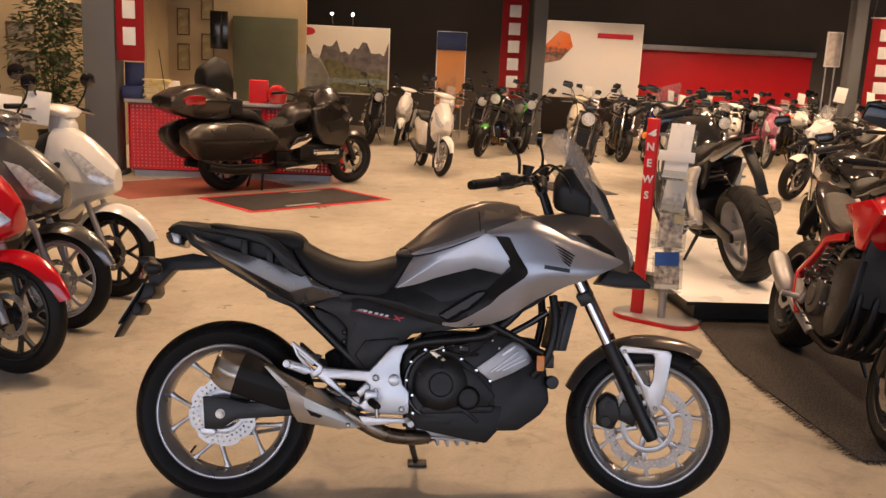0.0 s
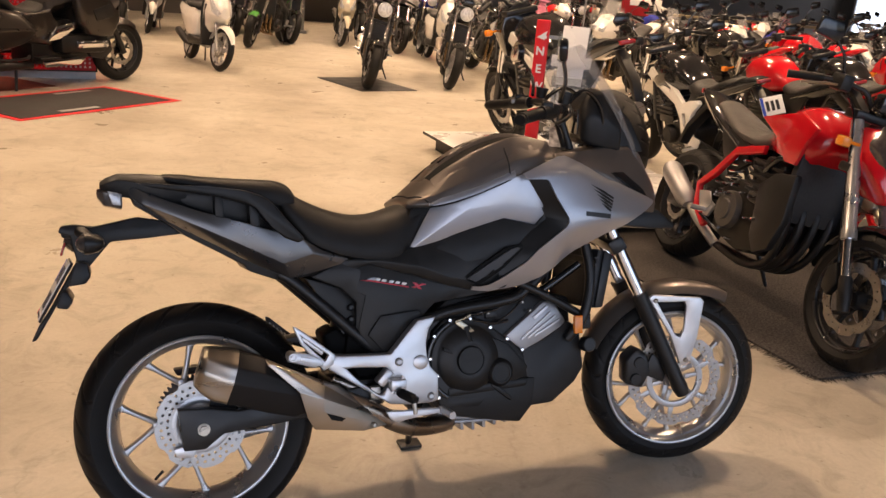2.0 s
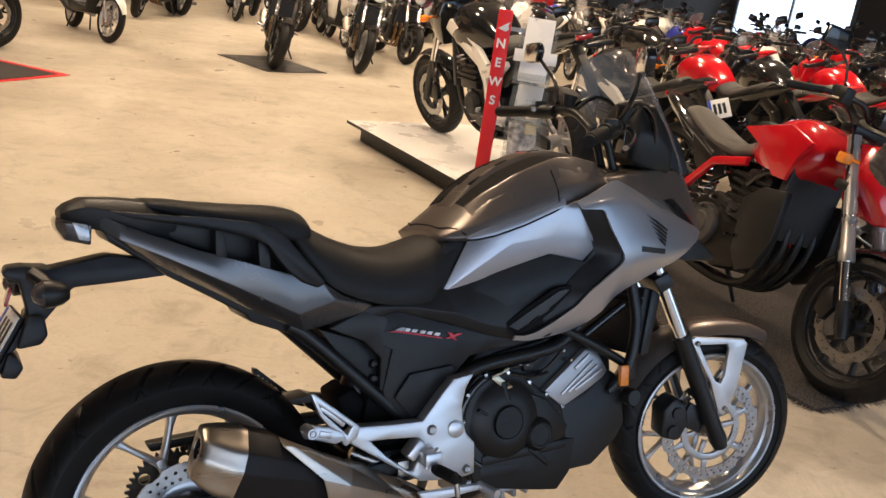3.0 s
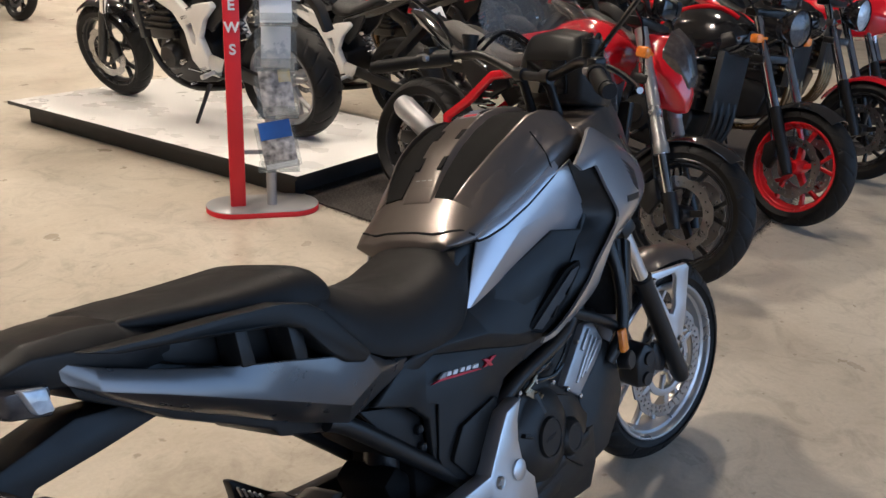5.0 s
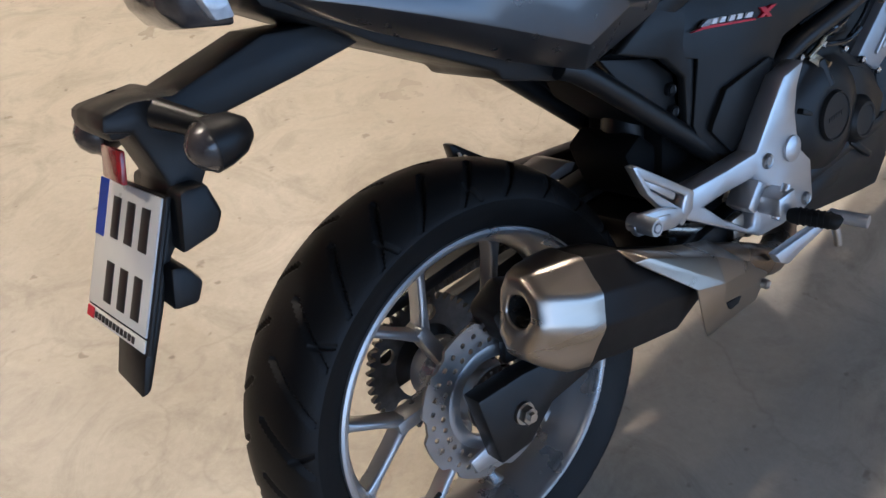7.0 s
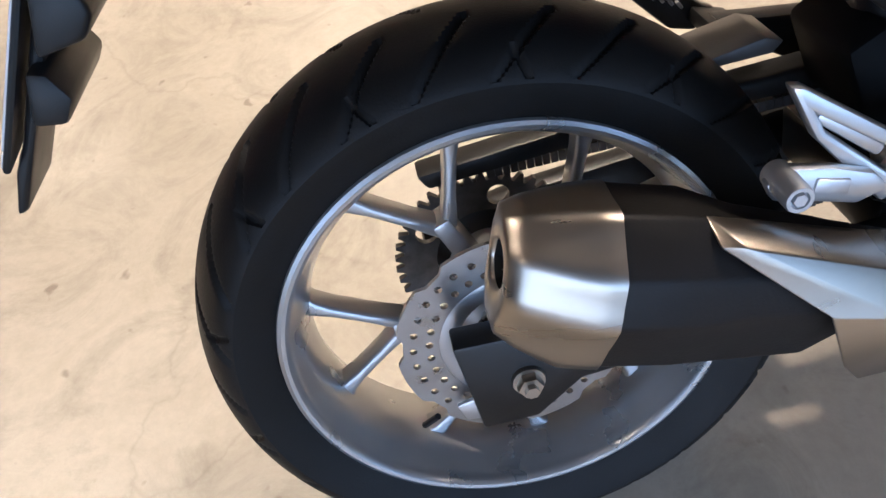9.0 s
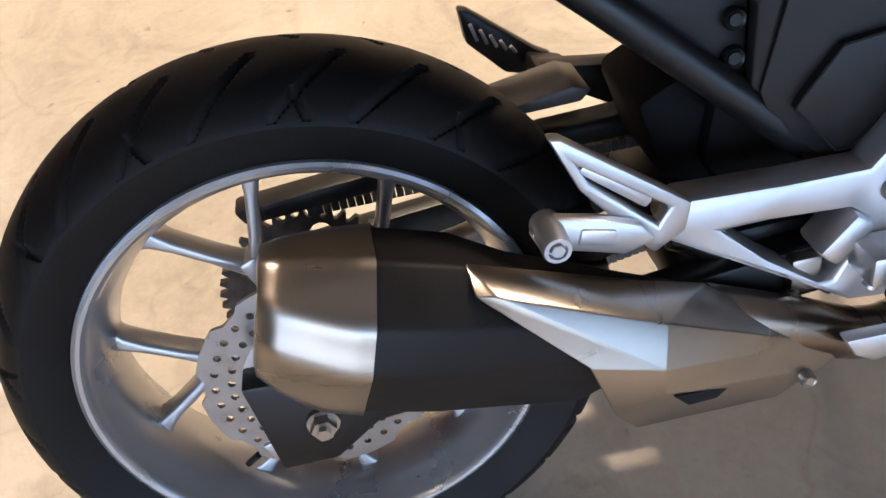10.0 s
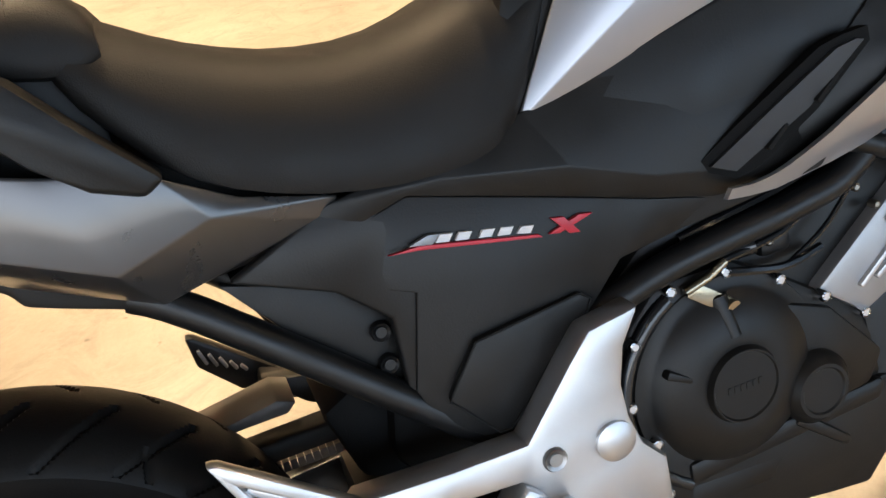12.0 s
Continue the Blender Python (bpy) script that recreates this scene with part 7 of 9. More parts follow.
def naked_bike(m, label, paint=M_BLACKPT, accent=M_BLACKPT, rim=M_BLACKRIM, frame_mat=M_BLACKM, seat_mat=M_SEAT, wb=1.43, group="", turn=0, silencer_mat=M_STEEL, fairing=None, fat=0.09, pipes=M_GOLDPIPE, fork_mat=M_CHROME, trellis=False, tall=0.0, low=0.0, usd=False, wing=None, mirrors=True, fine=False, mask=None, stripe=None, numbered=False, rear_rim=None):
    t = thing("motorcycle", m, label, "motorcycle", group)
    n = 96 if fine else 48
    g = 22 if fine else 0
    rk = radians(25)
    fx = wb
    st = Matrix.Translation((fx - 0.03, 0, 0.3)) @ Matrix.Rotation(radians(turn), 4, Vector((-math.sin(rk), 0, math.cos(rk)))) @ Matrix.Translation((0.03 - fx, 0, -0.3))
    S = lambda b: moved(b, st)  # noqa: E731
    simple_wheel(t, "rear_wheel", 0, 0.315, fat, 0.222, rear_rim or rim, 1, n, 5, None, 0.11, 30, g)
    simple_wheel(t, "front_wheel", fx, 0.30, 0.06, 0.222, rim, 2, n, 5, st, 0.155, 15, g)
    fd = Vector((-math.sin(rk), 0, math.cos(rk)))
    for s in (-1, 1):
        foot = Vector((fx + 0.012, s * 0.1, 0.27))
        if usd:
            part("fork_foot", S(tube([foot - fd * 0.03, foot + fd * 0.05, foot + fd * 0.12], [0.024, 0.03, 0.026], 14)), M_BLACKM, t)
            part("fork_leg", S(tube([foot + fd * 0.11, foot + fd * 0.30], 0.021, 14)), M_CHROME, t)
            part("fork_tube", S(join(tube([foot + fd * 0.28, foot + fd * 0.32, foot + fd * 0.33, foot + fd * 0.80], [0.033, 0.033, 0.028, 0.027], 16), tube([foot + fd * 0.44, foot + fd * 0.455], 0.031, 16))), fork_mat, t)
        else:
            part("fork_leg", S(tube([foot, foot + fd * 0.05, foot + fd * 0.34], [0.024, 0.028, 0.028], 14)), M_BLACKM, t)
            part("fork_tube", S(tube([foot + fd * 0.33, foot + fd * (0.82 + tall)], 0.022, 14)), fork_mat, t)
        part("brake_caliper", S(prism([(fx - 0.15, 0.30), (fx - 0.10, 0.27), (fx - 0.07, 0.34), (fx - 0.11, 0.42), (fx - 0.15, 0.39)], s * 0.085 - 0.02, s * 0.085 + 0.02, 0.008)), M_BLACKM, t)
    arc = []
    for i in range(11):
        a = radians(150 - 95 * i / 10)
        arc.append([(fx + (0.325 - 0.03 * abs(q) ** 2) * math.cos(a), 0.068 * q, 0.3 + (0.325 - 0.03 * abs(q) ** 2) * math.sin(a)) for q in (-1, -0.6, 0, 0.6, 1)])
    f = loft(arc, closed_ring=False)
    bmesh.ops.solidify(f, geom=list(f.faces), thickness=0.004)
    part("front_mudguard", S(f), accent if paint is not M_RED else M_BLACKPT, t)
    hx, hz = fx - 0.36, 0.98 + tall
    part("triple_clamp", S([box(hx - 0.03, hx + 0.05, -0.13, 0.13, hz + 0.02, hz + 0.06, 0.01), box(hx + 0.06, hx + 0.13, -0.13, 0.13, hz - 0.2, hz - 0.16, 0.01)]), M_BLACKM, t)
    pair("swinging_arm", prism([(-0.06, 0.345), (-0.06, 0.285), (0.05, 0.28), (0.46, 0.36), (0.46, 0.43), (0.05, 0.36)], -0.13, -0.10, 0.008), M_BLACKM, t)
    en = part("engine", join(prism([(0.44, 0.28), (0.42, 0.50), (0.55, 0.58), (0.80, 0.56), (0.88, 0.45), (0.84, 0.28), (0.70, 0.24)], -0.13, 0.13, 0.02), prism([(0.68, 0.50), (0.74, 0.74), (0.90, 0.72), (0.90, 0.48)], -0.16, 0.16, 0.02)), M_ENGINE, t)
    part("cooling_fin", [prism([(0.665, 0.55 + 0.035 * i), (0.675, 0.565 + 0.035 * i), (0.915, 0.56 + 0.033 * i), (0.915, 0.545 + 0.033 * i)], -0.172, 0.172, 0.002) for i in range(5)], M_ENGINE, en)
    part("clutch_cover", lathe([(0, -0.175), (0.05, -0.175), (0.055, -0.165), (0.09, -0.16), (0.1, -0.145), (0.1, -0.12)], 0.56, 0.41, 28), M_GREYSEAT if wing else M_ENGINE, t)
    part("alternator_cover", lathe([(0, 0.18), (0.06, 0.18), (0.075, 0.165), (0.08, 0.12)], 0.76, 0.40, 24), M_ENGINE, t)
    for y in (-0.12, -0.04, 0.04, 0.12):
        part("exhaust_header", tube([(0.88, y, 0.60), (0.97, y, 0.55), (0.98, y * 0.9, 0.40), (0.90, y * 0.7, 0.25), (0.70, y * 0.5, 0.19), (0.45, -0.06, 0.20)], 0.02, 10, smooth_pts=4), pipes, t)
    part("silencer", join(tube([(0.45, -0.07, 0.20), (0.30, -0.14, 0.30), (0.20, -0.16, 0.37)], 0.025, 10, smooth_pts=3), soften(tube([(0.24, -0.17, 0.34), (0.20, -0.175, 0.37), (0.0, -0.19, 0.47), (-0.03, -0.19, 0.485)], [0.03, 0.055, 0.058, 0.045], 14), 0)), silencer_mat, t)
    part("radiator", box(0.95, 0.99, -0.16, 0.16, 0.48, 0.80, 0.006), M_RADI, t)
    rnd = random.Random(int(wb * 100) + (7 if fine else 3))
    # made-up chrome studs at random places, imitating glints on the engine
    studs = []
    for k in range(26 if fine else 14):
        b = bolt(rnd.uniform(0.44, 0.88), -0.176 - 0.01 * rnd.random(), rnd.uniform(0.28, 0.74), rnd.uniform(0.006, 0.011), 0.03)
        studs.append(b if k % 2 else mirrored(b))
    tagged(part("glint_stud", join(*studs), M_CHROME, t, "chrome studs scattered on the engine as bright glints"), kind="stuff")
    part("radiator_hose", [tube([(0.94, s * 0.13, 0.76), (0.86, s * 0.175, 0.74), (0.78, s * 0.17, 0.66)], 0.015, 10, smooth_pts=3) for s in (-1, 1)], M_BLACKG, t)
    part("gear_rod", tube([(0.36, 0.17, 0.34), (0.60, 0.178, 0.36)], 0.006, 8), M_CHROME, t)
    part("brake_rod", join(tube([(0.38, -0.17, 0.33), (0.58, -0.18, 0.30), (0.62, -0.20, 0.32)], 0.008, 8), tube([(0.30, -0.15, 0.42), (0.36, -0.155, 0.40)], 0.014, 10)), M_CHROME, t)
    spring = [(0.40 + 0.06 * k / 40 + 0.036 * math.cos(k * 0.9), -0.09 + 0.036 * math.sin(k * 0.9), 0.46 + 0.20 * k / 40) for k in range(41)]
    part("shock_spring", tube(spring, 0.006, 6), M_CHROME, t, "bright coil spring")
    for s in (-1, 1):
        part("brake_hose", S(tube([(fx - 0.11, s * 0.09, 0.40), (fx - 0.16, s * 0.12, 0.58), (fx - 0.25, s * 0.12, 0.80), (fx - 0.30, s * 0.16, 1.02), (fx - 0.40, s * 0.2, 1.12)], 0.005, 6, smooth_pts=3)), M_BLACKG, t)
        part("heel_guard", prism([(0.30, 0.44), (0.40, 0.46), (0.45, 0.40), (0.40, 0.35), (0.34, 0.37)], s * 0.168 - 0.004, s * 0.168 + 0.004, 0.003), M_ALU, t)
    for s in (-1, 1):
        if wing:
            part("frame", soften(loft([[(x - 0.024 * nz, s * 0.135, z + 0.024 * nx), (x + 0.024 * nz, s * 0.135, z - 0.024 * nx), (x + 0.02 * nz, s * 0.165, z - 0.02 * nx), (x - 0.02 * nz, s * 0.165, z + 0.02 * nx)] for x, z, nx, nz in ((0.70, 0.755, 1, 0.1), (0.48, 0.70, 0.9, 0.4), (0.36, 0.56, 0.8, 0.6), (0.25, 0.47, 0.3, 0.95), (0.29, 0.35, -0.4, 0.9), (0.42, 0.28, -0.6, 0.8))]), 0.008), frame_mat, t)
            part("tank_wing", prism([(0.62, 0.90), (0.78, 0.83), (0.90, 0.735), (0.98, 0.735), (1.0, 0.84), (1.05, 0.92), (0.90, 0.97)], s * 0.172 - 0.012, s * 0.172 + 0.012, 0.008), wing, t)
            part("shroud", soften(prism([(0.80, 0.60), (0.90, 0.68), (1.04, 0.70), (1.06, 0.48), (1.02, 0.34), (0.93, 0.29), (0.86, 0.36)], s * 0.175 - 0.02, s * 0.175 + 0.02), 0.01), M_BLACKP, t)
        elif trellis:
            part("frame", plate([(0.98, 0.92), (1.04, 0.85), (0.82, 0.745), (0.64, 0.665), (0.575, 0.565), (0.56, 0.41), (0.50, 0.35), (0.43, 0.37), (0.425, 0.44), (0.46, 0.54), (0.40, 0.64), (0.31, 0.715), (0.33, 0.745), (0.45, 0.725), (0.53, 0.69), (0.62, 0.765), (0.80, 0.865)], [[(0.505, 0.62), (0.545, 0.605), (0.525, 0.52), (0.50, 0.50), (0.49, 0.55)], [(0.70, 0.755), (0.86, 0.825), (0.84, 0.85), (0.70, 0.79)]], s * 0.155 - 0.022, s * 0.155 + 0.022, 0.010), frame_mat, t)
        else:
            part("frame", prism([(0.42, 0.36), (0.40, 0.52), (0.46, 0.66), (0.70, 0.80), (1.0, 0.90), (1.04, 0.84), (0.75, 0.70), (0.56, 0.60), (0.50, 0.50), (0.50, 0.36)], s * 0.15 - 0.018, s * 0.15 + 0.018, 0.01), frame_mat, t)
    tb = []
    for x, zt, zb, w in ((0.50, 0.84, 0.80, 0.08), (0.56, 0.91, 0.78, 0.115), (0.66, 0.985, 0.77, 0.15), (0.78, 1.02, 0.76, 0.172), (0.90, 1.02, 0.75, 0.175), (0.99, 0.98, 0.80, 0.15), (1.06, 0.93, 0.86, 0.10)):
        zt, zb = zt + tall * 0.5 - low, zb + tall * 0.4 - low * 0.6
        x = 0.62 + (x - 0.50) * 0.79 if wing else x
        tb.append((x, [(0, zt), (w * 0.55, zt - 0.008), (w * 0.88, zt - (zt - zb) * 0.25), (w, zb + (zt - zb) * 0.45), (w * 0.92, zb), (w * 0.4, zb - 0.01)]))
    tank = part("fuel_tank", subdivided(half_body(tb), 1, 0.7), paint, t)
    if stripe:
        for s in (-1, 1):
            part("tank_stripe", tube([(x, s * prof[1][0] * 1.15, prof[1][1] - 0.003) for x, prof in tb[1:6]], 0.013, 8, smooth_pts=3), stripe, tank)
    sr = []
    for x, zt, zb, w in ((0.02, 0.93, 0.90, 0.07), (0.10, 0.925, 0.87, 0.10), (0.22, 0.88, 0.82, 0.12), (0.34, 0.835, 0.78, 0.135), (0.46, 0.83, 0.76, 0.125), (0.56, 0.86, 0.80, 0.09)):
        zt, zb = zt - low * (1 if x > 0.3 else 1.5), zb - low * (1 if x > 0.3 else 1.5)
        x = x * 1.2 if wing else x
        sr.append((x, [(0, zt), (w * 0.6, zt - 0.006), (w * 0.92, zt - 0.025), (w, zb + 0.005), (w * 0.9, zb), (w * 0.4, zb)]))
    part("seat", subdivided(half_body(sr), 1, 0.6), seat_mat, t)
    DN = lambda b: moved(b, Matrix.Translation((0, 0, -low * 1.5)))  # noqa: E731
    part("tail", DN(soften(half_body([(-0.22, [(0, 0.97), (0.04, 0.965), (0.05, 0.95), (0.03, 0.935)]), (-0.10, [(0, 0.96), (0.08, 0.955), (0.095, 0.92), (0.07, 0.88)]), (0.10, [(0, 0.89), (0.1, 0.885), (0.125, 0.85), (0.1, 0.80)]), (0.42, [(0, 0.78), (0.1, 0.78), (0.13, 0.74), (0.1, 0.70)])]), 0.006)), accent, t)
    part("tail_lamp", DN(box(-0.235, -0.20, -0.05, 0.05, 0.935, 0.962, 0.006)), M_REDLENS, t)
    part("plate_carrier", DN(prism([(-0.12, 0.88), (-0.16, 0.90), (-0.30, 0.74), (-0.34, 0.62), (-0.31, 0.62), (-0.27, 0.72)], -0.03, 0.03, 0.004)), M_BLACKP, t)
    if numbered:
        at = pose(-0.315, 0, 0.79, 0, 24, 0)
        plt = part("number_plate", moved(box(-0.004, 0.0, -0.09, 0.09, -0.065, 0.065, 0.001), at), M_WHITEP, t, "white plate with a blue edge and black bars")
        part("plate_band", moved(box(-0.006, -0.003, 0.066, 0.089, -0.064, 0.064, 0), at), M_BLUE, plt)
        part("plate_bar", moved([box(-0.006, -0.003, y - 0.012, y + 0.012, -0.035, 0.035, 0) for y in (0.04, 0.0, -0.04)], at), M_BLACKINK, plt)
    pair("side_cover", prism([(0.20, 0.80), (0.50, 0.77), (0.56, 0.66), (0.42, 0.56), (0.30, 0.66)], -0.12, -0.09, 0.01), M_BLACKP, t)
    part("handlebar", S(tube([(hx - 0.13, -0.38, hz + 0.12), (hx - 0.05, -0.26, hz + 0.145), (hx + 0.02, -0.12, hz + 0.14), (hx + 0.03, -0.06, hz + 0.09), (hx + 0.03, 0.06, hz + 0.09), (hx + 0.02, 0.12, hz + 0.14), (hx - 0.05, 0.26, hz + 0.145), (hx - 0.13, 0.38, hz + 0.12)], 0.012, 10, smooth_pts=3)), M_BLACKM, t)
    for s in (-1, 1):
        part("grip", S(tube([(hx - 0.14, s * 0.395, hz + 0.117), (hx - 0.06, s * 0.275, hz + 0.142)], 0.017, 12)), M_RUBBER, t)
        part("switch_gear", S(box(hx - 0.05, hx + 0.03, s * 0.22 - 0.03, s * 0.22 + 0.03, hz + 0.11, hz + 0.18, 0.01)), M_BLACKP, t)
        part("lever", S(tube([(hx + 0.01, s * 0.2, hz + 0.135), (hx + 0.0, s * 0.28, hz + 0.125), (hx - 0.06, s * 0.38, hz + 0.10)], 0.006, 6)), M_STEEL, t)
        mr = None if not mirrors else part("mirror", S(join(tube([(hx - 0.01, s * 0.22, hz + 0.17), (hx + 0.0, s * 0.27, hz + 0.25), (hx - 0.02, s * 0.33, hz + 0.31)], 0.006, 6), moved(prism([(-0.07, -0.03), (0.05, -0.045), (0.075, 0.0), (0.05, 0.045), (-0.06, 0.04)], -0.012, 0.012, 0.008), Matrix.Translation((hx - 0.02, s * 0.37, hz + 0.33)) @ pose(0, 0, 0, 0, 0, 90)))), M_BLACKG, t)
        part("indicator", S(join(tube([(hx + 0.12, s * 0.12, hz - 0.08), (hx + 0.12, s * 0.19, hz - 0.08)], 0.008, 6), soften(box(hx + 0.10, hx + 0.15, s * 0.21 - 0.025, s * 0.21 + 0.025, hz - 0.105, hz - 0.06), 0.012))), M_ORANGE if fine or paint is M_RED else M_LENS, t)
    if fairing is not None:
        part("front_fairing", S(soften(half_body([(hx + 0.0, [(0, hz + 0.10), (0.10, hz + 0.08), (0.17, hz - 0.06), (0.15, hz - 0.26)]), (hx + 0.14, [(0, hz + 0.10), (0.09, hz + 0.06), (0.15, hz - 0.08), (0.12, hz - 0.24)]), (hx + 0.28, [(0, hz - 0.02), (0.06, hz - 0.04), (0.09, hz - 0.10), (0.06, hz - 0.18)]), (hx + 0.33, [(0, hz - 0.11), (0.02, hz - 0.115), (0.03, hz - 0.13), (0.02, hz - 0.15)])]), 0.02)), fairing, t)
        part("head_lamp", S([prism([(hx + 0.22, hz - 0.13), (hx + 0.33, hz - 0.11), (hx + 0.33, hz - 0.06), (hx + 0.24, hz - 0.03)], -0.085, -0.02, 0.008), prism([(hx + 0.22, hz - 0.13), (hx + 0.33, hz - 0.11), (hx + 0.33, hz - 0.06), (hx + 0.24, hz - 0.03)], 0.02, 0.085, 0.008)]), M_CLEARLENS, t)
        part("windscreen", S(prism([(hx + 0.10, hz + 0.10), (hx + 0.02, hz + 0.26), (hx + 0.03, hz + 0.26), (hx + 0.22, hz + 0.04)], -0.09, 0.09, 0.004)), M_SCREEN, t)
    elif mask is not None:
        part("head_lamp_shell", S(soften(half_body([(hx + 0.06, [(0, hz + 0.02), (0.08, hz), (0.11, hz - 0.12), (0.06, hz - 0.22)]), (hx + 0.16, [(0, hz + 0.03), (0.07, hz), (0.10, hz - 0.14), (0.05, hz - 0.28)]), (hx + 0.24, [(0, hz - 0.08), (0.05, hz - 0.10), (0.068, hz - 0.2), (0.03, hz - 0.29)]), (hx + 0.275, [(0, hz - 0.2), (0.02, hz - 0.2), (0.03, hz - 0.25), (0.01, hz - 0.28)])]), 0.01)), mask, t, "red head lamp cowl")
        part("head_lamp", S(soften(half_body([(hx + 0.15, [(0, hz + 0.05), (0.07, hz + 0.025), (0.108, hz - 0.06), (0.07, hz - 0.12)]), (hx + 0.215, [(0, hz + 0.005), (0.06, hz - 0.015), (0.086, hz - 0.09), (0.05, hz - 0.17)]), (hx + 0.268, [(0, hz - 0.12), (0.036, hz - 0.13), (0.045, hz - 0.17), (0.02, hz - 0.20)])]), 0.006)), M_LENS, t, "dark head lamp glass")
        part("instrument", S(box(hx + 0.04, hx + 0.10, -0.07, 0.07, hz + 0.07, hz + 0.15, 0.015)), M_BLACKG, t)
    else:
        part("head_lamp_shell", S(moved(lathe([(0, 0.10), (0.05, 0.09), (0.085, 0.04), (0.095, -0.01), (0.09, -0.02)], 0, 0, 24), Matrix.Translation((hx + 0.20, 0, hz - 0.02)) @ pose(0, 0, 0, 0, 0, 90))), accent if accent is not M_RED else M_BLACKPT, t)
        part("head_lamp", S(moved(lathe([(0, -0.035), (0.05, -0.03), (0.088, -0.014)], 0, 0, 24), Matrix.Translation((hx + 0.20, 0, hz - 0.02)) @ pose(0, 0, 0, 0, 0, 90))), M_LENS if fine else M_CLEARLENS, t)
        part("instrument", S(box(hx + 0.06, hx + 0.13, -0.07, 0.07, hz + 0.07, hz + 0.16, 0.015)), M_BLACKG, t)
    part("side_stand", tube([(0.52, 0.12, 0.26), (0.56, 0.24, 0.06)], [0.014, 0.01], 8), M_BLACKM, t)
    for s in (-1, 1):
        hg = part("footrest_hanger", prism([(0.36, 0.42), (0.46, 0.40), (0.42, 0.33), (0.38, 0.33)], s * 0.15 - 0.01, s * 0.15 + 0.01, 0.004), M_ALU, t)
        part("footrest", tube([(0.40, s * 0.14, 0.36), (0.40, s * 0.26, 0.36)], 0.014, 8), M_ALU, hg)
    return t


def scooter(m, label, paint, rim=M_RIM, group="", turn=0, seat=M_SEAT, fine=False):
    t = thing("scooter", m, label, "scooter", group)
    n = 72 if fine else 44
    wb, r = 1.28, 0.275
    rk = radians(26)
    st = Matrix.Translation((wb - 0.02, 0, r)) @ Matrix.Rotation(radians(turn), 4, Vector((-math.sin(rk), 0, math.cos(rk)))) @ Matrix.Translation((0.02 - wb, 0, -r))
    S = lambda b: moved(b, st)  # noqa: E731
    simple_wheel(t, "rear_wheel", 0, r, 0.05, 0.205, rim, 0, n, 5, None, 0.1, 20)
    simple_wheel(t, "front_wheel", wb, r, 0.043, 0.205, rim, 1, n, 5, st, 0.11, 5)
    fd = Vector((-math.sin(rk), 0, math.cos(rk)))
    for s in (-1, 1):
        foot = Vector((wb, s * 0.075, r))
        part("fork_leg", S(tube([foot - fd * 0.03, foot + fd * 0.06, foot + fd * 0.34], [0.018, 0.02, 0.017], 12)), M_GREYMETAL, t)
    arc = []
    for i in range(12):
        a = radians(160 - 140 * i / 11)
        w = 0.075 - 0.055 * max(0, (i - 6) / 5) ** 1.5
        arc.append([(wb + (r + 0.03 + 0.015 * (i / 11) - 0.05 * abs(q) ** 2) * math.cos(a), w * q, r + (r + 0.03 - 0.05 * abs(q) ** 2) * math.sin(a)) for q in (-1, -0.7, -0.3, 0, 0.3, 0.7, 1)])
    f = loft(arc, closed_ring=False)
    bmesh.ops.solidify(f, geom=list(f.faces), thickness=0.004)
    part("front_mudguard", S(f), paint, t)
    part("front_shield", subdivided(soften(half_body([(0.88, [(0, 1.02), (0.07, 1.005), (0.125, 0.95), (0.165, 0.74), (0.15, 0.47), (0.10, 0.36)]), (0.96, [(0, 1.03), (0.06, 1.015), (0.12, 0.93), (0.17, 0.72), (0.145, 0.53), (0.08, 0.46)]), (1.08, [(0, 0.965), (0.055, 0.95), (0.115, 0.86), (0.15, 0.69), (0.115, 0.59), (0.05, 0.56)]), (1.20, [(0, 0.875), (0.045, 0.86), (0.09, 0.78), (0.11, 0.68), (0.08, 0.63), (0.03, 0.61)]), (1.28, [(0, 0.79), (0.025, 0.78), (0.05, 0.725), (0.055, 0.68), (0.035, 0.655), (0.01, 0.65)])]), 0.008), 1, 0.3), paint, t)
    for s in (-1, 1):
        part("head_lamp", panel([(1.00, s * 0.145, 0.885), (1.09, s * 0.122, 0.862), (1.19, s * 0.104, 0.785), (1.283, s * 0.058, 0.712), (1.245, s * 0.092, 0.672), (1.15, s * 0.138, 0.715)], [(0, 1, 2, 5), (5, 2, 3, 4)], 0.014, 0.004), M_CLEARLENS, t, "clear head lamp glass")
    part("inner_cover", subdivided(soften(half_body([(0.80, [(0, 0.97), (0.09, 0.95), (0.14, 0.86), (0.16, 0.68), (0.14, 0.42)]), (0.87, [(0, 1.0), (0.105, 0.975), (0.165, 0.885), (0.185, 0.70), (0.165, 0.43)])]), 0.01), 1, 0.4), M_BLACKP, t)
    UPB = lambda b: moved(moved(b, Matrix.Translation((-0.02, 0, 0.13))), st)  # noqa: E731
    part("neck", UPB(subdivided(soften(half_body([(0.86, [(0, 0.98), (0.05, 0.97), (0.06, 0.90), (0.05, 0.80)]), (0.95, [(0, 0.97), (0.06, 0.955), (0.075, 0.89), (0.06, 0.81)]), (1.00, [(0, 0.92), (0.04, 0.91), (0.05, 0.86), (0.04, 0.82)])]), 0.008), 1, 0.4)), paint, t)
    part("leg_board", prism([(0.30, 0.30), (0.34, 0.36), (0.86, 0.34), (0.95, 0.80), (0.99, 0.80), (0.94, 0.28), (0.40, 0.24)], -0.17, 0.17, 0.015), M_BLACKP, t)
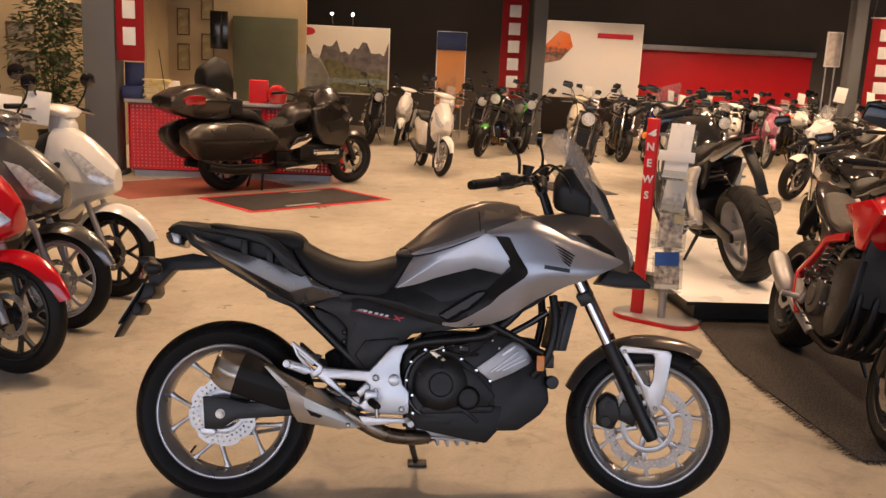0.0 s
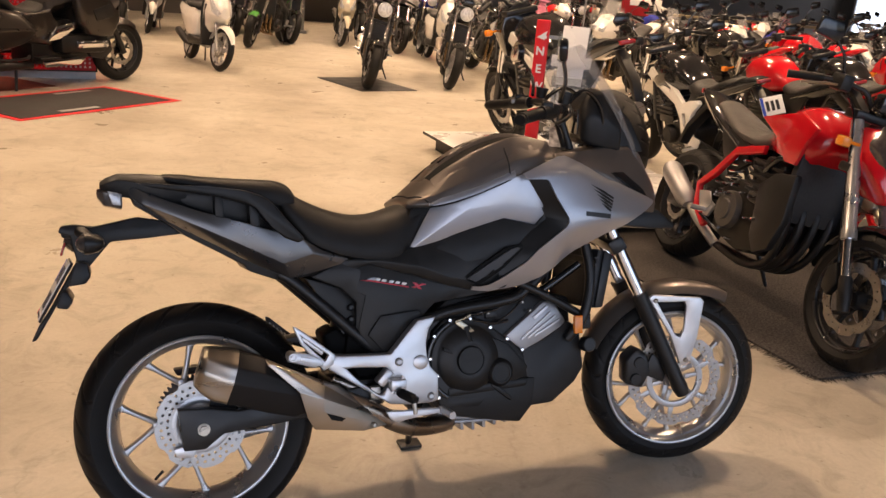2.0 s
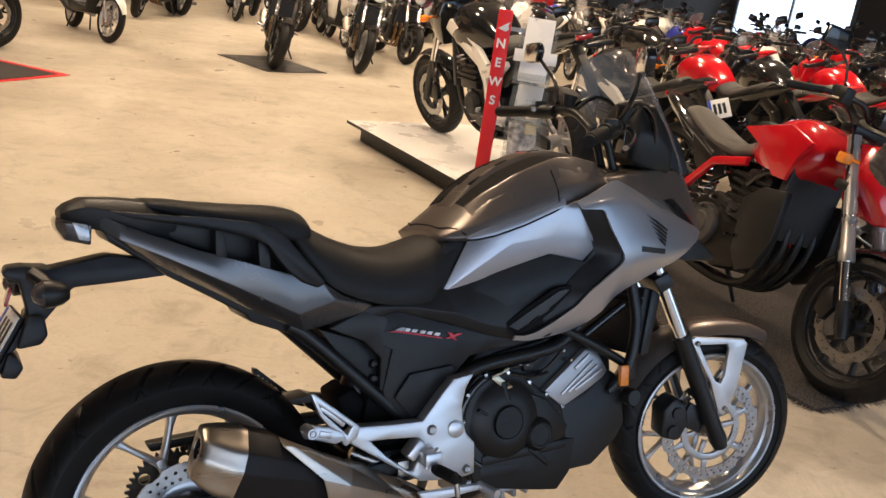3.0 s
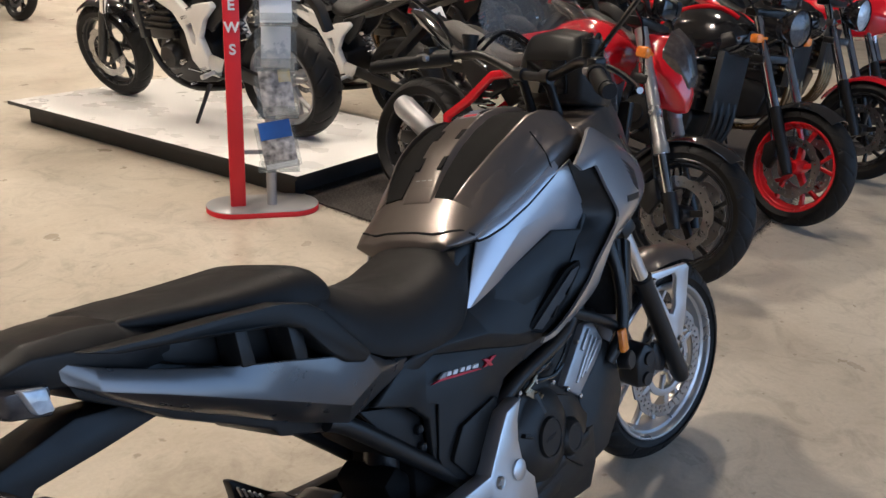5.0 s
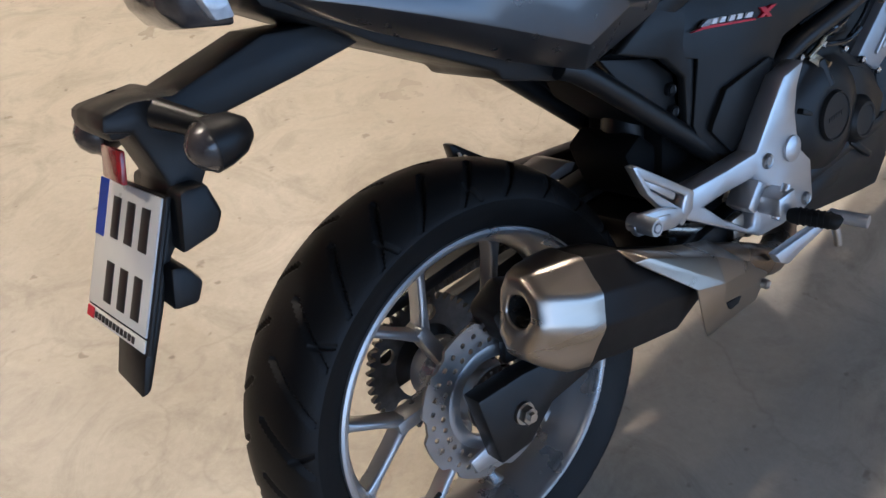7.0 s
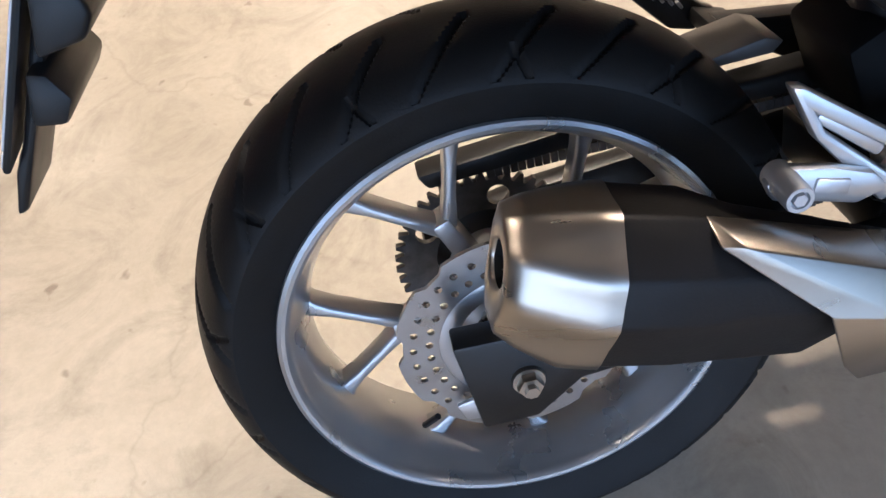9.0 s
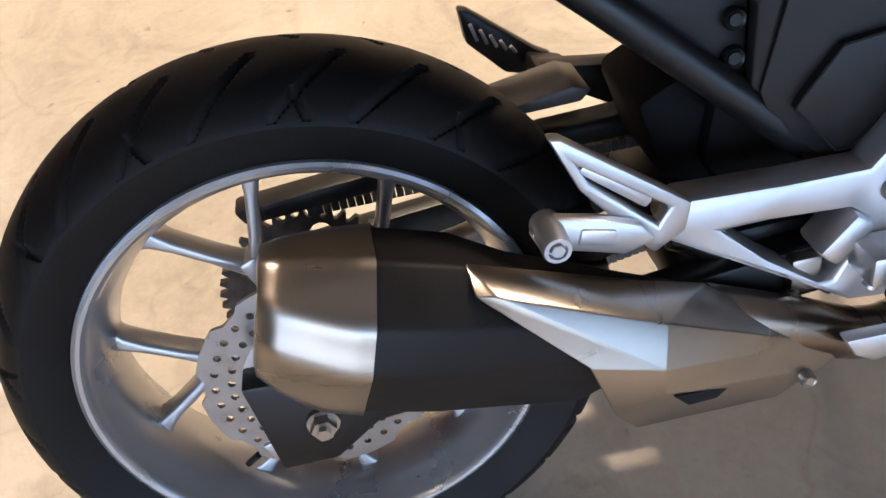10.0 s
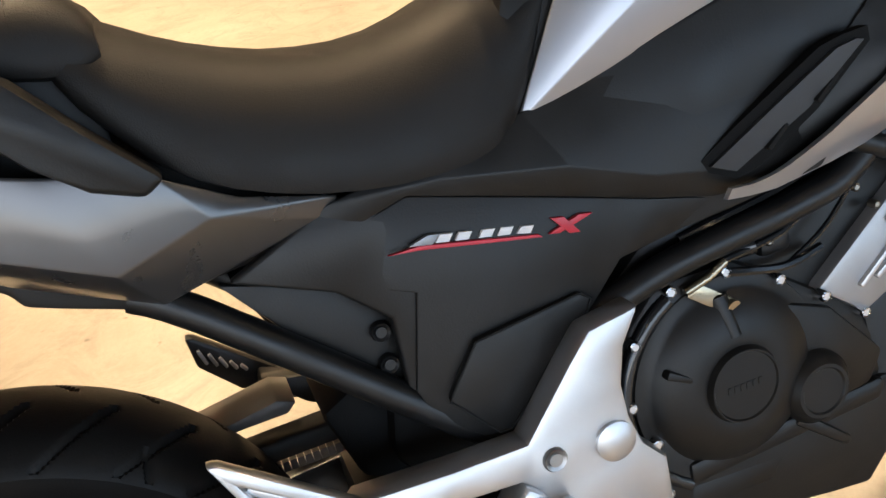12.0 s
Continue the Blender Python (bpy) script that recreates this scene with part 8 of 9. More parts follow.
    part("rear_body", subdivided(soften(half_body([(-0.42, [(0, 0.76), (0.06, 0.75), (0.08, 0.72), (0.06, 0.66)]), (-0.15, [(0, 0.76), (0.12, 0.74), (0.16, 0.66), (0.10, 0.50)]), (0.15, [(0, 0.74), (0.13, 0.72), (0.18, 0.58), (0.14, 0.38)]), (0.40, [(0, 0.72), (0.11, 0.70), (0.15, 0.55), (0.13, 0.34)]), (0.48, [(0, 0.62), (0.08, 0.60), (0.10, 0.50), (0.09, 0.36)])]), 0.012), 1, 0.5), paint, t)
    sr = [(x, [(0, zt), (w * 0.6, zt - 0.006), (w * 0.92, zt - 0.025), (w, zt - 0.06), (w * 0.8, zt - 0.075)]) for x, zt, w in ((-0.36, 0.82, 0.08), (-0.20, 0.84, 0.12), (0.02, 0.83, 0.14), (0.14, 0.79, 0.145), (0.36, 0.78, 0.12), (0.46, 0.76, 0.07))]
    part("seat", subdivided(half_body(sr), 1, 0.6), seat, t)
    part("tail_lamp", box(-0.445, -0.40, -0.06, 0.06, 0.68, 0.735, 0.01), M_REDLENS, t)
    part("grab_rail", tube([(-0.20, -0.13, 0.80), (-0.42, -0.10, 0.83), (-0.46, 0, 0.83), (-0.42, 0.10, 0.83), (-0.20, 0.13, 0.80)], 0.013, 8, smooth_pts=4), M_GREYMETAL, t)
    part("engine_case", join(prism([(-0.10, 0.33), (-0.08, 0.22), (0.40, 0.20), (0.44, 0.34), (0.2, 0.38)], 0.06, 0.14, 0.02), prism([(0.15, 0.36), (0.2, 0.22), (0.42, 0.24), (0.44, 0.38)], -0.1, 0.06, 0.02)), M_GREYMETAL, t)
    part("silencer", tube([(0.35, -0.11, 0.22), (0.2, -0.13, 0.24), (0.15, -0.135, 0.27), (-0.18, -0.14, 0.36), (-0.22, -0.14, 0.37)], [0.02, 0.03, 0.05, 0.052, 0.035], 14), M_BLACKP, t)
    part("handlebar_cover", UPB(subdivided(soften(half_body([(0.80, [(0, 1.00), (0.08, 1.00), (0.12, 0.985), (0.07, 0.965)]), (0.87, [(0, 1.03), (0.10, 1.025), (0.19, 1.0), (0.09, 0.955)]), (0.94, [(0, 1.02), (0.09, 1.015), (0.16, 0.99), (0.07, 0.945)]), (0.99, [(0, 0.985), (0.05, 0.98), (0.07, 0.965), (0.04, 0.945)])]), 0.008), 1, 0.4)), paint, t)
    part("steering_column", UPB(tube([(0.93, 0, 0.90), (1.08, 0, 0.50)], 0.05, 12)), M_BLACKP, t)
    for s in (-1, 1):
        part("grip", UPB(tube([(0.82, s * 0.36, 0.99), (0.86, s * 0.22, 1.0), (0.88, s * 0.10, 0.985)], [0.017, 0.016, 0.014], 10)), M_RUBBER, t)
        part("lever", UPB(tube([(0.90, s * 0.20, 0.99), (0.88, s * 0.34, 0.975)], 0.006, 6)), M_STEEL, t)
        part("mirror", UPB(join(tube([(0.88, s * 0.17, 1.0), (0.90, s * 0.22, 1.10), (0.87, s * 0.28, 1.17)], 0.006, 6, smooth_pts=3), moved(lathe([(0, 0.014), (0.04, 0.01), (0.058, 0.0), (0.058, -0.008), (0, -0.009)], 0, 0, 18), Matrix.Translation((0.86, s * 0.31, 1.19)) @ pose(0, 0, 0, 0, 0, -90) @ Matrix.Diagonal((1.2, 1, 0.85, 1))))), M_BLACKG, t)
    part("centre_stand", tube([(0.22, -0.14, 0.02), (0.26, -0.12, 0.13), (0.30, -0.1, 0.24), (0.30, 0.1, 0.24), (0.26, 0.12, 0.13), (0.22, 0.14, 0.02)], 0.01, 8), M_BLACKM, t)
    return t


def touring_bike(m, label, paint):
    t = thing("motorcycle", m, label, "touring motorcycle")
    wb = 1.69
    simple_wheel(t, "rear_wheel", 0, 0.315, 0.09, 0.205, M_BLACKRIM, 1, 72, 5, None, 0.14, 30)
    simple_wheel(t, "front_wheel", wb, 0.32, 0.065, 0.225, M_BLACKRIM, 2, 72, 5, None, 0.15, 15)
    for s in (-1, 1):
        part("fork_leg", tube([(wb, s * 0.1, 0.30), (wb - 0.30, s * 0.1, 0.92)], 0.03, 12), M_BLACKM, t)
        part("saddlebag", subdivided(soften(loft([[(x, s * y, z) for y, z in ((0.14, z1), (0.30, z1 - 0.02), (0.37, (z1 + z0) / 2), (0.30, z0), (0.16, z0))] for x, z0, z1 in ((-0.62, 0.54, 0.70), (-0.46, 0.38, 0.78), (0.0, 0.36, 0.80), (0.36, 0.44, 0.74), (0.48, 0.50, 0.64))]), 0.02), 1, 0.15), paint, t)
        part("bag_trim", prism([(-0.30, 0.755), (0.10, 0.755), (0.10, 0.775), (-0.30, 0.780)], s * 0.30 - 0.02, s * 0.30 + 0.02, 0.003), M_CHROME, t)
        part("engine_head", soften(box(0.78, 1.30, s * 0.20 - 0.10, s * 0.20 + 0.10, 0.34, 0.52), 0.03), M_ENGINE, t)
        part("head_cover", soften(box(0.92, 1.28, s * 0.33 - 0.03, s * 0.33 + 0.03, 0.40, 0.47), 0.015), M_CHROME, t)
        part("side_fairing", subdivided(soften(prism([(0.92, 0.92), (1.18, 1.02), (1.42, 0.88), (1.44, 0.66), (1.34, 0.50), (1.06, 0.52), (0.96, 0.66)], s * 0.31 - 0.05, s * 0.31 + 0.05), 0.03), 1, 0.3), paint, t)
        part("fairing_vent", prism([(1.10, 0.76), (1.30, 0.82), (1.36, 0.70), (1.14, 0.66)], s * 0.362 - 0.008, s * 0.362 + 0.008, 0.003), M_BLACKP, t)
        part("frame_cover", prism([(0.64, 0.46), (0.74, 0.60), (0.94, 0.645), (0.98, 0.60), (0.80, 0.49)], s * 0.27 - 0.02, s * 0.27 + 0.02, 0.01), M_CHROME, t)
        part("side_cover", prism([(0.35, 0.70), (0.72, 0.74), (0.86, 0.55), (0.70, 0.42), (0.40, 0.46)], s * 0.21 - 0.03, s * 0.21 + 0.03, 0.02), paint, t)
        part("crash_bar", tube([(0.42, s * 0.30, 0.34), (0.30, s * 0.36, 0.32), (-0.2, s * 0.36, 0.33), (-0.42, s * 0.30, 0.38)], 0.014, 8, smooth_pts=3), M_BLACKM, t)
        part("footboard", box(0.50, 0.72, s * 0.30 - 0.06, s * 0.30 + 0.06, 0.30, 0.325, 0.006), M_BLACKP, t)
        part("grip", tube([(0.84, s * 0.42, 1.06), (0.93, s * 0.30, 1.08)], 0.018, 10), M_RUBBER, t)
        part("handlebar", tube([(0.93, s * 0.30, 1.08), (1.02, s * 0.15, 1.05), (1.06, s * 0.0, 1.0)], 0.014, 8), M_BLACKM, t)
        part("mirror", soften(box(1.22, 1.32, s * 0.46 - 0.07, s * 0.46 + 0.07, 0.98, 1.08), 0.03), paint, t)
        part("trunk_speaker", join(soften(box(-0.10, 0.06, s * 0.24 - 0.05, s * 0.24 + 0.05, 0.86, 1.02), 0.03)), M_BLACKP, t)
        part("rear_lamp", soften(prism([(-0.62, 0.95), (-0.64, 1.0), (-0.56, 1.06), (-0.40, 1.045), (-0.42, 0.96)], s * 0.262 - 0.085, s * 0.262 + 0.085), 0.012), M_REDLENS, t)
        part("silencer", tube([(0.5, s * 0.22, 0.24), (0.0, s * 0.24, 0.25), (-0.35, s * 0.25, 0.30)], [0.03, 0.05, 0.045], 12), M_BLACKM, t)
        part("stand_leg", tube([(0.42, s * 0.10, 0.30), (0.36, s * 0.16, 0.0)], 0.014, 8), M_BLACKM, t)
    part("engine_block", prism([(0.55, 0.24), (0.55, 0.60), (0.95, 0.66), (1.22, 0.60), (1.25, 0.30), (1.0, 0.22)], -0.16, 0.16, 0.02), M_ENGINE, t)
    part("trunk", subdivided(soften(half_body([(-0.74, [(0, 1.03), (0.2, 1.02), (0.25, 0.985), (0.20, 0.91)]), (-0.54, [(0, 1.13), (0.22, 1.11), (0.33, 1.0), (0.27, 0.83)]), (-0.25, [(0, 1.17), (0.22, 1.14), (0.33, 1.0), (0.27, 0.79)]), (-0.04, [(0, 1.10), (0.2, 1.07), (0.28, 0.98), (0.22, 0.82)])]), 0.02), 1, 0.25), paint, t)
    part("pillion_backrest", soften(half_body([(-0.30, [(0, 1.34), (0.10, 1.32), (0.15, 1.24), (0.14, 1.12)]), (-0.12, [(0, 1.46), (0.10, 1.43), (0.18, 1.28), (0.16, 1.04)]), (0.0, [(0, 1.42), (0.10, 1.39), (0.17, 1.24), (0.15, 0.98)]), (0.05, [(0, 1.18), (0.06, 1.16), (0.1, 1.08), (0.08, 0.96)])]), 0.03), M_SEAT, t)
    part("seat", subdivided(half_body([(x, [(0, zt), (w * 0.6, zt - 0.008), (w * 0.93, zt - 0.03), (w, zt - 0.09), (w * 0.8, zt - 0.12)]) for x, zt, w in ((-0.06, 0.96, 0.14), (0.12, 0.92, 0.17), (0.26, 0.90, 0.17), (0.34, 0.86, 0.17), (0.42, 0.78, 0.18), (0.62, 0.77, 0.17), (0.74, 0.82, 0.13))]), 1, 0.6), M_SEAT, t)
    part("fuel_tank", subdivided(half_body([(x, [(0, zt), (w * 0.6, zt - 0.01), (w, zt - 0.09), (w * 0.95, zt - 0.2)]) for x, zt, w in ((0.70, 0.82, 0.12), (0.80, 0.93, 0.17), (0.96, 0.98, 0.20), (1.10, 0.98, 0.20), (1.18, 0.94, 0.16))]), 1, 0.7), paint, t)
    part("front_fairing", subdivided(soften(half_body([(1.00, [(0, 1.06), (0.18, 1.04), (0.30, 0.96), (0.28, 0.62)]), (1.12, [(0, 1.16), (0.18, 1.14), (0.36, 1.0), (0.30, 0.56)]), (1.28, [(0, 1.20), (0.20, 1.17), (0.38, 1.0), (0.30, 0.60)]), (1.46, [(0, 1.06), (0.16, 1.03), (0.26, 0.92), (0.2, 0.76)]), (1.58, [(0, 0.92), (0.08, 0.90), (0.12, 0.86), (0.08, 0.80)])]), 0.02), 1, 0.4), paint, t)
    scr = [[(xc + (xe - xc) * abs(q) ** 1.8, w * q, z) for q in [-1 + k / 5 for k in range(11)]] for xc, xe, z, w in ((1.36, 1.22, 1.14, 0.30), (1.30, 1.14, 1.30, 0.31), (1.22, 1.06, 1.46, 0.27), (1.17, 1.04, 1.54, 0.2))]
    sc2 = loft(scr, closed_ring=False)
    bmesh.ops.solidify(sc2, geom=list(sc2.faces), thickness=0.004)
    part("windscreen", sc2, M_SCREEN, t)
    arc = []
    for i in range(13):
        a = radians(170 - 120 * i / 12)
        arc.append([(wb + (0.345 - 0.07 * abs(q) ** 2.4) * math.cos(a), 0.085 * q, 0.32 + (0.345 - 0.07 * abs(q) ** 2.4) * math.sin(a)) for q in (-1, -0.7, -0.3, 0, 0.3, 0.7, 1)])
    f = loft(arc, closed_ring=False)
    bmesh.ops.solidify(f, geom=list(f.faces), thickness=0.005)
    part("front_mudguard", f, paint, t)
    for s in (-1, 1):
        part("mirror_stalk", tube([(1.20, s * 0.34, 1.02), (1.26, s * 0.40, 1.03)], 0.016, 8), M_BLACKP, t)
        part("indicator", soften(prism([(1.30, 0.86), (1.40, 0.90), (1.44, 0.82), (1.36, 0.78)], s * 0.345 - 0.02, s * 0.345 + 0.02), 0.008), M_LENS, t)
        part("bag_seam", tube([(-0.60, s * 0.345, 0.62), (-0.44, s * 0.372, 0.60), (0.0, s * 0.374, 0.60), (0.34, s * 0.365, 0.60)], 0.004, 6), M_HOLE, t)
        part("exhaust_cover", prism([(0.60, 0.27), (0.98, 0.31), (1.06, 0.28), (1.0, 0.23), (0.62, 0.22)], s * 0.25 - 0.02, s * 0.25 + 0.02, 0.008), M_CHROME, t)
        part("engine_stud", [bolt(x, -0.365, z, 0.011, 0.01) if s < 0 else mirrored(bolt(x, -0.365, z, 0.011, 0.01)) for x, z in ((0.96, 0.46), (1.10, 0.465), (1.24, 0.46), (0.96, 0.41), (1.24, 0.41))], M_CHROME, t)
        part("lower_cowl", prism([(1.06, 0.50), (1.34, 0.48), (1.40, 0.36), (1.30, 0.27), (1.12, 0.30)], s * 0.25 - 0.03, s * 0.25 + 0.03, 0.02), M_BLACKP, t)
        part("seat_rail", tube([(0.36, s * 0.20, 0.74), (0.52, s * 0.215, 0.71), (0.74, s * 0.20, 0.75)], 0.010, 8, smooth_pts=3), M_CHROME, t)
        part("trunk_hinge", soften(box(-0.66, -0.60, s * 0.20 - 0.03, s * 0.20 + 0.03, 0.965, 0.985), 0.004), M_CHROME, t)
    part("trunk_seam", tube([(-0.74, -0.2, 0.985), (-0.54, -0.332, 1.0), (-0.25, -0.332, 1.0), (-0.05, -0.29, 0.985)], 0.005, 6), M_HOLE, t)
    part("instrument", soften(box(1.05, 1.14, -0.16, 0.16, 1.05, 1.13), 0.02), M_BLACKP, t)
    part("seat_divider", soften(box(0.30, 0.36, -0.16, 0.16, 0.80, 0.905), 0.02), M_SEAT, t)
    part("aerial", tube([(-0.55, 0.28, 1.0), (-0.62, 0.28, 1.5)], 0.004, 6), M_BLACKM, t)
    return t


def card(x, y, z, rz, tilt, label="white price card hung on a handlebar"):
    ob = new("price_card", link_mesh("price_card", box(-0.075, 0.075, -0.002, 0.002, -0.21, 0.0, 0.001), M_PAPER))
    ob.matrix_world = pose(x, y, z, tilt, 8, rz)
    return tagged(ob, label, "price card", "price cards")


# ---- the parked row on the black runner
naked_bike(place((2.99, 1.97), (2.76, 0.33), 1.48, 11, 1.04, 0.012), "red and black naked motorcycle with red frame, on a black runner", M_RED, M_BLACKPT, M_BLACKRIM, M_RED, wb=1.48, turn=4, fork_mat=M_RIM, low=0.01, usd=True, wing=M_RED, fine=True, mask=M_RED, pipes=M_BLACKM, seat_mat=M_GREYSEAT, silencer_mat=M_CASTGREY)
naked_bike(place((4.15, 1.72), (3.97, 0.20), 1.44, 11, 1.04, 0.012), "black naked motorcycle with bright red wheel rims", M_BLACKPT, M_BLACKPT, M_REDRIM, M_BLACKM, wb=1.44, turn=-14, fine=True, stripe=M_RED, pipes=M_BLACKM)
naked_bike(place((5.32, 1.66), (5.22, 0.14), 1.44, 11, 1.04, 0.012), "black and red naked motorcycle on a black runner", M_BLACKPT, M_RED, M_BLACKRIM, M_BLACKM, wb=1.44, turn=-10)
naked_bike(place((6.4, 1.7), (6.35, 0.2), 1.44, 11, 1.04), "red faired motorcycle at the end of the row", M_RED, M_RED, M_BLACKRIM, M_BLACKM, wb=1.44, fairing=M_RED)
naked_bike(place((3.17, 2.92), (3.15, 4.70), 1.52, 12, 1.12, 0.15), "black motorcycle with a white frame, on the white platform", M_BLACKPT, M_BLACKPT, M_BLACKRIM, M_WHITEPT, wb=1.52, trellis=True, fat=0.10, turn=5, fine=True, fairing=M_BLACKPT, mirrors=False, pipes=M_BLACKM, rear_rim=M_GREYMETAL)
naked_bike(place((4.42, 3.0), (4.5, 4.6), 1.46, 12, 1.04), "black motorcycle with a white frame beside the platform", M_BLACKPT, M_BLACKPT, M_BLACKRIM, M_WHITEPT, wb=1.46, trellis=True, pipes=M_BLACKM, numbered=True)
row = []
for (x, y), pt, ac, fr in (((5.5, 3.2), M_RED, M_BLACKPT, None), ((6.5, 3.4), M_BLACKPT, M_RED, M_BLACKPT), ((7.4, 3.3), M_RED, M_RED, M_RED)):
    row.append(naked_bike(place((x, y), (x + 0.1, y + 1.5), 1.44, 12, 1.04), "red and black sports motorcycle in the second row", pt, ac, M_BLACKRIM, M_BLACKM, wb=1.44, fairing=fr, group="second row of motorcycles"))
for k, (x, y, turned) in enumerate(((8.4, 3.4, 84), (9.5, 3.2, 90), (10.7, 3.5, 80), (12.0, 3.3, 88), (7.3, 6.0, 95), (8.6, 6.2, 86), (10.0, 6.0, 92), (11.4, 6.2, 84))):
    copy_thing(row[(1, 2, 1, 0)[k % 4]], pose(x, y, 0, 0, 0, turned) @ pose(0, 0, 0, -12, 0, 0) @ Matrix.Scale(1.04, 4))
# ---- scooters on the left
scooter(place((-2.55, 2.84), (-1.22, 2.56), 1.28, 8, 1.06), "white scooter with a clear head lamp, on its stand", M_WHITEPT, M_BLACKRIM, "row of scooters", -8, fine=True)
scooter(place((-2.61, 2.04), (-1.28, 1.83), 1.28, 8, 1.06), "grey metallic scooter with silver wheels", M_GREYPT, M_RIM, "row of scooters", -6, fine=True)
scooter(place((-2.55, 1.42), (-1.25, 1.10), 1.28, 8, 1.06), "red scooter with black wheels", M_RED, M_BLACKRIM, "row of scooters", -6, fine=True)
card(-1.66, 2.62, 1.30, 20, -10)
card(-1.98, 2.95, 1.25, 30, -10)
# ---- middle of the hall
touring_bike(place((-1.43, 7.48), (-0.04, 8.63), 1.69, 0, 1.08), "large dark bronze-black touring motorcycle with luggage, on its centre stand", M_TOURER)
scooter(place((1.0, 10.98), (1.24, 9.76), 1.28, 6, 1.04), "white scooter standing alone on the open floor", M_WHITEPT, M_RIM, "", 10, fine=True)
naked_bike(place((2.9, 14.1), (2.15, 12.95), 1.46, 8, 1.02), "black off-road motorcycle with green guards beside a pillar", M_BLACKPT, M_GREENPT, M_BLACKRIM, M_BLACKM, wb=1.46, tall=0.1, turn=12)
naked_bike(place((3.35, 9.95), (2.93, 8.52), 1.44, 9, 1.04), "black naked motorcycle on a small dark sheet", M_BROWNPT, M_BLACKPT, M_BLACKRIM, M_BLACKM, wb=1.44, turn=8)
flat_thing("floor_sheet", moved(box(-0.42, 0.42, -0.6, 0.6, 0.001, 0.007, 0.002), pose(3.05, 8.95, 0, 0, 0, 14)), M_BLACKEDGE, "small dark rubber sheet with a pale edge", "mat")
naked_bike(place((4.6, 10.1), (4.12, 8.72), 1.44, 9, 1.04), "black naked motorcycle with chrome fork tubes", M_BLACKPT, M_BLACKPT, M_RIM, M_BLACKM, wb=1.44, turn=8, group="front row of motorcycles")
naked_bike(place((7.35, 9.3), (6.08, 8.66), 1.44, 9, 1.06), "white sports motorcycle with a pale fairing", M_BLACKPT, M_WHITEPT, M_BLACKRIM, M_BLACKM, wb=1.44, turn=8, fairing=M_WHITEPT, group="front row of motorcycles")
card(6.75, 8.95, 1.55, -30, -12)
card(7.05, 8.75, 1.50, 20, -12)
rb = random.Random(11)
protos = [
    naked_bike(place((5.5, 11.3), (5.35, 9.9), 1.43, 9), "black naked motorcycle in the packed rows", M_BLACKPT, M_BLACKPT, M_BLACKRIM, M_BLACKM, turn=10, group="packed rows of motorcycles"),
    naked_bike(place((8.3, 11.0), (8.1, 9.6), 1.43, 9), "dark grey motorcycle with a fairing in the packed rows", M_GREYPT, M_BLACKPT, M_RIM, M_BLACKM, turn=-8, fairing=M_GREYPT, group="packed rows of motorcycles"),
    naked_bike(place((9.3, 10.6), (9.1, 9.2), 1.43, 9), "red and white motorcycle in the packed rows", M_RED, M_WHITEPT, M_BLACKRIM, M_BLACKM, turn=6, fairing=M_WHITEPT, group="packed rows of motorcycles"),
    naked_bike(place((10.3, 10.5), (10.1, 9.1), 1.43, 9), "blue and black motorcycle in the packed rows", M_BLUEPT, M_BLACKPT, M_RIM, M_BLACKM, turn=9, group="packed rows of motorcycles"),
    scooter(place((7.80, 14.1), (7.50, 12.95), 1.28, 7), "metallic pink scooter in the packed rows", M_PINK, M_RIM, "packed rows of motorcycles", 8),
    scooter(place((7.15, 14.5), (6.92, 13.35), 1.28, 7), "white scooter in the packed rows", M_WHITEPT, M_RIM, "packed rows of motorcycles", 8),
    scooter(place((4.25, 15.0), (3.95, 13.85), 1.28, 7), "cream scooter in the packed rows", M_CREAMPT, M_RIM, "packed rows of motorcycles", 12),
]
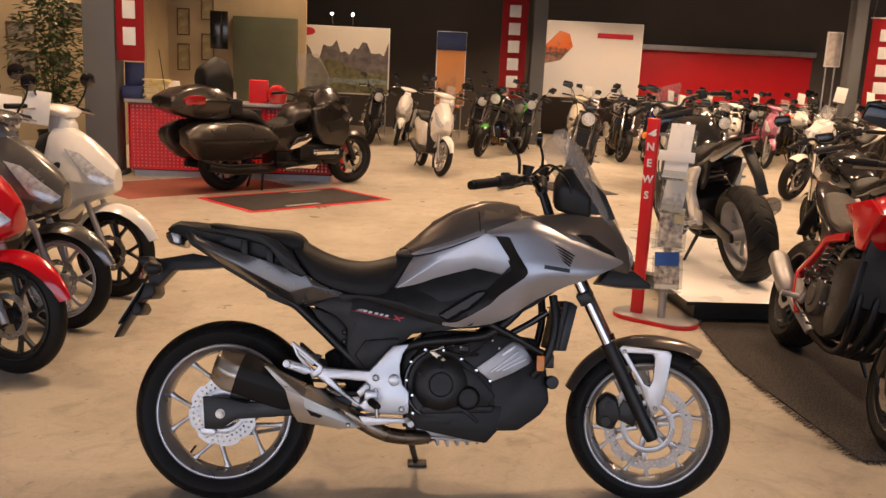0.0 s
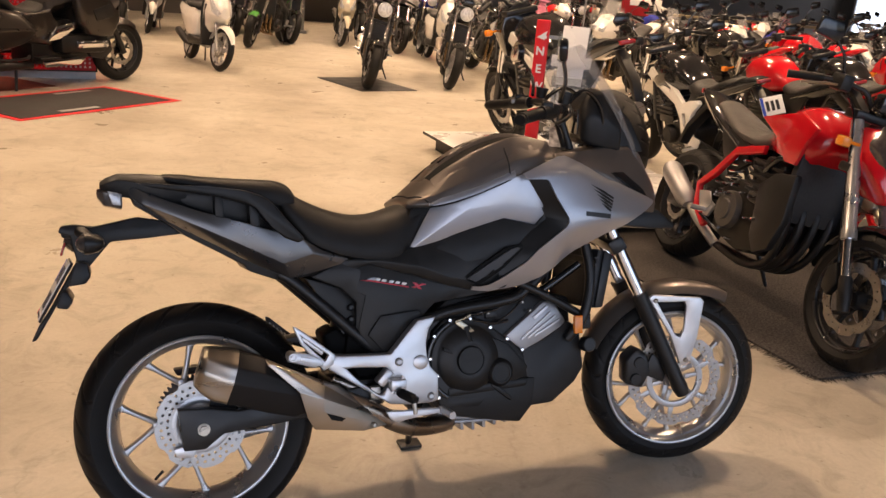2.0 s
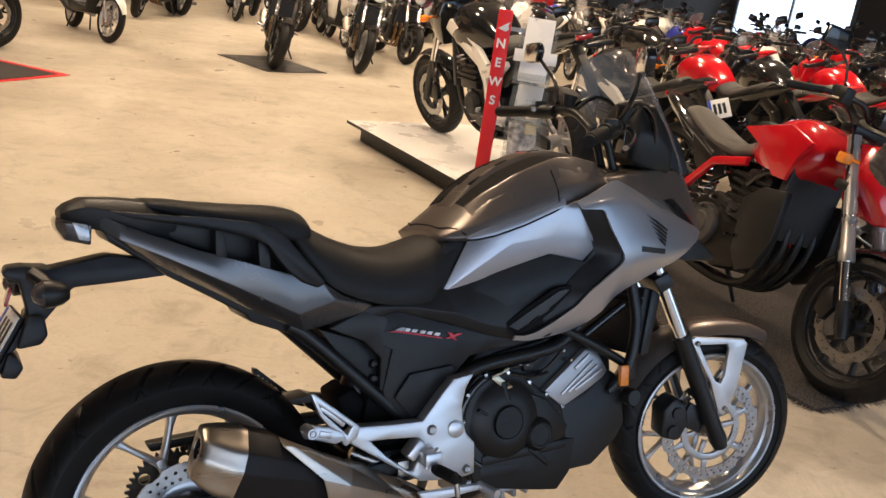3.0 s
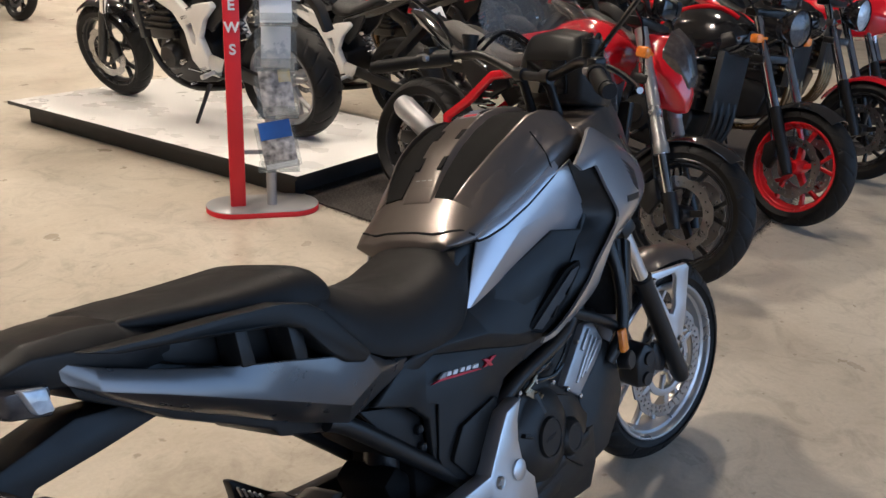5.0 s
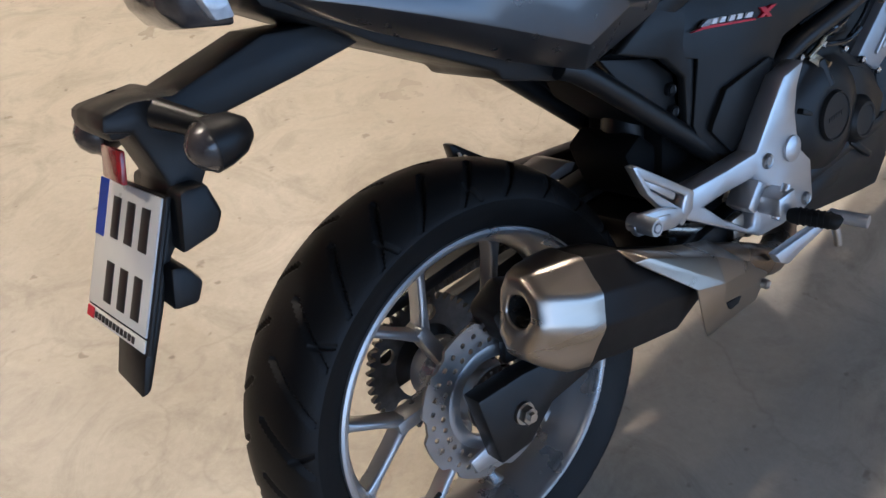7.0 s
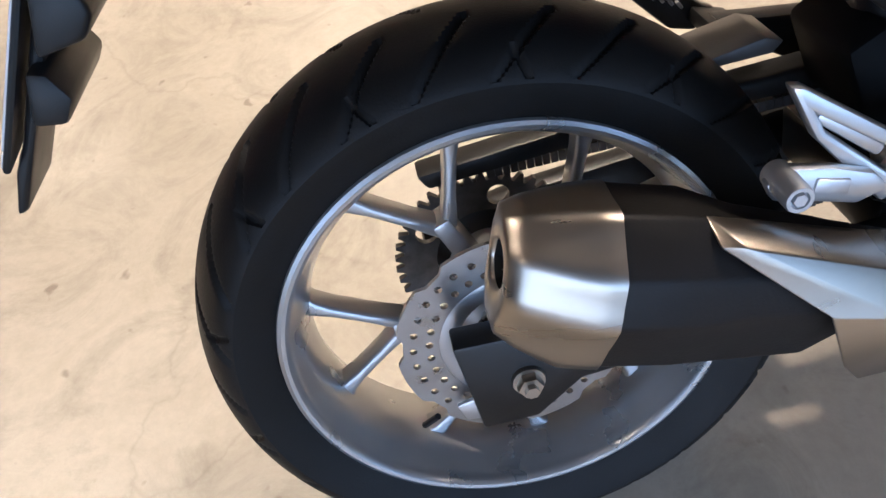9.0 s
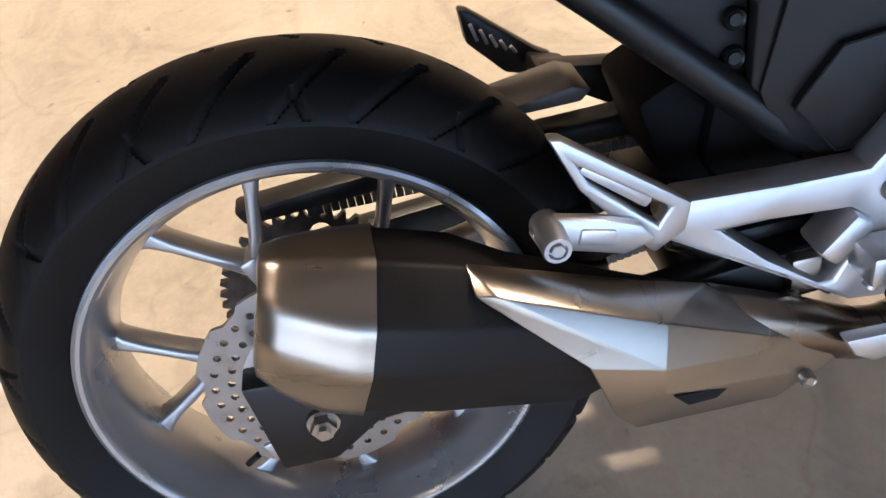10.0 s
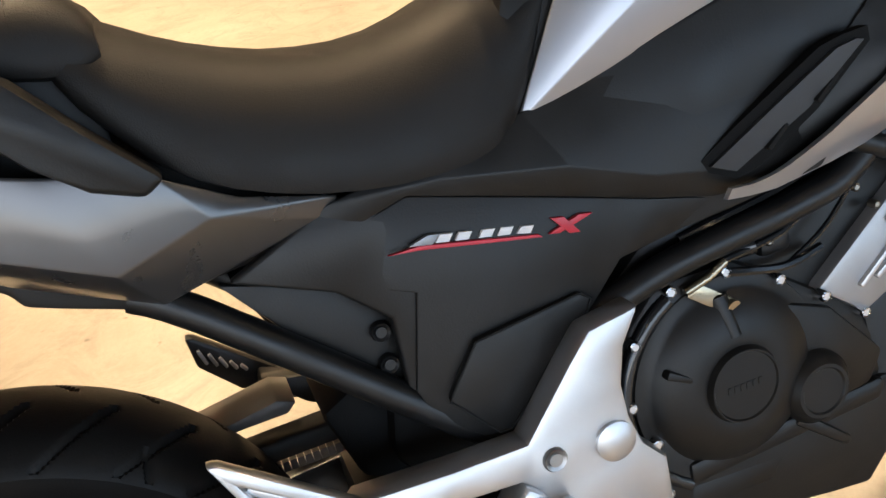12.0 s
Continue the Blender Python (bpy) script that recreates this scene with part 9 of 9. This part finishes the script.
spots = [(5.2, 12.6, 5), (8.7, 13.3, 1), (9.6, 13.4, 3), (10.5, 13.0, 0), (11.5, 12.6, 2), (4.9, 14.4, 0), (5.7, 14.6, 3), (6.6, 15.0, 1), (7.5, 15.2, 0), (8.4, 15.1, 2), (9.3, 15.3, 0), (10.2, 15.2, 1), (11.1, 15.0, 5), (4.6, 16.6, 1), (5.5, 16.9, 0), (6.4, 17.0, 2), (7.3, 17.2, 3), (8.2, 17.0, 0), (9.1, 17.3, 1), (10.0, 17.1, 0), (10.9, 17.2, 2), (11.4, 10.3, 0), (12.4, 10.6, 1), (12.6, 8.8, 0), (11.4, 7.6, 3), (10.2, 6.6, 0), (9.2, 5.8, 1), (8.6, 7.4, 2), (12.6, 13.6, 0), (0.0, 15.9, 0), (0.75, 15.8, 5), (1.5, 15.2, 2), (2.3, 16.0, 0), (3.1, 15.3, 3), (2.9, 17.0, 1), (3.7, 17.4, 0), (5.9, 12.9, 1)]
for x, y, k in spots:
    s = protos[k]
    copy_thing(s, pose(x, y, 0, 0, 0, -98 + rb.uniform(-14, 14)) @ pose(0, 0, 0, -9, 0, 0))
for x, y, k in ((13.0, 11.6, 0), (14.2, 12.4, 2), (15.6, 12.0, 0), (16.8, 13.0, 3), (12.8, 13.6, 1), (18.0, 11.5, 0)):
    copy_thing(protos[k], pose(x, y, 0, 0, 0, -98 + rb.uniform(-14, 14)) @ pose(0, 0, 0, -9, 0, 0))
for x, y, z in ((4.33, 14.15, 1.35), (5.5, 12.0, 1.3), (9.6, 12.2, 1.3), (7.6, 13.9, 1.35), (8.5, 13.9, 1.4), (5.8, 13.6, 1.35), (10.6, 14.0, 1.35), (6.7, 14.0, 1.35)):
    card(x, y, z, rb.uniform(-30, 30), -10)

# ---- low display benches at the far end
for x, y in ((14.2, 17.6), (16.7, 16.6)):
    bench = thing("display_bench", pose(x, y, 0, 0, 0, -38), "low beige display bench with an orange-red front band", "display bench", "display benches")
    part("bench_top", box(-1.1, 1.1, -0.35, 0.35, 0.82, 0.88, 0.01), M_CREAM, bench)
    part("body", box(-1.05, 1.05, -0.3, 0.3, 0.0, 0.82, 0.01), M_GREYMETAL, bench)
    part("front_band", box(-1.04, 1.04, -0.312, -0.302, 0.42, 0.62, 0.002), M_REDPAINT, bench, "orange-red front band")
